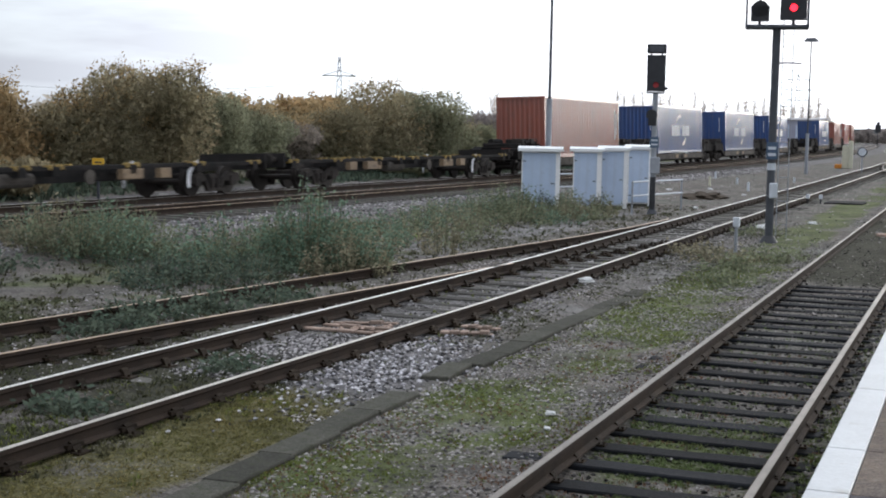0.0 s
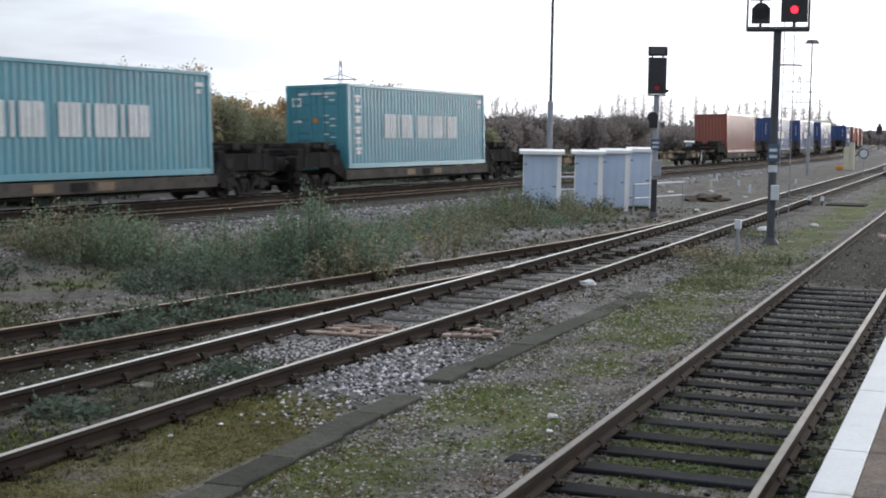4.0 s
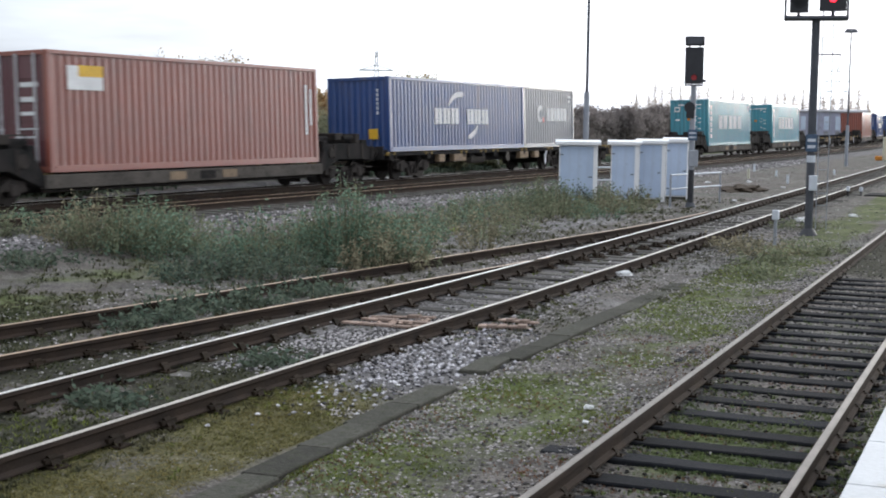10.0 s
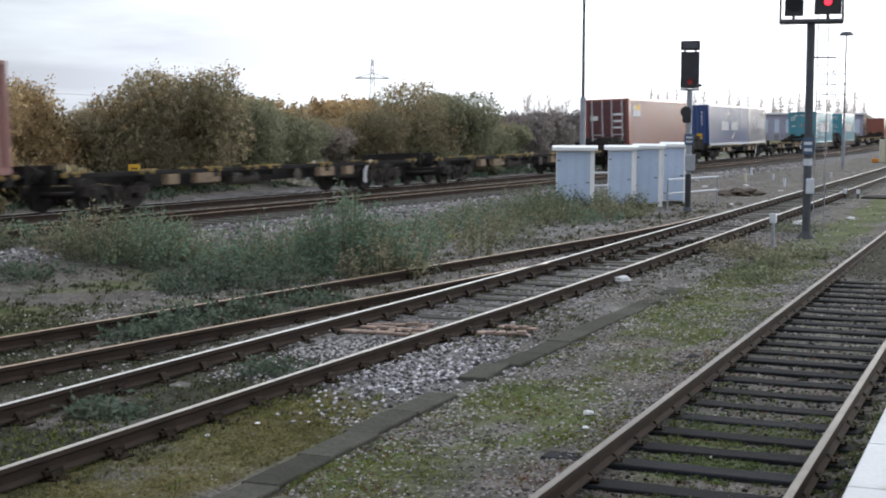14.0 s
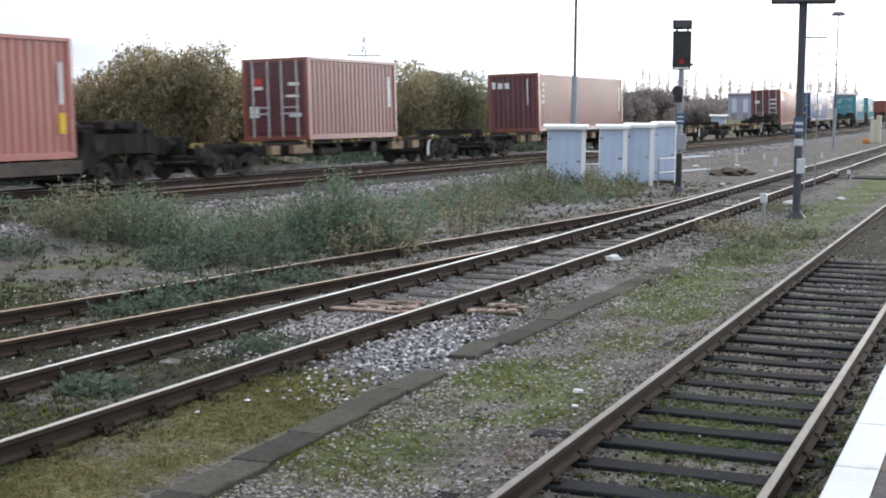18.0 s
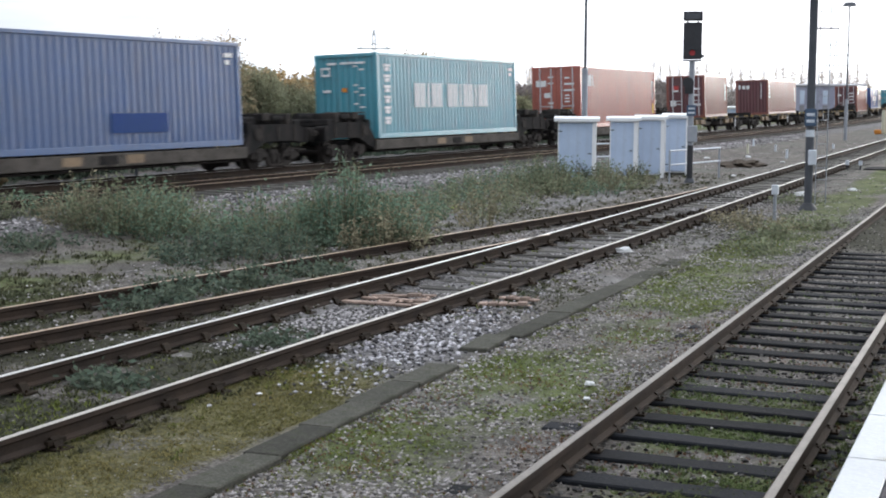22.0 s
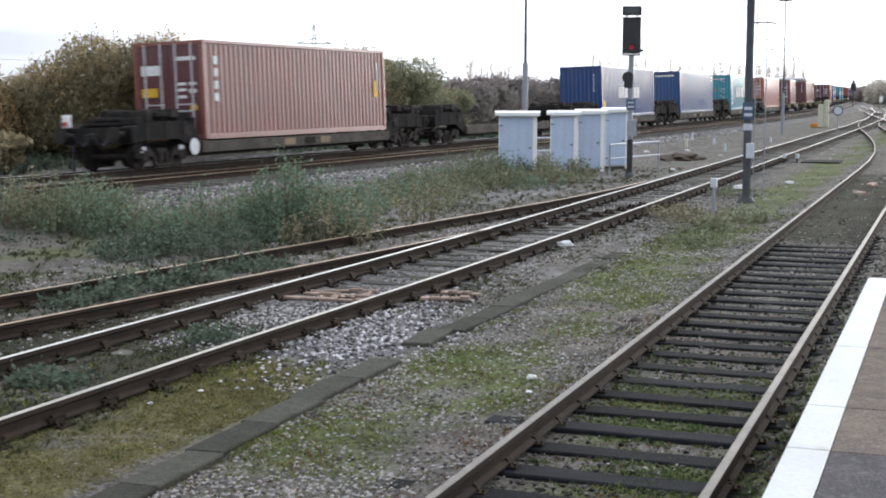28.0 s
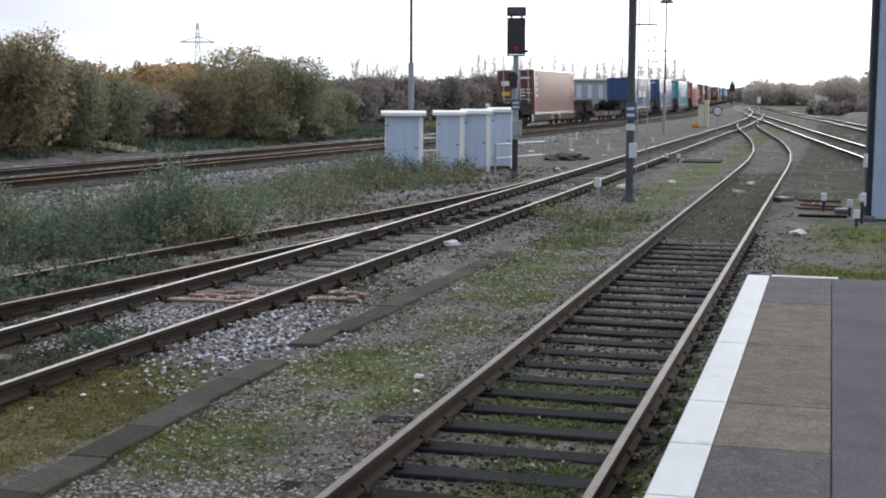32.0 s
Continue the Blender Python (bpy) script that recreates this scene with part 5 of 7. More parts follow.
def bush(name, label, x, y, w, d, h, material, seed, count=24000, leaf=0.046, group="trackside bushes", twigs=80):
    r = np.random.RandomState(seed)
    z = ground_z(x, y) - 0.05
    t = thing(name, label, "bush", group, pose(x, y, z, 0, 0, 0))
    lobes = []
    for i in range(12):
        a = r.uniform(0, 6.28)
        k = r.uniform(0.1, 0.6)
        hh = h * r.uniform(0.25, 0.78)
        s = r.uniform(0.34, 0.52)
        lobes.append(((w * k * math.cos(a), d * k * math.sin(a), hh), (w * s, d * s, min(h - hh, h * r.uniform(0.22, 0.36)) + 0.02)))
    lobes.append(((0, 0, h * 0.62), (w * 0.5, d * 0.5, h * 0.36)))
    lobes.append(((0, 0, h * 0.25), (w * 0.85, d * 0.85, h * 0.3)))
    big = leaves(r, 5200, None, None, leaf * 2.2, 0.8, lobes)
    fine = leaves(r, count, None, None, leaf, 0.35, lobes)
    v = np.concatenate([big, fine])
    sheet("crown", v, quads(v), material, t)
    bm = bmesh.new()
    for i in range(4):
        a = r.uniform(0, 6.28)
        rod((0.15 * w * math.cos(a), 0.15 * d * math.sin(a), 0), (0.4 * w * math.cos(a), 0.4 * d * math.sin(a), h * 0.7), 0.06, 6, bm, 0.02)
    part("stem", bm, WOOD_BARK, t)
    tw, tv = [], []
    for i in range(twigs):
        c, rad = lobes[r.randint(len(lobes))]
        a = r.uniform(0, 6.28)
        p = Vector((c[0] + 0.6 * rad[0] * math.cos(a), c[1] + 0.6 * rad[1] * math.sin(a), c[2] + 0.55 * rad[2]))
        q = p + Vector((r.uniform(-0.35, 0.35), r.uniform(-0.35, 0.35), r.uniform(0.35, 0.95) * h * 0.17))
        tw.append((p, q, 0.014, 0.005))
        tv.append(leaves(r, 20, tuple(q), (0.26, 0.26, 0.3), leaf * 1.0, 1.0))
    sticks(tw, WOOD_BARK, "twig_tangle", t)
    v = np.concatenate(tv)
    sheet("top_leaves", v, quads(v), {"olive_green_leaves": LEAF_OLIVE, "haze_paled_leafless_wood": FAR_WOOD}.get(material.name, LEAF_TOP), t)
    return t


def at(az, dist):
    return dist * math.sin(radians(az)), dist * math.cos(radians(az))


# bearing from the near track, distance, half width, height, leaves
BUSHES = [
    (-48.0, 38, 2.5, 3.4, LEAF_ORANGE), (-44.5, 40, 2.6, 3.8, LEAF_OLIVE), (-41.2, 42, 2.4, 3.4, LEAF_ORANGE), (-38.7, 45, 2.2, 3.55, LEAF_ORANGE),
    (-36.3, 46, 2.0, 2.45, LEAF_OLIVE), (-34.5, 47, 2.1, 3.3, LEAF_OLIVE), (-32.8, 48, 2.5, 3.75, LEAF_OLIVE), (-30.8, 51, 2.4, 2.95, LEAF_GREEN), (-29.0, 55, 2.2, 2.55, LEAF_GREEN),
    (-27.4, 60, 2.2, 2.2, LEAF_BROWN), (-25.7, 62, 2.2, 2.9, LEAF_OLIVE), (-23.7, 65, 3.5, 4.2, LEAF_OLIVE), (-22.2, 68, 2.8, 3.8, LEAF_GREEN), (-21.0, 72, 2.5, 3.1, LEAF_GREEN), (-20.0, 76, 2.0, 2.3, LEAF_GREEN),
]
for i, (az, dist, w, h, m) in enumerate(BUSHES):
    x, y = at(az, dist)
    lab = {"autumn_orange_leaves": "autumn bush with thinning orange leaves beyond the main line", "brownish_leaves": "large bush with brownish green autumn leaves beyond the main line", "purplish_brown_scrub": "low purplish brown scrub beyond the main line"}.get(m.name, "dense dark green bush beyond the main line")
    bush("bush", lab, x, y, w, w * 1.05, h, m, 100 + i)
for i, (az, dist, w, h, m) in enumerate(((-46, 36, 1.5, 1.3, LEAF_GREEN), (-42.5, 38, 1.6, 1.5, LEAF_OLIVE), (-38.8, 42, 1.5, 1.4, LEAF_OLIVE), (-23.2, 64.5, 1.9, 1.6, LEAF_GREEN), (-21.8, 68, 1.7, 1.3, LEAF_GREEN))):
    x, y = at(az, dist)
    bush("bush", "low scrub growing at the foot of the bushes", x, y, w * 1.35, w, h * 0.8, m, 140 + i, 3500, 0.065, twigs=12)
for i, (az, dist, w, h) in enumerate(((-19.6, 86, 3.0, 3.0), (-18.4, 94, 3.2, 3.1), (-17.2, 102, 3.2, 3.2), (-15.9, 110, 3.4, 3.4), (-14.7, 120, 3.4, 3.5), (-13.6, 130, 3.4, 3.6))):
    x, y = at(az, dist)
    bush("bush", "grey brown leafless scrub behind the main line", x, y, w, w, h, FAR_WOOD, 190 + i, 8000, 0.075, twigs=60)
for i, (az, dist, w, h) in enumerate(((-29.5, 82, 4.0, 3.6), (-27.0, 86, 4.2, 3.7), (-31.5, 78, 3.8, 3.6), (-25.6, 92, 4.0, 3.9))):
    x, y = at(az, dist)
    bush("bush", "orange autumn tree rising behind the bushes", x, y, w, w, h, LEAF_ORANGE, 170 + i, 5000, 0.11)


def weed(x, y, w, h, material, seed, stems, label, per_stem=34):
    r = np.random.RandomState(seed)
    t = thing("weed_clump", label, "weed", "weeds between the tracks", pose(x, y, ground_z(x, y) - 0.02))
    bm = []
    vs = []
    for i in range(stems):
        a, k = r.uniform(0, 6.28), r.uniform(0, 1.15) ** 0.7
        p = np.array([0.95 * w * k * math.cos(a), 0.95 * w * k * math.sin(a), 0.0])
        top = p + np.array([0.4 * w * k * math.cos(a) + r.uniform(-0.1, 0.1), 0.4 * w * k * math.sin(a) + r.uniform(-0.1, 0.1), h * (1 - 0.5 * k * k) * r.uniform(0.45, 1.1)])
        bm.append((p, top, 0.008, 0.003))
        f = r.uniform(0.05, 1.0, size=(per_stem, 1))
        c = p + (top - p) * f + r.normal(size=(per_stem, 3)) * 0.06
        c[:, 2] = np.maximum(c[:, 2], 0.01)
        vs.append(leaf_quads(r, c, 0.038, 0.6))
    sticks(bm, LEAF_DRY, "stem_tangle", t)
    v = np.concatenate(vs)
    sheet("leaves", v, quads(v), material, t)
    return t


weed(-10.75, 22.0, 0.75, 1.6, LEAF_WEED_DARK, 1, 130, "tall blue green buddleia bush beside the turnout", 34)
weed(-11.3, 22.6, 0.7, 1.35, LEAF_WEED, 2, 46, "tall grey green weed bush beside the turnout", 38)
weed(-10.1, 22.4, 0.6, 1.0, LEAF_WEED_DARK, 3, 40, "blue green weed bush beside the turnout")
weed(-9.9, 26.0, 0.35, 1.15, LEAF_DRY, 4, 20, "thin dry weed standing on cinders", 22)
WEEDS = [(-11.2, 18.6, 0.8, 0.5), (-11.9, 19.0, 0.8, 0.55), (-10.9, 19.8, 0.7, 0.55), (-14.6, 21.6, 0.8, 1.1), (-15.4, 21.4, 0.8, 1.15), (-16.2, 21.8, 0.8, 1.0), (-14.9, 22.6, 0.8, 1.0), (-15.8, 22.9, 0.8, 0.9),
         (-12.9, 24.6, 0.6, 0.45), (-11.6, 27.5, 0.7, 0.6), (-10.9, 28.6, 0.7, 0.5), (-12.3, 28.4, 0.7, 0.6), (-11.2, 31.4, 0.7, 0.6), (-12.4, 33.5, 0.7, 0.65), (-11.4, 35.4, 0.8, 0.7), (-10.5, 36.2, 0.7, 0.6), (-12.2, 37.4, 0.9, 0.85), (-11.2, 38.4, 0.8, 0.85), (-12.7, 38.8, 0.7, 0.85), (-13.2, 39.6, 0.7, 0.9), (-10.6, 38.9, 0.6, 0.65),
         (-14.0, 27.0, 0.6, 0.35), (-16.8, 24.5, 0.7, 0.5), (-14.2, 30.8, 0.6, 0.4), (-14.2, 36.5, 0.7, 0.45), (-17.2, 22.6, 0.8, 0.65), (-18.3, 21.4, 0.8, 0.6), (-18.9, 23.2, 0.7, 0.45), (-9.9, 15.2, 0.5, 0.24), (-9.6, 16.4, 0.5, 0.26), (-9.2, 17.6, 0.45, 0.24), (-9.7, 14.2, 0.5, 0.18)]
rw = random.Random(8)
for x, y, w, h in ((-13.4, 26.0, 0.8, 0.8), (-12.6, 26.8, 0.8, 0.75), (-12.0, 25.6, 0.7, 0.7), (-11.4, 25.0, 0.7, 0.7), (-13.8, 28.8, 0.8, 0.7), (-13.1, 30.6, 0.8, 0.7), (-11.9, 30.0, 0.8, 0.7), (-12.8, 32.2, 0.8, 0.75), (-13.4, 34.2, 0.9, 0.8), (-11.7, 33.0, 0.8, 0.7), (-12.6, 36.0, 0.9, 0.95), (-13.6, 37.6, 0.9, 0.95), (-11.9, 37.0, 0.9, 1.0), (-12.4, 39.0, 0.8, 1.0), (-11.3, 39.8, 0.7, 0.9), (-10.7, 40.4, 0.7, 0.75), (-13.7, 39.9, 0.8, 0.95), (-11.9, 41.6, 0.6, 0.9), (-10.9, 42.2, 0.5, 0.7), (-12.0, 21.2, 0.9, 1.1), (-12.7, 22.2, 0.8, 0.9), (-9.8, 21.2, 0.6, 0.8)):
    WEEDS.append((x, y, w, h))
while len(WEEDS) < 58:
    y = rw.uniform(17, 39)
    x = rw.uniform(-17.5, -9.6)
    if x > third_x(y) - 1.3 or x - main_x(y) < 7.2 or (x > -13.6 and y > 24.5):
        continue
    WEEDS.append((x, y, rw.uniform(0.5, 0.9), rw.uniform(0.2, 0.45)))
for i, (x, y, w, h) in enumerate(WEEDS):
    m = LEAF_WEED_LOW if y < 20.5 else (LEAF_WEED, LEAF_WEED_DARK, LEAF_WEED, LEAF_WEED_DARK, LEAF_WEED, LEAF_DRY)[i % 6]
    weed(x, y, w, h, m, 20 + i, int((26 + 22 * w) * (1.7 if h > 0.8 else 1.0) * (0.55 if y > 26 else 1.0)), "low grey green weeds growing through the cinders", 26)
for i, (x, y, w, h) in enumerate(((-5.3, 29.5, 0.7, 0.35), (-4.2, 26.5, 0.6, 0.28), (-3.9, 24.0, 0.6, 0.28), (-4.6, 28.0, 0.7, 0.3), (-3.6, 28.5, 0.6, 0.3), (-5.0, 36.0, 0.7, 0.3), (1.6, 24.5, 0.5, 0.35), (-7.1, 12.6, 0.28, 0.1), (-7.4, 10.2, 0.3, 0.12))):
    weed(x, y, w, h, (LEAF_WEED_LOW if i > 6 else LEAF_DRY if i % 3 == 0 else LEAF_WEED), 80 + i, 34, "straggly dull weeds on the trackside verge", 18)
for i, (x, y) in enumerate(((-12.55, 39.85), (-12.1, 39.85), (-11.75, 39.95), (-11.35, 43.3))):
    weed(x, y, 0.3, (0.5, 0.8, 0.65, 0.5)[i], BRAMBLE, 95 + i, 24, "brambles climbing in front of the relay cabinet", 22)


# ---- distance ----
def far_wood(name, label, az0, az1, dist, h, material, seed, spikes, leaf):
    r = np.random.RandomState(seed)
    x0, y0 = at((az0 + az1) / 2, dist)
    t = thing(name, label, "trees", "far woods", pose(x0, y0, -0.3), kind="stuff")
    vs, bm = [], []
    n = int(spikes)
    for i in range(n):
        a = az0 + (az1 - az0) * r.uniform()
        x, y = at(a, dist * r.uniform(0.97, 1.15))
        hh = h * r.uniform(0.55, 1.0) * (0.85 + 0.3 * noise.noise(Vector((a * 1.3, seed, 0))))
        w = hh * r.uniform(0.26, 0.42)
        vs.append(leaves(r, 230, (x - x0, y - y0, hh * 0.5), (w, w, hh * 0.5), leaf * 0.58, 0.9))
    v = np.concatenate(vs)
    sheet("foliage", v, quads(v), material, t)


far_wood("far_wood", "grey leafless wood behind the freight train", -21, -11, 165, 5.0, FAR_WOOD, 31, 260, 0.4)
far_wood("far_wood", "grey leafless wood behind the freight train", -34, -20, 190, 5.4, FAR_WOOD, 32, 220, 0.5)
far_wood("far_hedge", "distant hedge at the end of the railway", -13, -2, 420, 5.5, FAR_WOOD, 33, 200, 0.9)
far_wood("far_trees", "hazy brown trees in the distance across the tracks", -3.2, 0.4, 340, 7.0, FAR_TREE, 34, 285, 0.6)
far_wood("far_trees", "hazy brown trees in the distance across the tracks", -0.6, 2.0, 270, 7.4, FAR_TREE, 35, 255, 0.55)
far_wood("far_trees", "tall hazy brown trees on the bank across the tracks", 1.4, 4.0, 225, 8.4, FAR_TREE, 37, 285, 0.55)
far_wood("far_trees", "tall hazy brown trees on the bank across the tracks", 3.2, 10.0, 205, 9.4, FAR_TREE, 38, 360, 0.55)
far_wood("far_hedge", "low dark hedge along the gravel bank", -0.8, 9.0, 185, 2.6, FAR_WOOD, 39, 220, 0.4)
far_wood("far_trees", "dark green trees in the distance across the tracks", -50, -34, 95, 5.0, FAR_TREE, 36, 70, 0.6)


def bare_trees(label, az0, az1, dist, count, h, seed):
    r = np.random.RandomState(seed)
    x0, y0 = at((az0 + az1) / 2, dist)
    t = thing("bare_tree_clump", label, "trees", "far woods", pose(x0, y0, -0.3), kind="stuff")
    seg = []
    for i in range(count):
        x, y = at(r.uniform(az0, az1), dist * r.uniform(0.98, 1.06))
        hh = h * r.uniform(0.7, 1.0)
        p = np.array([x - x0, y - y0, 0.0])
        seg.append((p, p + np.array([r.uniform(-0.3, 0.3), 0, hh]), 0.07, 0.02))
        for k in range(14):
            z = hh * r.uniform(0.35, 0.92)
            a, s = r.uniform(0, 6.28), hh * 0.13 * r.uniform(0.5, 1.2)
            q = p + np.array([0, 0, z])
            seg.append((q, q + np.array([s * math.cos(a), s * math.sin(a), s * 1.5]), 0.035, 0.015))
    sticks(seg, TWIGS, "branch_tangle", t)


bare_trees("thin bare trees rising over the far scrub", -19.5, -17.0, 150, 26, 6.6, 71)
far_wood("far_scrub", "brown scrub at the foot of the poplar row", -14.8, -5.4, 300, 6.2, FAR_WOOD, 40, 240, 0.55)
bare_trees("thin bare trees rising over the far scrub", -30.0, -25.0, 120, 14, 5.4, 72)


def poplar(az, dist, h, seed):
    r = np.random.RandomState(seed)
    x, y = at(az, dist)
    t = thing("poplar", "distant bare columnar poplar tree in a row", "tree", "row of poplars", pose(x, y, 0))
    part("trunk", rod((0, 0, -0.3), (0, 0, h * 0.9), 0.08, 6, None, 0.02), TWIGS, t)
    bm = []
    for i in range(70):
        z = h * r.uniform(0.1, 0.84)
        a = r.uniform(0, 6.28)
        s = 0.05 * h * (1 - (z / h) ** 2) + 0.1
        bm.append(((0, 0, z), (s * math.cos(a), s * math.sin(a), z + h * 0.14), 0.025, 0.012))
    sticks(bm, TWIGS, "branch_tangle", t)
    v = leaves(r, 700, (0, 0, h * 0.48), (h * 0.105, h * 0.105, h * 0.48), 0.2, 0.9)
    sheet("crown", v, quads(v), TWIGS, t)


rp = random.Random(4)
az = -14.7
while az < -5.5:
    poplar(az, 350 + rp.uniform(-12, 12), rp.uniform(9.5, 13.5), 60 + int(-az * 10))
    az += rp.choice((0.26, 0.3, 0.36, 0.5))


def shed(label, az0, az1, dist, top, wall, panel, bays):
    """A long flat roofed shed that faces the railway; panels stand between its wall posts."""
    (xa, ya), (xb, yb) = at(az0, dist), at(az1, dist)
    ln = math.hypot(xb - xa, yb - ya)
    t = thing("industrial_shed", label, "building", "sheds behind the railway", pose(xa, ya, -0.2, 0, 0, math.degrees(math.atan2(yb - ya, xb - xa))))
    part("wall", box(0, ln, 0.0, 9.0, 0, top - 0.3, bevel=0.02), wall, t)
    part("roof", prism([(-0.25, top - 0.3), (-0.25, top - 0.08), (4.5, top + 0.25), (9.25, top - 0.08), (9.25, top - 0.3)], -0.2, ln + 0.2), FAR_ROOF, t)
    step = ln / bays
    for i in range(bays):
        part("wall_post", box(i * step - 0.12, i * step + 0.12, -0.16, -0.004, 0, top - 0.3), wall, t)
        part("window_panel", box(i * step + step * 0.3, i * step + step * 0.72, -0.08, -0.004, top * 0.38, top - 0.95), panel, t)
        part("door_panel", box(i * step + step * 0.3, i * step + step * 0.72, -0.07, -0.004, 0.3, top * 0.33), FAR_ROOF, t)
    return t


FAR_WALL = surf("lilac_grey_cladding", (0.429, 0.429, 0.546), (0.351, 0.351, 0.450), 0.4, 0.7, 0, 0.1, 8, dirt=(0.22, 0.21, 0.24), dirt_amount=0.25, grime=0.3, grain=0.1)
FAR_PANEL = surf("pale_blue_panel", (0.625, 0.700, 0.825), (0.525, 0.600, 0.725), 0.6, 0.4, 0, 0.1, 8, grain=0.08)
FAR_BROWN = surf("brown_shed_cladding", (0.175, 0.135, 0.13), (0.14, 0.112, 0.11), 0.4, 0.8, 0, 0.1, 8, grime=0.3, grain=0.12)
FAR_ROOF = surf("grey_shed_roof", (0.30, 0.29, 0.31), (0.24, 0.235, 0.25), 0.5, 0.8, 0, 0.1, 6, grain=0.12)
shed("long lilac grey clad shed with pale blue panels beyond the line", -10.55, -5.75, 250, 5.2, FAR_WALL, FAR_PANEL, 11)
shed("low brown clad shed behind the relay cabinets", -14.65, -12.1, 230, 4.6, FAR_BROWN, FAR_ROOF, 5)

hx, hy = at(-10.92, 124)
hut = thing("relay_hut", "pale grey relay hut with a bright white roof", "cabinet", "", pose(hx, hy, ground_z(hx, hy), 0, 0, 8))
part("body", box(-0.62, 0.62, -0.45, 0.45, -0.1, 1.42, bevel=0.01), CAB_WHITE, hut)
for dx in (-0.56, 0.02):
    dr = part("door", box(dx, dx + 0.54, -0.475, -0.452, 0.12, 1.3, bevel=0.006), CAB_DOOR, hut, "pale blue door")
    part("handle", box(dx + 0.42, dx + 0.5, -0.49, -0.476, 0.7, 0.74), BLACK, dr)
part("roof", prism([(-0.62, 1.40), (-0.62, 1.49), (0, 1.56), (0.6, 1.49), (0.6, 1.40)], -0.82, 0.82), CAB_WHITE, hut, "overhanging white roof")

far_wood("far_brown_tree", "round brown tree rising behind the head of the train", -6.15, -5.25, 285, 6.9, LEAF_BROWN, 41, 34, 0.5)
hx, hy = at(-2.77, 200)
pale = thing("lineside_sign", "small white lineside board on a short post", "sign", "", pose(hx, hy, ground_z(hx, hy)))
part("post", rod((0, 0, -0.1), (0, 0, 1.4), 0.06, 8), GALV, pale)
part("board", box(-0.22, 0.22, -0.1, -0.062, 1.4, 2.2, bevel=0.02), CAB_WHITE, pale)
hx, hy = at(-0.4, 262)
house = thing("far_house", "small pale house with a light roof among far trees", "house", "", pose(hx, hy, 0, 0, 0, 6))
part("wall", box(-0.95, 0.95, -1.4, 1.4, -0.3, 1.9, bevel=0.02), CAB_WHITE, house)
part("roof", prism([(-1.6, 1.85), (0, 2.6), (1.6, 1.85)], -1.15, 1.15), GALV, house, "pale grey roof")
for wx in (-0.7, 0.2):
    wd = part("window", box(wx, wx + 0.5, -1.45, -1.404, 0.7, 1.4), DARK_STEEL, house)
    part("sill", box(wx - 0.05, wx + 0.55, -1.5, -1.404, 0.62, 0.69), PLATE_WHITE, wd)


def pylon(az, dist, h, arms):
    x, y = at(az, dist)
    t = thing("pylon", "distant lattice electricity pylon", "pylon", "pylons", pose(x, y, 0, 0, 0, -az))
    bm = bmesh.new()
    w = h * 0.07
    for sx in (-1, 1):
        for sy in (-1, 1):
            rod((sx * w, sy * w, -1), (sx * w * 0.16, sy * w * 0.16, h), 0.13, 4, bm)
    steps = 9
    for i in range(steps):
        z0, z1 = h * i / steps, h * (i + 1) / steps
        w0, w1 = w * (1 - 0.84 * i / steps), w * (1 - 0.84 * (i + 1) / steps)
        rod((-w0, -w0, z0), (w1, -w1, z1), 0.08, 4, bm)
        rod((w0, -w0, z0), (-w1, -w1, z1), 0.08, 4, bm)
    part("tower", bm, PYLON_STEEL, t)
    for z, l in arms:
        arm = rod((-l, 0, h * z), (l, 0, h * z), 0.17, 4)
        rod((-l, 0, h * z), (0, 0, h * z + 1.2), 0.1, 4, arm)
        rod((l, 0, h * z), (0, 0, h * z + 1.2), 0.1, 4, arm)
        part("cross_arm", arm, PYLON_STEEL, t)
    return x, y


pylon(-25.2, 330, 18.2, ((0.76, 4.0),))
pylon(-6.9, 520, 24, ((0.9, 4.0), (0.75, 5.0), (0.6, 4.0)))
wire = thing("power_line", "thin overhead power line running to the pylon", "cable")
bm = bmesh.new()
(xa, ya), (xb, yb) = at(-25.2, 330), at(-42, 360)
for z in (12.6,):
    pts = [Vector((xa + (xb - xa) * f, ya + (yb - ya) * f, z - 10 * f * (1 - f) * 1.2)) for f in [i / 14 for i in range(15)]]
    for a, b in zip(pts, pts[1:]):
        rod(a, b, 0.05, 4, bm)
part("conductor", bm, PYLON_STEEL, wire)
hill = thing("far_ridge", "pale ridge of land on the horizon", "hill", kind="structure")
verts = []
for i in range(60):
    a = -60 + i * 1.7
    x, y = at(a, 1900)
    h = 11 + 9 * noise.noise(Vector((a * 0.11, 3, 0))) + 4 * noise.noise(Vector((a * 0.6, 1, 0)))
    verts += [(x, y, -8), (x, y, h), (x * 1.2, y * 1.2, -8)]
# the ridge's blue grey has the distance haze mixed into its colour
sheet("ridge", verts, [f for i in range(59) for f in ((3 * i, 3 * i + 3, 3 * i + 4, 3 * i + 1), (3 * i + 1, 3 * i + 4, 3 * i + 5, 3 * i + 2))], surf("haze_greyed_fields", (0.13, 0.15, 0.16), (0.17, 0.18, 0.19), 0.01, 0.9, 0, 0, 0.05), hill)


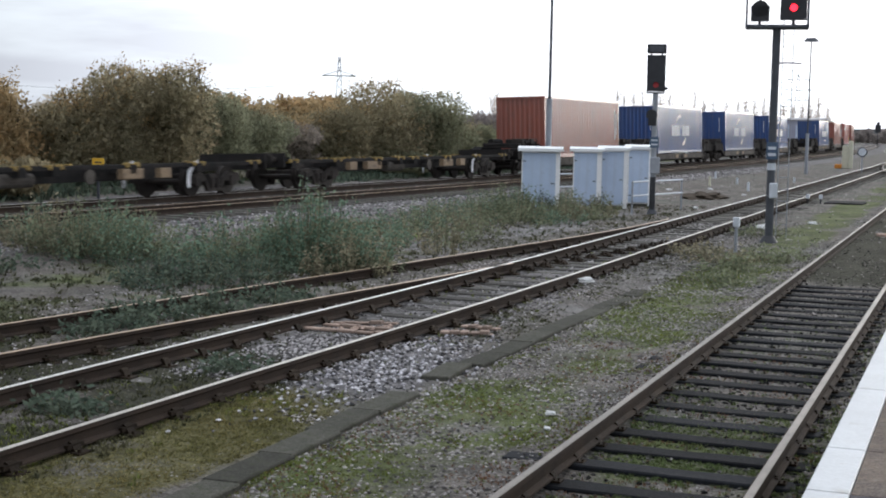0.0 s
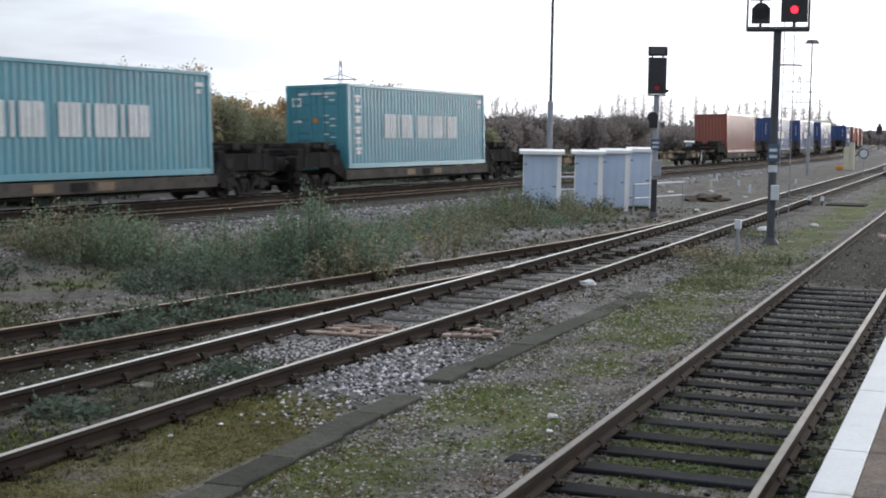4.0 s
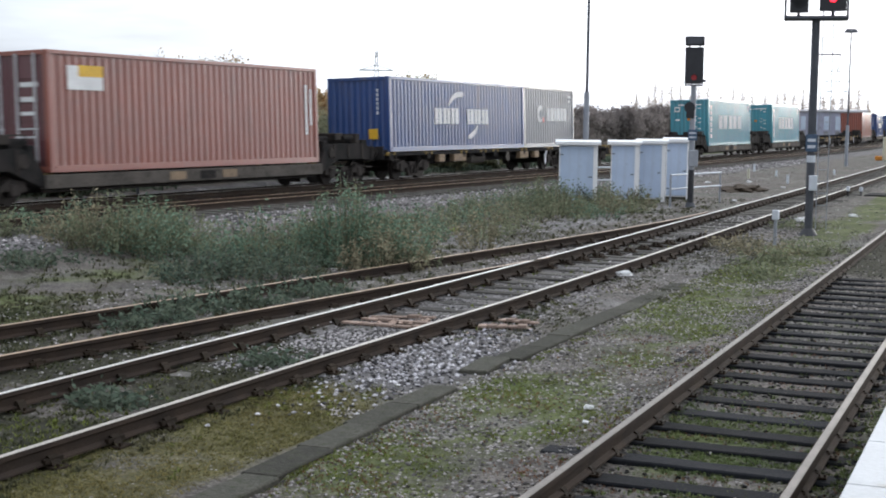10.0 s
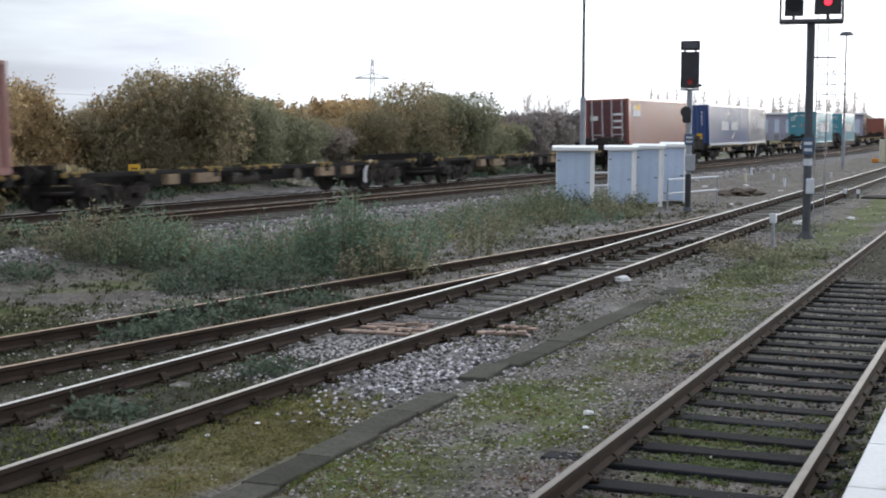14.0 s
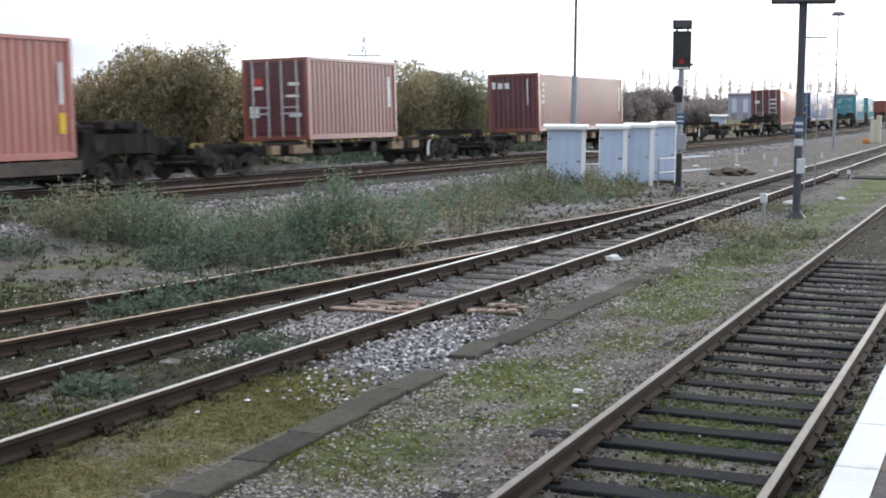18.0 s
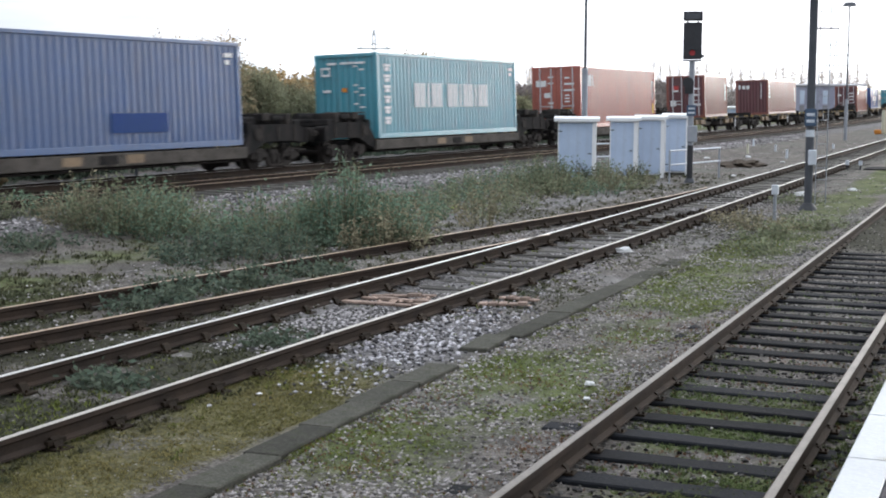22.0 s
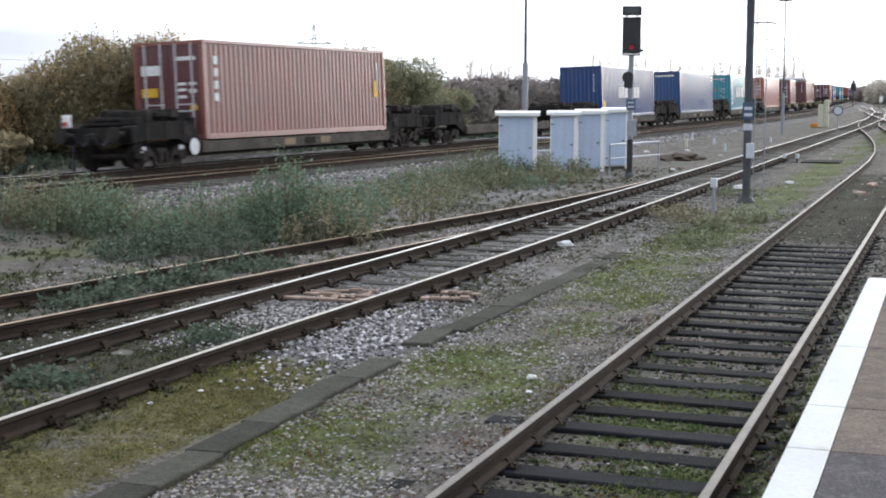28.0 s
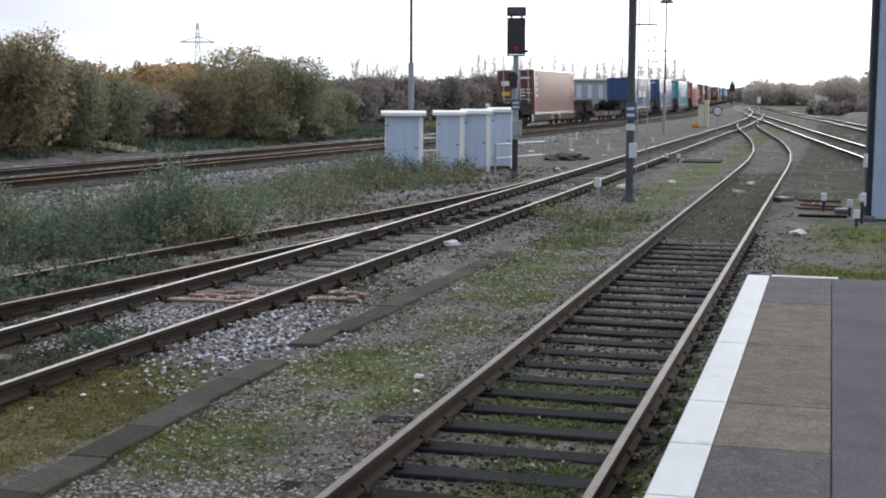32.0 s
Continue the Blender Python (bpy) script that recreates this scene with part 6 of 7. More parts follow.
# ---- containers ----
def corrugated(length, z0, z1, x, pitch, depth, axis="side"):
    """A wall of trapezoid ribs; depth points inwards from x."""
    n = max(4, int(round(length / pitch)))
    p = length / n
    pts = []
    for i in range(n):
        y = -length / 2 + i * p
        pts += [(y, 0), (y + 0.26 * p, 0), (y + 0.5 * p, depth), (y + 0.76 * p, depth)]
    pts.append((length / 2, 0))
    bm = bmesh.new()
    a = [bm.verts.new((x - d, y, z0) if axis == "side" else (y, x - d, z0)) for y, d in pts]
    b = [bm.verts.new((x - d, y, z1) if axis == "side" else (y, x - d, z1)) for y, d in pts]
    for i in range(len(pts) - 1):
        bm.faces.new((a[i], a[i + 1], b[i + 1], b[i]))
    return bm


def mirror_x(bm):
    for v in bm.verts:
        v.co.x = -v.co.x
    return bm


def marks(parent, rects, material, x, name="lettering"):
    """Plain painted shapes on the side wall: (y0, y1, z0, z1), seen from the right."""
    for y0, y1, z0, z1 in rects:
        part(name, box(x, x + 0.012, y0, y1, z0, z1), material, parent)


def rear_marks(parent, rects, material, y, name="marking"):
    for x0, x1, z0, z1 in rects:
        part(name, box(x0, x1, y - 0.012, y, z0, z1), material, parent)


def arc_mark(parent, cy, cz, r, a0, a1, wide, material, x):
    bm = bmesh.new()
    n = 8
    ring = []
    for i in range(n + 1):
        a = radians(a0 + (a1 - a0) * i / n)
        w = wide * (0.35 + 0.65 * math.sin(math.pi * (0.25 + 0.75 * i / n)))
        ring.append([bm.verts.new((xx, cy + (r + s * w / 2) * math.cos(a), cz + (r + s * w / 2) * math.sin(a))) for xx in (x, x + 0.012) for s in (-1, 1)])
    for p, q in zip(ring, ring[1:]):
        for i, j in ((0, 1), (1, 3), (3, 2), (2, 0)):
            bm.faces.new((p[i], p[j], q[j], q[i]))
    bm.faces.new(ring[0])
    bm.faces.new(ring[-1])
    bmesh.ops.recalc_face_normals(bm, faces=bm.faces[:])
    part("logo_arc", bm, material, parent)


def container(label, feet, height, paint, doors, style, end_paint=None):
    """A shipping container; its floor at z = 0, its rear end towards -y."""
    L, W, H = (12.19 if feet == 40 else 6.06), 2.438, height
    c = thing("shipping_container", label, "container", "containers on the freight train")
    x = W / 2
    m = PAINT[paint]
    # end_paint gives the ends a darker copy with their shade in the colour
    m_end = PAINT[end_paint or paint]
    pitch = 0.277
    for s in (-1, 1):
        bm = corrugated(L - 0.3, 0.14, H - 0.09, x - 0.03, pitch, 0.036)
        if s < 0:
            mirror_x(bm)
        part("side_wall", bm, m, c)
        part("bottom_rail", box(s * x - 0.05 if s > 0 else -x, x if s > 0 else -x + 0.05, -L / 2 + 0.16, L / 2 - 0.16, 0.0, 0.16, bevel=0.008), m, c)
        part("top_rail", box(x - 0.06 if s > 0 else -x, x if s > 0 else -x + 0.06, -L / 2 + 0.16, L / 2 - 0.16, H - 0.1, H - 0.005, bevel=0.008), m, c)
        for e in (-1, 1):
            xa, xb = (x - 0.16, x) if s > 0 else (-x, -x + 0.16)
            ya, yb = (L / 2 - 0.16, L / 2) if e > 0 else (-L / 2, -L / 2 + 0.16)
            part("corner_post", box(xa + 0.004, xb - 0.004, ya + 0.004, yb - 0.004, 0.1, H - 0.1, bevel=0.012), m, c)
            for za in (0.0, H - 0.118):
                part("corner_casting", box(xa, xb, ya, yb, za, za + 0.118, bevel=0.015), m, c)
    roof = corrugated(L - 0.3, -x + 0.05, x - 0.05, H - 0.02, pitch * 2, 0.02)
    for v in roof.verts:
        v.co = Vector((v.co.z, v.co.y, v.co.x))
    part("roof", roof, m, c)
    part("floor", box(-x + 0.05, x - 0.05, -L / 2 + 0.1, L / 2 - 0.1, 0.04, 0.14), WAGON_DARK, c)
    for e in (-1, 1):
        ya = L / 2 - 0.1 if e > 0 else -L / 2
        part("end_sill", box(-x + 0.16, x - 0.16, ya, ya + 0.1, 0.0, 0.15, bevel=0.006), m, c)
        part("end_header", box(-x + 0.16, x - 0.16, ya, ya + 0.1, H - 0.12, H - 0.005, bevel=0.006), m, c)
        if e < 0 and doors:
            continue
        bm = corrugated(W - 0.3, 0.14, H - 0.11, L / 2 - 0.04, 0.25, 0.04, "end")
        if e < 0:
            for v in bm.verts:
                v.co.y = -v.co.y
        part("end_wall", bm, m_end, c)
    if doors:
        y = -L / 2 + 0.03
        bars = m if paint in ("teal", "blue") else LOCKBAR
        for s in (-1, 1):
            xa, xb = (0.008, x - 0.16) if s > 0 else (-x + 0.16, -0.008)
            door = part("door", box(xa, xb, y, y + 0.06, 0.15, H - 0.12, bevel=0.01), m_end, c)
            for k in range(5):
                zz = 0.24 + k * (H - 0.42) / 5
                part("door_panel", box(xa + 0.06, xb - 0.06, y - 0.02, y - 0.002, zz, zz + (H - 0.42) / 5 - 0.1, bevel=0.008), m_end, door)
            for f in (0.25, 0.78):
                xx = xa + (xb - xa) * f
                bar = part("locking_bar", rod((xx, y - 0.05, 0.1), (xx, y - 0.05, H - 0.08), 0.032, 8), bars, door)
            part("door_handle", box(xa + 0.2, xb - 0.25, y - 0.075, y - 0.055, 0.82, 0.87), bars, door)
            part("door_handle", box(xa + 0.3, xb - 0.15, y - 0.075, y - 0.055, 1.02, 1.06), bars, door)
            for zz in (0.32, H * 0.42, H * 0.66, H - 0.36):
                part("hinge", box(xb - 0.09 if s > 0 else xa - 0.01, xb + 0.01 if s > 0 else xa + 0.09, y - 0.03, y - 0.004, zz, zz + 0.09), m_end, door)
    STYLES[style](c, L, H, x - 0.029)
    return c


def letters(y0, y1, z0, z1, count, gaps=()):
    """Blocks of letter size in a row; gaps are left free."""
    step = (y1 - y0) / count
    return [(y0 + i * step + step * 0.07, y0 + (i + 1) * step - step * 0.07, z0, z1) for i in range(count) if i not in gaps]


def small_code(c, L, H, x, seed=0):
    marks(c, [(L / 2 - 0.75, L / 2 - 0.35, H - 0.42, H - 0.3), (L / 2 - 0.7, L / 2 - 0.5, H - 0.62, H - 0.5)], WHITE_MARK, x, "code_mark")


def letter_row(c, y0, y1, z0, z1, pattern, material, x):
    """A row of plain painted bars: two strokes for a wide sign, one for a narrow one; blanks stay free."""
    step = (y1 - y0) / len(pattern)
    for i, k in enumerate(pattern):
        a = y0 + i * step
        if k == "i":
            marks(c, [(a + 0.36 * step, a + 0.62 * step, z0, z1)], material, x)
        elif k == "m":
            marks(c, [(a + 0.06 * step, a + 0.43 * step, z0, z1), (a + 0.53 * step, a + 0.90 * step, z0, z1)], material, x)


def style_line_white(c, L, H, x):
    letter_row(c, -L * 0.27, L * 0.26, H * 0.36, H * 0.655, "mmimm mmimmimm", WHITE_MARK, x)
    for k in range(6):
        z = H * 0.83 - k * 0.36
        y = -L / 2 + 0.5
        marks(c, [(y + 0.04, y + 0.46, z + 0.02, z + 0.11), (y + 0.1, y + 0.4, z - 0.13, z + 0.0)], WHITE_MARK, x, "vertical_mark")
    small_code(c, L, H, x)
    rear_marks(c, [(-0.2, 0.75, H - 0.36, H - 0.29), (-0.7, -0.35, H - 0.37, H - 0.29)], WHITE_MARK, -L / 2 + 0.0)
    rear_marks(c, [(-0.15, 0.05, H * 0.55, H * 0.6)], ORANGE, -L / 2)
    rear_marks(c, [(-0.95, -0.6, H * 0.74, H * 0.765), (-0.95, -0.6, H * 0.82, H * 0.845), (-0.95, -0.9, H * 0.765, H * 0.82), (-0.65, -0.6, H * 0.765, H * 0.82), (-0.9, -0.6, H * 0.55, H * 0.58)] + [(0.3 + 0.22 * (k % 2), 0.46 + 0.26 * (k % 2), H * z, H * (z + 0.018)) for k, z in enumerate((0.84, 0.80, 0.62, 0.58, 0.54, 0.50, 0.40, 0.36))], WHITE_MARK, -L / 2 + 0.005, "code_mark")


def style_blue_arcs(c, L, H, x):
    letter_row(c, -L * 0.205, L * 0.20, H * 0.375, H * 0.60, "mmm mmm", WHITE_MARK, x)
    arc_mark(c, -0.25, H * 0.79 - 1.45, 1.5, 80, 135, 0.2, WHITE_MARK, x)
    arc_mark(c, 0.3, H * 0.2 + 1.45, 1.5, -82, -45, 0.2, WHITE_MARK, x)
    for k in range(6):
        z = H * (0.5 + 0.06 * k)
        rear_marks(c, [(0.73, 0.79, z, z + 0.1)], WHITE_MARK, -L / 2, "code_mark")
    rear_marks(c, [(0.4, 0.75, 0.45, 0.8)], YELLOW_MARK, -L / 2)


def style_blue_stickers(c, L, H, x):
    style_blue_arcs(c, L, H, x)
    marks(c, [(-L / 2 + 0.35, -L / 2 + 0.75, 0.5, 0.95)], YELLOW_MARK, x, "sticker")
    marks(c, [(L * 0.02, L * 0.2, 0.45, 0.95)], PATCH_BLUE, x, "patch")


def style_plain_blue(c, L, H, x):
    marks(c, [(L * 0.03, L * 0.22, 0.45, 0.95)], PATCH_BLUE, x, "patch")
    small_code(c, L, H, x)
    rear_marks(c, [(-0.5, 0.8, H - 0.36, H - 0.26)], WHITE_MARK, -L / 2)


def style_grey_letters(c, L, H, x):
    letter_row(c, -0.35, 2.1, H * 0.44, H * 0.66, "mmm", WHITE_MARK, x)
    arc_mark(c, -1.1, H * 0.55, 0.3, 60, 330, 0.2, WHITE_MARK, x)
    marks(c, [(-0.85, -0.68, H * 0.42, H * 0.5)], RED_MARK, x, "logo_spot")
    small_code(c, L, H, x)


def style_red_plain(c, L, H, x):
    marks(c, [(L / 2 - 0.72, L / 2 - 0.6, H * 0.3, H * 0.82)], WHITE_MARK, x, "vertical_code")
    marks(c, [(L / 2 - 0.45, L / 2 - 0.35, H * 0.4, H * 0.78)], WHITE_MARK, x, "vertical_code")


def style_red_patch(c, L, H, x):
    style_red_plain(c, L, H, x)
    marks(c, [(-L / 2 + 0.7, -L / 2 + 2.0, H * 0.68, H * 0.88)], WHITE_MARK, x, "logo_panel")
    marks(c, [(-L / 2 + 1.1, -L / 2 + 2.0, H * 0.79, H * 0.885)], YELLOW_MARK, x + 0.004, "logo_panel")
    rear_marks(c, [(-0.9, -0.5, H * 0.62, H * 0.7), (0.35, 0.9, H * 0.7, H * 0.74), (0.35, 0.85, H * 0.58, H * 0.62), (0.35, 0.8, H * 0.47, H * 0.5)], WHITE_MARK, -L / 2 + 0.01)


def style_short_word(c, L, H, x):
    rear_marks(c, [(-1.0, -0.84, H * 0.74, H * 0.86), (-0.72, -0.5, H * 0.74, H * 0.84), (-0.4, -0.18, H * 0.74, H * 0.84), (0.66, 0.71, H * 0.45, H * 0.9)], WHITE_MARK, -L / 2 + 0.0)
    for k in range(4):
        z = H * 0.83 - k * 0.26
        marks(c, [(-L / 2 + 0.5, -L / 2 + 0.7, z - 0.15, z)], WHITE_MARK, x, "vertical_word")
    marks(c, [(L / 2 - 0.6, L / 2 - 0.48, H * 0.35, H * 0.8)], WHITE_MARK, x, "vertical_code")


def style_last(c, L, H, x):
    rear_marks(c, [(-0.95, -0.3, H * 0.66, H * 0.76), (0.25, 0.95, H * 0.80, H * 0.84), (0.3, 0.6, H * 0.55, H * 0.58), (0.7, 0.95, H * 0.55, H * 0.58), (0.3, 0.6, H * 0.49, H * 0.52), (0.7, 0.95, H * 0.47, H * 0.51), (0.3, 0.6, H * 0.42, H * 0.45)], WHITE_MARK, -L / 2 + 0.01)
    rear_marks(c, [(-0.95, -0.4, H * 0.44, H * 0.53), (0.72, 0.95, H * 0.30, H * 0.35)], YELLOW_MARK, -L / 2 + 0.01)
    for k in range(4):
        z = H * 0.84 - k * 0.36
        marks(c, [(-L / 2 + 0.58, -L / 2 + 0.8, z - 0.24, z)], WHITE_MARK, x, "vertical_word")
    marks(c, [(L / 2 - 0.7, L / 2 - 0.58, H * 0.5, H * 0.85)], WHITE_MARK, x, "vertical_code")
    marks(c, [(L / 2 - 0.95, L / 2 - 0.62, H * 0.42, H * 0.62)], YELLOW_MARK, x, "sticker")


def style_orange(c, L, H, x):
    letter_row(c, -L / 2 + 0.85, -L / 2 + 1.95, H * 0.68, H * 0.86, "mmi", WHITE_MARK, x)
    marks(c, [(L / 2 - 0.55, L / 2 - 0.3, 0.6, 1.1)], YELLOW_MARK, x, "sticker")
    marks(c, [(L / 2 - 0.5, L / 2 - 0.38, H * 0.45, H * 0.8)], WHITE_MARK, x, "vertical_code")
    rear_marks(c, [(-1.0, -0.5, H * 0.68, H * 0.78), (-0.6, -0.3, H * 0.5, H * 0.58), (0.4, 0.9, H * 0.7, H * 0.73), (0.4, 0.9, H * 0.6, H * 0.63)], WHITE_MARK, -L / 2 + 0.01)
    rear_marks(c, [(0.4, 0.75, H * 0.2, H * 0.32)], YELLOW_MARK, -L / 2 + 0.01)
    rear_marks(c, [(0.42, 0.66, H * z, H * (z + 0.025)) for z in (0.80, 0.52, 0.47, 0.42)] + [(-0.4, -0.15, H * z, H * (z + 0.025)) for z in (0.82, 0.72, 0.4)], WHITE_MARK, -L / 2 + 0.01)


def style_short_doors(c, L, H, x):
    marks(c, [(L / 2 - 0.6, L / 2 - 0.48, H * 0.4, H * 0.8)], WHITE_MARK, x, "vertical_code")
    rear_marks(c, [(-0.85, -0.45, H * 0.62, H * 0.66), (-0.95, -0.6, H * 0.28, H * 0.42), (0.5, 0.9, H * 0.66, H * 0.7), (0.5, 0.95, H * 0.28, H * 0.33), (0.4, 0.9, H * 0.52, H * 0.55)], WHITE_MARK, -L / 2 + 0.01)
    rear_marks(c, [(-0.85, -0.45, H * 0.67, H * 0.76)], RED_MARK, -L / 2 + 0.01)


STYLES = {"line_white": style_line_white, "blue_arcs": style_blue_arcs, "blue_stickers": style_blue_stickers, "plain_blue": style_plain_blue, "grey_letters": style_grey_letters, "red_plain": style_red_plain, "red_patch": style_red_patch, "short_word": style_short_word, "last": style_last, "orange": style_orange, "short_doors": style_short_doors}


# ---- wagons: rail top at z = 0, rear towards -y ----
def wheelset(parent, y, r, painted=False):
    w = bmesh.new()
    rod((-0.9, 0, 0), (0.9, 0, 0), 0.08, 8, w)
    for s in (-1, 1):
        rod((s * 0.70, 0, 0), (s * 0.835, 0, 0), r, 28, w)
        rod((s * 0.69, 0, 0), (s * 0.72, 0, 0), r + 0.028, 28, w)
        rod((s * 0.83, 0, 0), (s * 0.88, 0, 0), 0.16, 12, w)
    ob = part("wheelset", w, WHEEL_RUST, parent)
    ob.location = (0, y, r)
    return ob


def bogie(parent, yc, r, wb=1.8, white=False):
    b = thing_part("bogie", parent, (0, yc, 0))
    frame_bm = bmesh.new()
    for s in (-1, 1):
        prism([(-wb / 2 - 0.42, r - 0.03), (-wb / 2 - 0.36, r + 0.2), (-wb / 2 + 0.2, r + 0.26), (-0.45, r + 0.1), (-0.3, r - 0.22), (0.3, r - 0.22), (0.45, r + 0.1), (wb / 2 - 0.2, r + 0.26), (wb / 2 + 0.36, r + 0.2), (wb / 2 + 0.42, r - 0.03), (wb / 2 + 0.2, r - 0.06), (0.5, r + 0.0), (0.35, r - 0.3), (-0.35, r - 0.3), (-0.5, r + 0.0), (-wb / 2 - 0.2, r - 0.06)], s * 0.92, s * 1.04, frame_bm)
    box(-1.0, 1.0, -0.24, 0.24, r - 0.12, r + 0.2, frame_bm, 0.02)
    part("side_frame", frame_bm, BOGIE, b)
    for s in (-1, 1):
        for k in (-1, 1):
            part("axlebox", box(s * 0.98 - 0.11, s * 0.98 + 0.11, k * wb / 2 - 0.15, k * wb / 2 + 0.15, r - 0.15, r + 0.16, bevel=0.03), BOGIE, b)
        sp = bmesh.new()
        for k in (-0.14, 0.14):
            rod((s * 0.99, k, r - 0.25), (s * 0.99, k, r + 0.08), 0.085, 8, sp)
        part("spring", sp, WHEEL_RUST, b)
        if white:
            pts = [(-wb / 2 - 0.04 + q * math.cos(radians(a)), r + 0.02 + q * math.sin(radians(a))) for q, turn in ((0.58, range(92, 201, 18)), (0.44, range(200, 91, -18))) for a in turn]
            part("wheel_guard", prism(pts, s * 1.10, s * 1.13), WHEEL_WHITE, b, "white painted wheel guard")
    for k in (-1, 1):
        WHEELS.append(wheelset(b, k * wb / 2, r))
    return b


def thing_part(name, parent, loc):
    ob = new(name)
    ob.empty_display_size = 0.1
    ob.parent = parent
    ob.location = loc
    return ob


WHEELS = []


def buffers(w, y, e, z=1.0):
    part("buffer_beam", box(-1.2, 1.2, y - 0.1 if e > 0 else y, y if e > 0 else y + 0.1, z - 0.25, z + 0.2, bevel=0.01), WAGON_DARK, w)
    for s in (-0.87, 0.87):
        bf = rod((s, y, z), (s, y + e * 0.42, z), 0.085, 10)
        rod((s, y + e * 0.42, z), (s, y + e * 0.47, z), 0.22, 14, bf)
        part("buffer", bf, BOGIE, w)
    part("coupling", box(-0.06, 0.06, min(y, y + e * 0.5), max(y, y + e * 0.5), z - 0.12, z + 0.02, bevel=0.01), BOGIE, w)


def low_wagon(label, tail=False):
    """A low deck wagon: the container sits between raised ends."""
    w = thing("low_deck_wagon", label, "wagon", "wagons of the freight train")
    half = 9.65
    r = 0.36
    for s in (-1, 1):
        sill = box(1.02 if s > 0 else -1.22, 1.22 if s > 0 else -1.02, -6.3, 6.3, 0.36, 0.69, bevel=0.012)
        part("side_sill", sill, WAGON_SILL, w)
        for y in (-1.2, 1.2, 0.15):
            part("sill_plate", box(1.222 if s > 0 else -1.236, 1.236 if s > 0 else -1.222, y - 0.35, y + 0.35, 0.42, 0.64), WAGON_TAN if abs(y) > 1 else WAGON_DARK, w)
    part("deck", box(-1.02, 1.02, -6.25, 6.25, 0.5, 0.66, bevel=0.01), WAGON_DARK, w)
    part("centre_beam", box(-0.25, 0.25, -6.2, 6.2, 0.25, 0.5), WAGON_DARK, w)
    part("brake_pipe", rod((1.0, -6.2, 0.3), (1.0, 6.2, 0.3), 0.035, 6), BOGIE, w)
    for e in (-1, 1):
        hump = bmesh.new()
        o = [(6.28, 0.38), (6.28, 0.72), (6.5, 1.05), (6.9, 1.3), (half - 0.5, 1.3), (half, 1.12), (half, 0.72), (8.9, 0.8), (7.4, 0.8), (6.9, 0.6)]
        o = [(e * a, b) for a, b in o]
        for s in (-1, 1):
            prism(o, s * 0.72, s * 1.15, hump)
        part("raised_end", hump, WAGON_DARK, w)
        part("end_deck", box(-1.1, 1.1, min(e * 6.95, e * (half - 0.5)), max(e * 6.95, e * (half - 0.5)), 1.22, 1.306, bevel=0.01), WAGON_DARK, w)
        part("end_gear", box(-0.9, 0.9, min(e * 7.3, e * 8.7), max(e * 7.3, e * 8.7), 1.3, 1.46, bevel=0.05), WAGON_DARK, w)
        part("end_gear", box(0.2, 0.95, min(e * 6.5, e * 7.2), max(e * 6.5, e * 7.2), 1.15, 1.55, bevel=0.06), WAGON_DARK, w)
        for k, (yy, zz, hh, wd) in enumerate(((6.62, 1.05, 0.34, 0.12), (7.5, 1.4, 0.24, 0.2), (8.15, 1.42, 0.14, 0.3), (8.75, 1.3, 0.32, 0.14), (9.2, 1.22, 0.2, 0.18))):
            part("valve_box", box(0.55 - 0.25 * (k % 2), 1.12, e * yy - wd, e * yy + wd, zz, zz + hh, bevel=0.025), BOGIE if k % 2 else WAGON_DARK, w)
        for s in (-1, 1):
            part("air_reservoir", rod((s * 0.55, e * 7.35, 1.5), (s * 0.55, e * 8.55, 1.5), 0.15, 12), WAGON_DARK, w)
            part("handbrake_wheel", rod((s * 1.16, e * 6.95, 1.02), (s * 1.185, e * 6.95, 1.02), 0.17, 14), BOGIE, w)
            part("foot_step", box(s * 1.08 - 0.1, s * 1.08 + 0.1, e * 9.35 - 0.2, e * 9.35 + 0.2, 0.5, 0.54), BOGIE, w)
            part("step_hanger", rod((s * 1.12, e * 9.2, 0.52), (s * 1.12, e * 9.2, 1.15), 0.02, 6), BOGIE, w)
            for yy in (7.15, 8.05, 8.95):
                part("rib", box(s * 1.16 - 0.015, s * 1.16 + 0.015, e * yy - 0.04, e * yy + 0.04, 0.82, 1.28), BOGIE, w)
        for px in (-0.35, 0.3):
            hose = bmesh.new()
            pts = [Vector((px + 0.06 * math.sin(q), e * (half - 0.1 + 0.14 * q), 1.02 - 0.34 * math.sin(q / 4.4 * math.pi))) for q in (0, 1.1, 2.2, 3.3, 4.4)]
            for a, b in zip(pts, pts[1:]):
                rod(a, b, 0.03, 6, hose)
            part("brake_hose", hose, BLACK, w)
        hr = rod((1.05, e * 6.7, 1.2), (1.05, e * 6.75, 1.62), 0.018, 6)
        rod((1.05, e * 6.75, 1.62), (1.05, e * 7.9, 1.62), 0.02, 6, hr)
        rod((1.05, e * 7.9, 1.62), (1.05, e * 7.95, 1.2), 0.02, 6, hr)
        part("hand_rail", hr, BOGIE, w)
        bogie(w, e * 8.05, r, 1.8)
        buffers(w, e * half, e, 0.98)
        for s in (-1.0, 1.0):
            part("twistlock", box(s - 0.09, s + 0.09, e * 6.0 - 0.09, e * 6.0 + 0.09, 0.66, 0.72), SPIGOT, w)
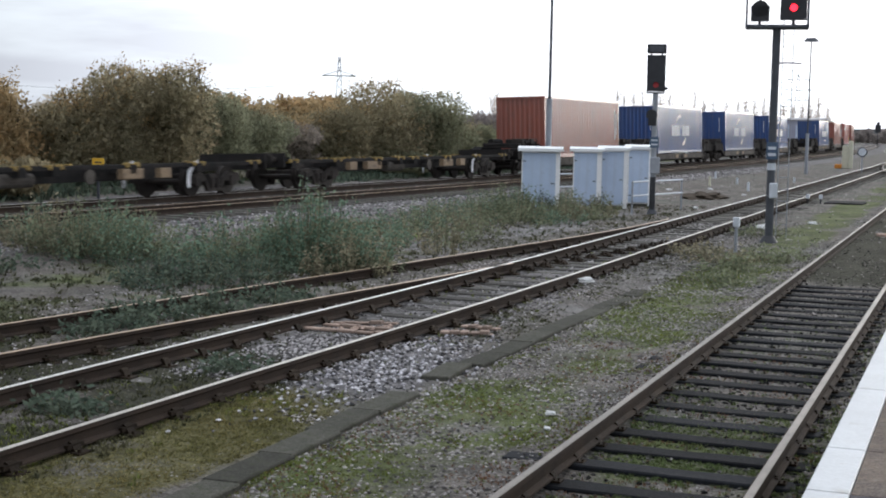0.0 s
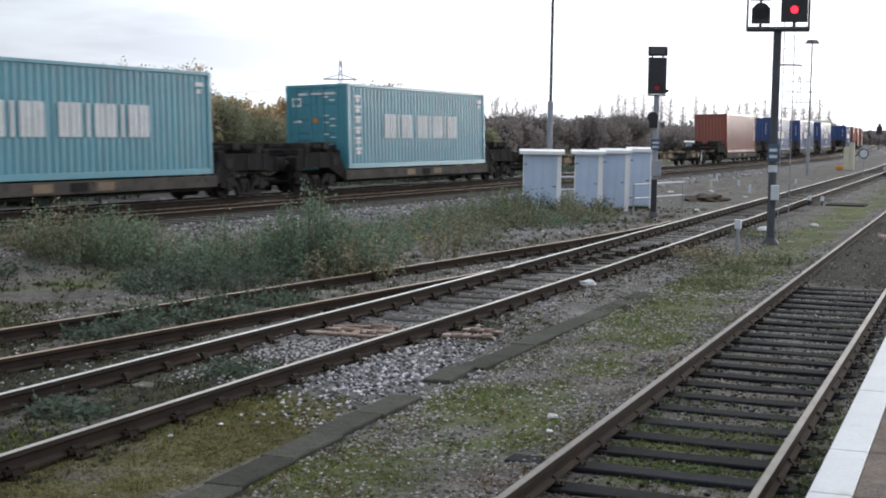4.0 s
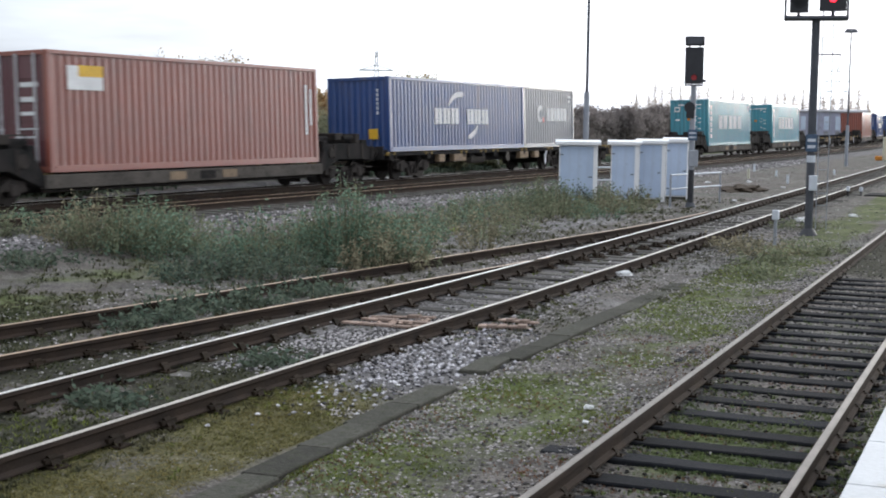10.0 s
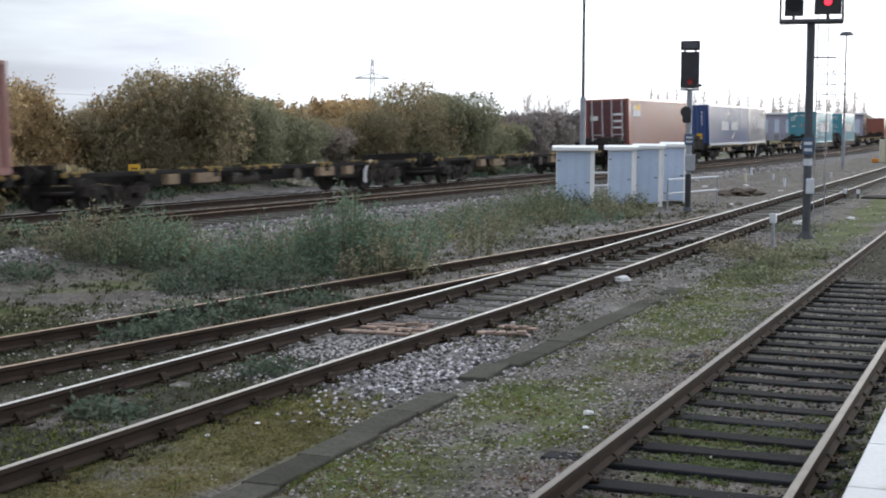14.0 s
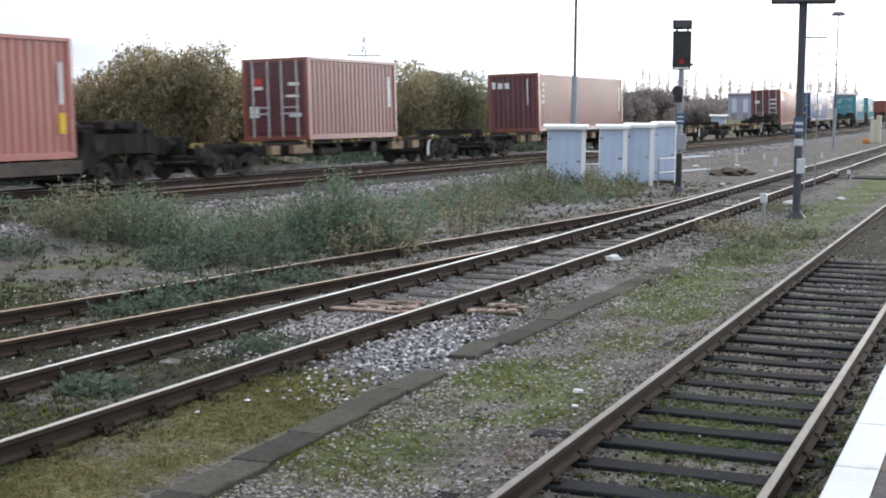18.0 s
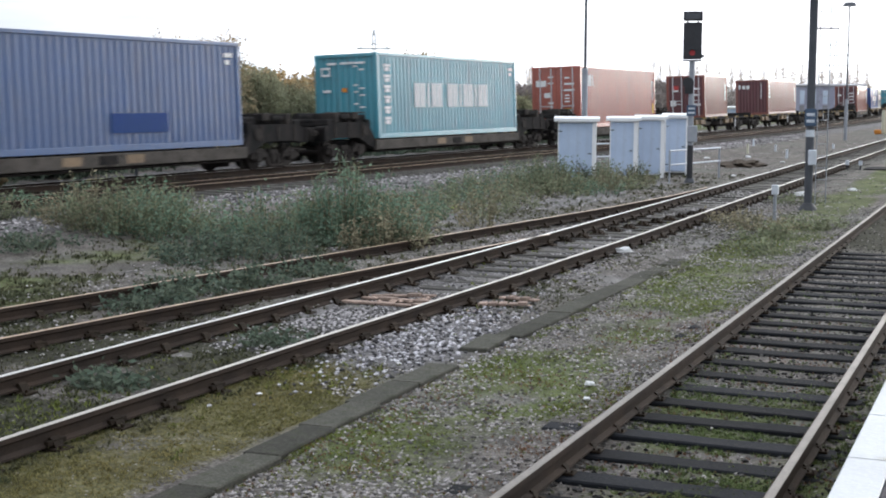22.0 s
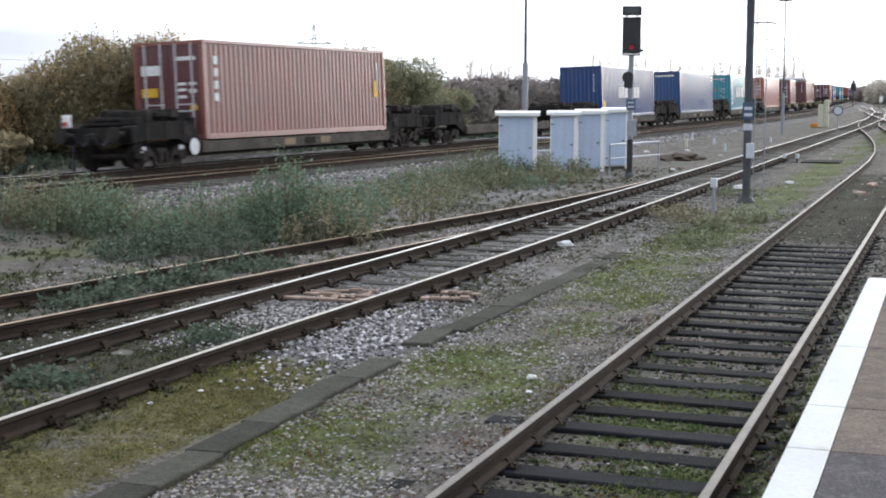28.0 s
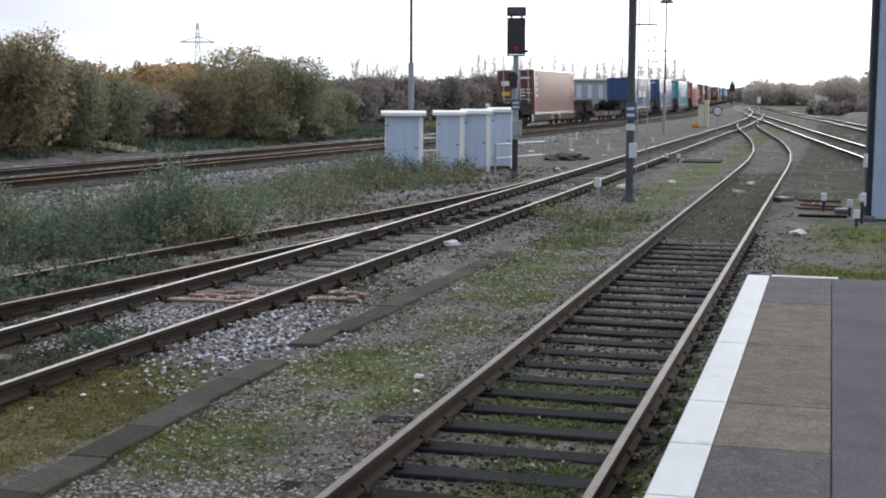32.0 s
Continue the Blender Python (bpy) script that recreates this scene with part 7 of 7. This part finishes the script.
    if tail:
        t = part("tail_lamp", box(-1.02, -0.78, -half - 0.16, -half - 0.02, 1.2, 1.55, bevel=0.02), CAB_WHITE, w, "white tail lamp with a red lens")
        part("lens", rod((-0.9, -half - 0.16, 1.3), (-0.9, -half - 0.18, 1.3), 0.07, 12), RED_MARK, t)
        for yy in (-9.05, -7.2):
            part("axle_guard", box(1.06, 1.08, yy - 0.1, yy + 0.1, 0.46, 0.62), WHEEL_WHITE, w)
        part("painted_wheel", rod((1.19, -6.72, 0.55), (1.215, -6.72, 0.55), 0.24, 20), WHEEL_WHITE, w, "white painted handbrake wheel")
    return w


def flat_wagon(label):
    """A skeletal container flat with yellow twistlocks along its sides."""
    w = thing("container_flat_wagon", label, "wagon", "wagons of the freight train")
    half = 9.7
    r = 0.42
    for s in (-1, 1):
        o = [(-half, 0.7), (-half, 0.93), (half, 0.93), (half, 0.7), (6.0, 0.68), (5.0, 0.52), (-5.0, 0.52), (-6.0, 0.68)]
        part("solebar", prism(o, s * 0.42, s * 0.55), WAGON_DARK, w)
        part("edge_beam", box(1.08 if s > 0 else -1.18, 1.18 if s > 0 else -1.08, -9.3, 9.3, 0.84, 0.94, bevel=0.008), WAGON_DARK, w)
        for y in (-9.05, -6.1, -3.05, -1.2, 0.0, 3.05, 6.1, 9.05):
            part("outrigger", box(0.5 if s > 0 else -1.2, 1.2 if s > 0 else -0.5, y - 0.14, y + 0.14, 0.7, 0.93, bevel=0.01), WAGON_DARK, w)
            for k in (-0.22, 0.22):
                part("twistlock", box(s * 1.12 - 0.09, s * 1.12 + 0.09, y + k - 0.075, y + k + 0.075, 0.86, 0.985, bevel=0.02), SPIGOT, w, "yellow twistlock")
        for y, l in ((-3.4, 1.1), (3.05, 0.9), (-5.0, 0.5), (4.5, 0.5)):
            part("equipment_box", box(1.0 if s > 0 else -1.2, 1.2 if s > 0 else -1.0, y - l / 2, y + l / 2, 0.56, 0.84, bevel=0.02), WAGON_TAN, w, "tan equipment box")
        part("air_tank", rod((s * 0.8, -1.9, 0.62), (s * 0.8, -0.5, 0.62), 0.17, 12), WAGON_SILL, w)
        part("handbrake_wheel", rod((s * 1.16, 1.3, 0.66), (s * 1.18, 1.3, 0.66), 0.2, 16), WAGON_SILL, w)
    for y in (-6.5, -2, 2, 6.5):
        part("cross_member", box(-1.0, 1.0, y - 0.1, y + 0.1, 0.68, 0.9), WAGON_DARK, w)
    for e in (-1, 1):
        part("end_deck", box(-1.15, 1.15, min(e * 9.1, e * half), max(e * 9.1, e * half), 0.9, 0.96, bevel=0.01), WAGON_DARK, w)
        bogie(w, e * 7.1, r, 1.8, white=e > 0)
        buffers(w, e * half, e, 0.98)
        part("lamp_bracket", box(0.98, 1.16, e * 9.3 - 0.06, e * 9.3 + 0.06, 0.955, 1.06, bevel=0.01), WAGON_DARK, w)
    return w


# ---- the train: wagon centres along the line at the start, front first ----
LOW_FLOOR, FLAT_FLOOR, TALL, PLAIN = 0.735, 0.985, 2.896, 2.591
low_first = low_wagon("dark low deck container wagon carrying one container")
flat_first = flat_wagon("dark skeletal container flat wagon with yellow twistlocks")
CONSIST = [  # centre, wagon, [(kind of container, offset)]
    (193.0, "low", [("red1", 0)]), (172.6, "low", [("orange", 0)]), (152.2, "low", [("red1", 0)]), (131.8, "low", [("blue_doors", 0)]), (111.4, "low", []), (91.0, "low", [("blue_a", 0)]),
    (70.62, "low", [("blue_doors", 0)]), (50.2, "low", [("blue_a", 0)]), (29.52, "low", [("red1", 0)]), (9.1, "flat", []), (-11.3, "flat", []),
    (-31.66, "low", [("teal_doors", 0)]), (-52.1, "low", [("teal", 0)]), (-72.3, "flat", []), (-92.3, "flat", [("blue_plain_h", -3.08), ("grey20", 6.06)]),
    (-112.31, "low", [("red2", 0)]), (-132.5, "flat", []), (-152.8, "flat", []), (-172.98, "flat", [("word", 3.05)]), (-192.93, "flat", [("red20", 0)]),
    (-213.07, "low", [("orange", 0)]), (-233.22, "low", [("teal", 0)]), (-253.59, "low", [("faded", 0)]), (-273.58, "low", [("blue_st", 0)]), (-293.9, "low", []), (-314.24, "tail", [("last", 0)]),
]
KINDS = {
    "red1": lambda: container("plain red brown forty foot container on a low wagon", 40, TALL, "red", False, "red_plain"),
    "orange": lambda: container("orange red forty foot container with doors and a white mark", 40, TALL, "orange", True, "orange"),
    "blue_a": lambda: container("dark blue forty foot container with white lettering and arcs", 40, TALL, "blue", False, "blue_arcs"),
    "blue_doors": lambda: container("dark blue forty foot container with rear doors and white lettering", 40, TALL, "blue", True, "blue_arcs"),
    "teal_doors": lambda: container("teal forty foot container with rear doors and bold white lettering", 40, TALL, "teal", True, "line_white"),
    "teal": lambda: container("teal forty foot container with bold white lettering", 40, TALL, "teal", False, "line_white"),
    "blue_plain_h": lambda: container("dark blue standard forty foot container with white lettering and arcs", 40, PLAIN, "blue", False, "blue_arcs"),
    "grey20": lambda: container("grey twenty foot container with white letters and a round badge", 20, PLAIN, "grey", False, "grey_letters"),
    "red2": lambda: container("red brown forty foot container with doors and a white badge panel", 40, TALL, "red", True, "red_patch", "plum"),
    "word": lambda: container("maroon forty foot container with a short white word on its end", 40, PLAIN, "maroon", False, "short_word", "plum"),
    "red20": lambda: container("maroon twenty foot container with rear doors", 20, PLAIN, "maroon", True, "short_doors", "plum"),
    "faded": lambda: container("faded blue forty foot container with a darker patch", 40, TALL, "mid", False, "plain_blue"),
    "blue_st": lambda: container("weathered blue forty foot container with yellow stickers and arcs", 40, TALL, "blue", False, "blue_stickers"),
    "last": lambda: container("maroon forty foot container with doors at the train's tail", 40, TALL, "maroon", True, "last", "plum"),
}
MADE, MOVING = {}, []
for centre, kind, load in CONSIST:
    if kind == "tail":
        w = low_wagon("last low deck wagon with a white tail lamp", True)
    elif not MADE.get(kind):
        w = MADE[kind] = low_first if kind == "low" else flat_first
    else:
        w = copy_thing(MADE[kind], Matrix())
    if not load:
        w["label"] = "empty dark low deck wagon" if kind == "low" else "empty skeletal container flat with yellow twistlocks"
    MOVING.append((w, centre, 0.0, 0.0))
    for k, off in load:
        if k in MADE:
            c = copy_thing(MADE[k], Matrix())
        else:
            c = MADE[k] = KINDS[k]()
        MOVING.append((c, centre, off, FLAT_FLOOR if kind == "flat" else LOW_FLOOR))


def travelled(t):
    return 10.2324 * t + 0.0275856 * t * t + 0.000389601 * t ** 3


def on_line(s):
    return Vector((float(np.interp(s, TD, TX)), float(np.interp(s, TD, TY)), MAIN_Z))


def train_pose(s):
    a, b = on_line(s - 7.2), on_line(s + 7.2)
    d = b - a
    c = (a + b) / 2
    return pose(c.x, c.y, c.z, 0, 0, math.degrees(math.atan2(-d.x, d.y))) @ pose(0, 0, 0, 0, -2.2, 0)


def motions():
    times = [i * 1.0 for i in range(33)]
    for ob, centre, off, lift in MOVING:
        walk(ob, [(t, train_pose(centre + travelled(t)) @ pose(0, off, lift)) for t in times])
    # wheels of one kind and place turn alike and share their keys
    keyed = {}
    for ob in [o for o in bpy.data.objects if o.name.split(".")[0] == "wheelset"]:
        r = ob.location.z
        key = tuple(round(v, 3) for v in ob.location)
        if key not in keyed:
            rows, t = [], 0.0
            while t < 32.0:
                rows.append((t, pose(*key, -math.degrees(travelled(t) / r))))
                t += 1 / 30
            rows.append((32.0, pose(*key, -math.degrees(travelled(32.0) / r))))
            walk(ob, rows)
            keyed[key] = ob.animation_data
        else:
            ob.rotation_mode = "QUATERNION"
            data = ob.animation_data_create()
            data.action = keyed[key].action
            data.action_slot = keyed[key].action_slot


motions()
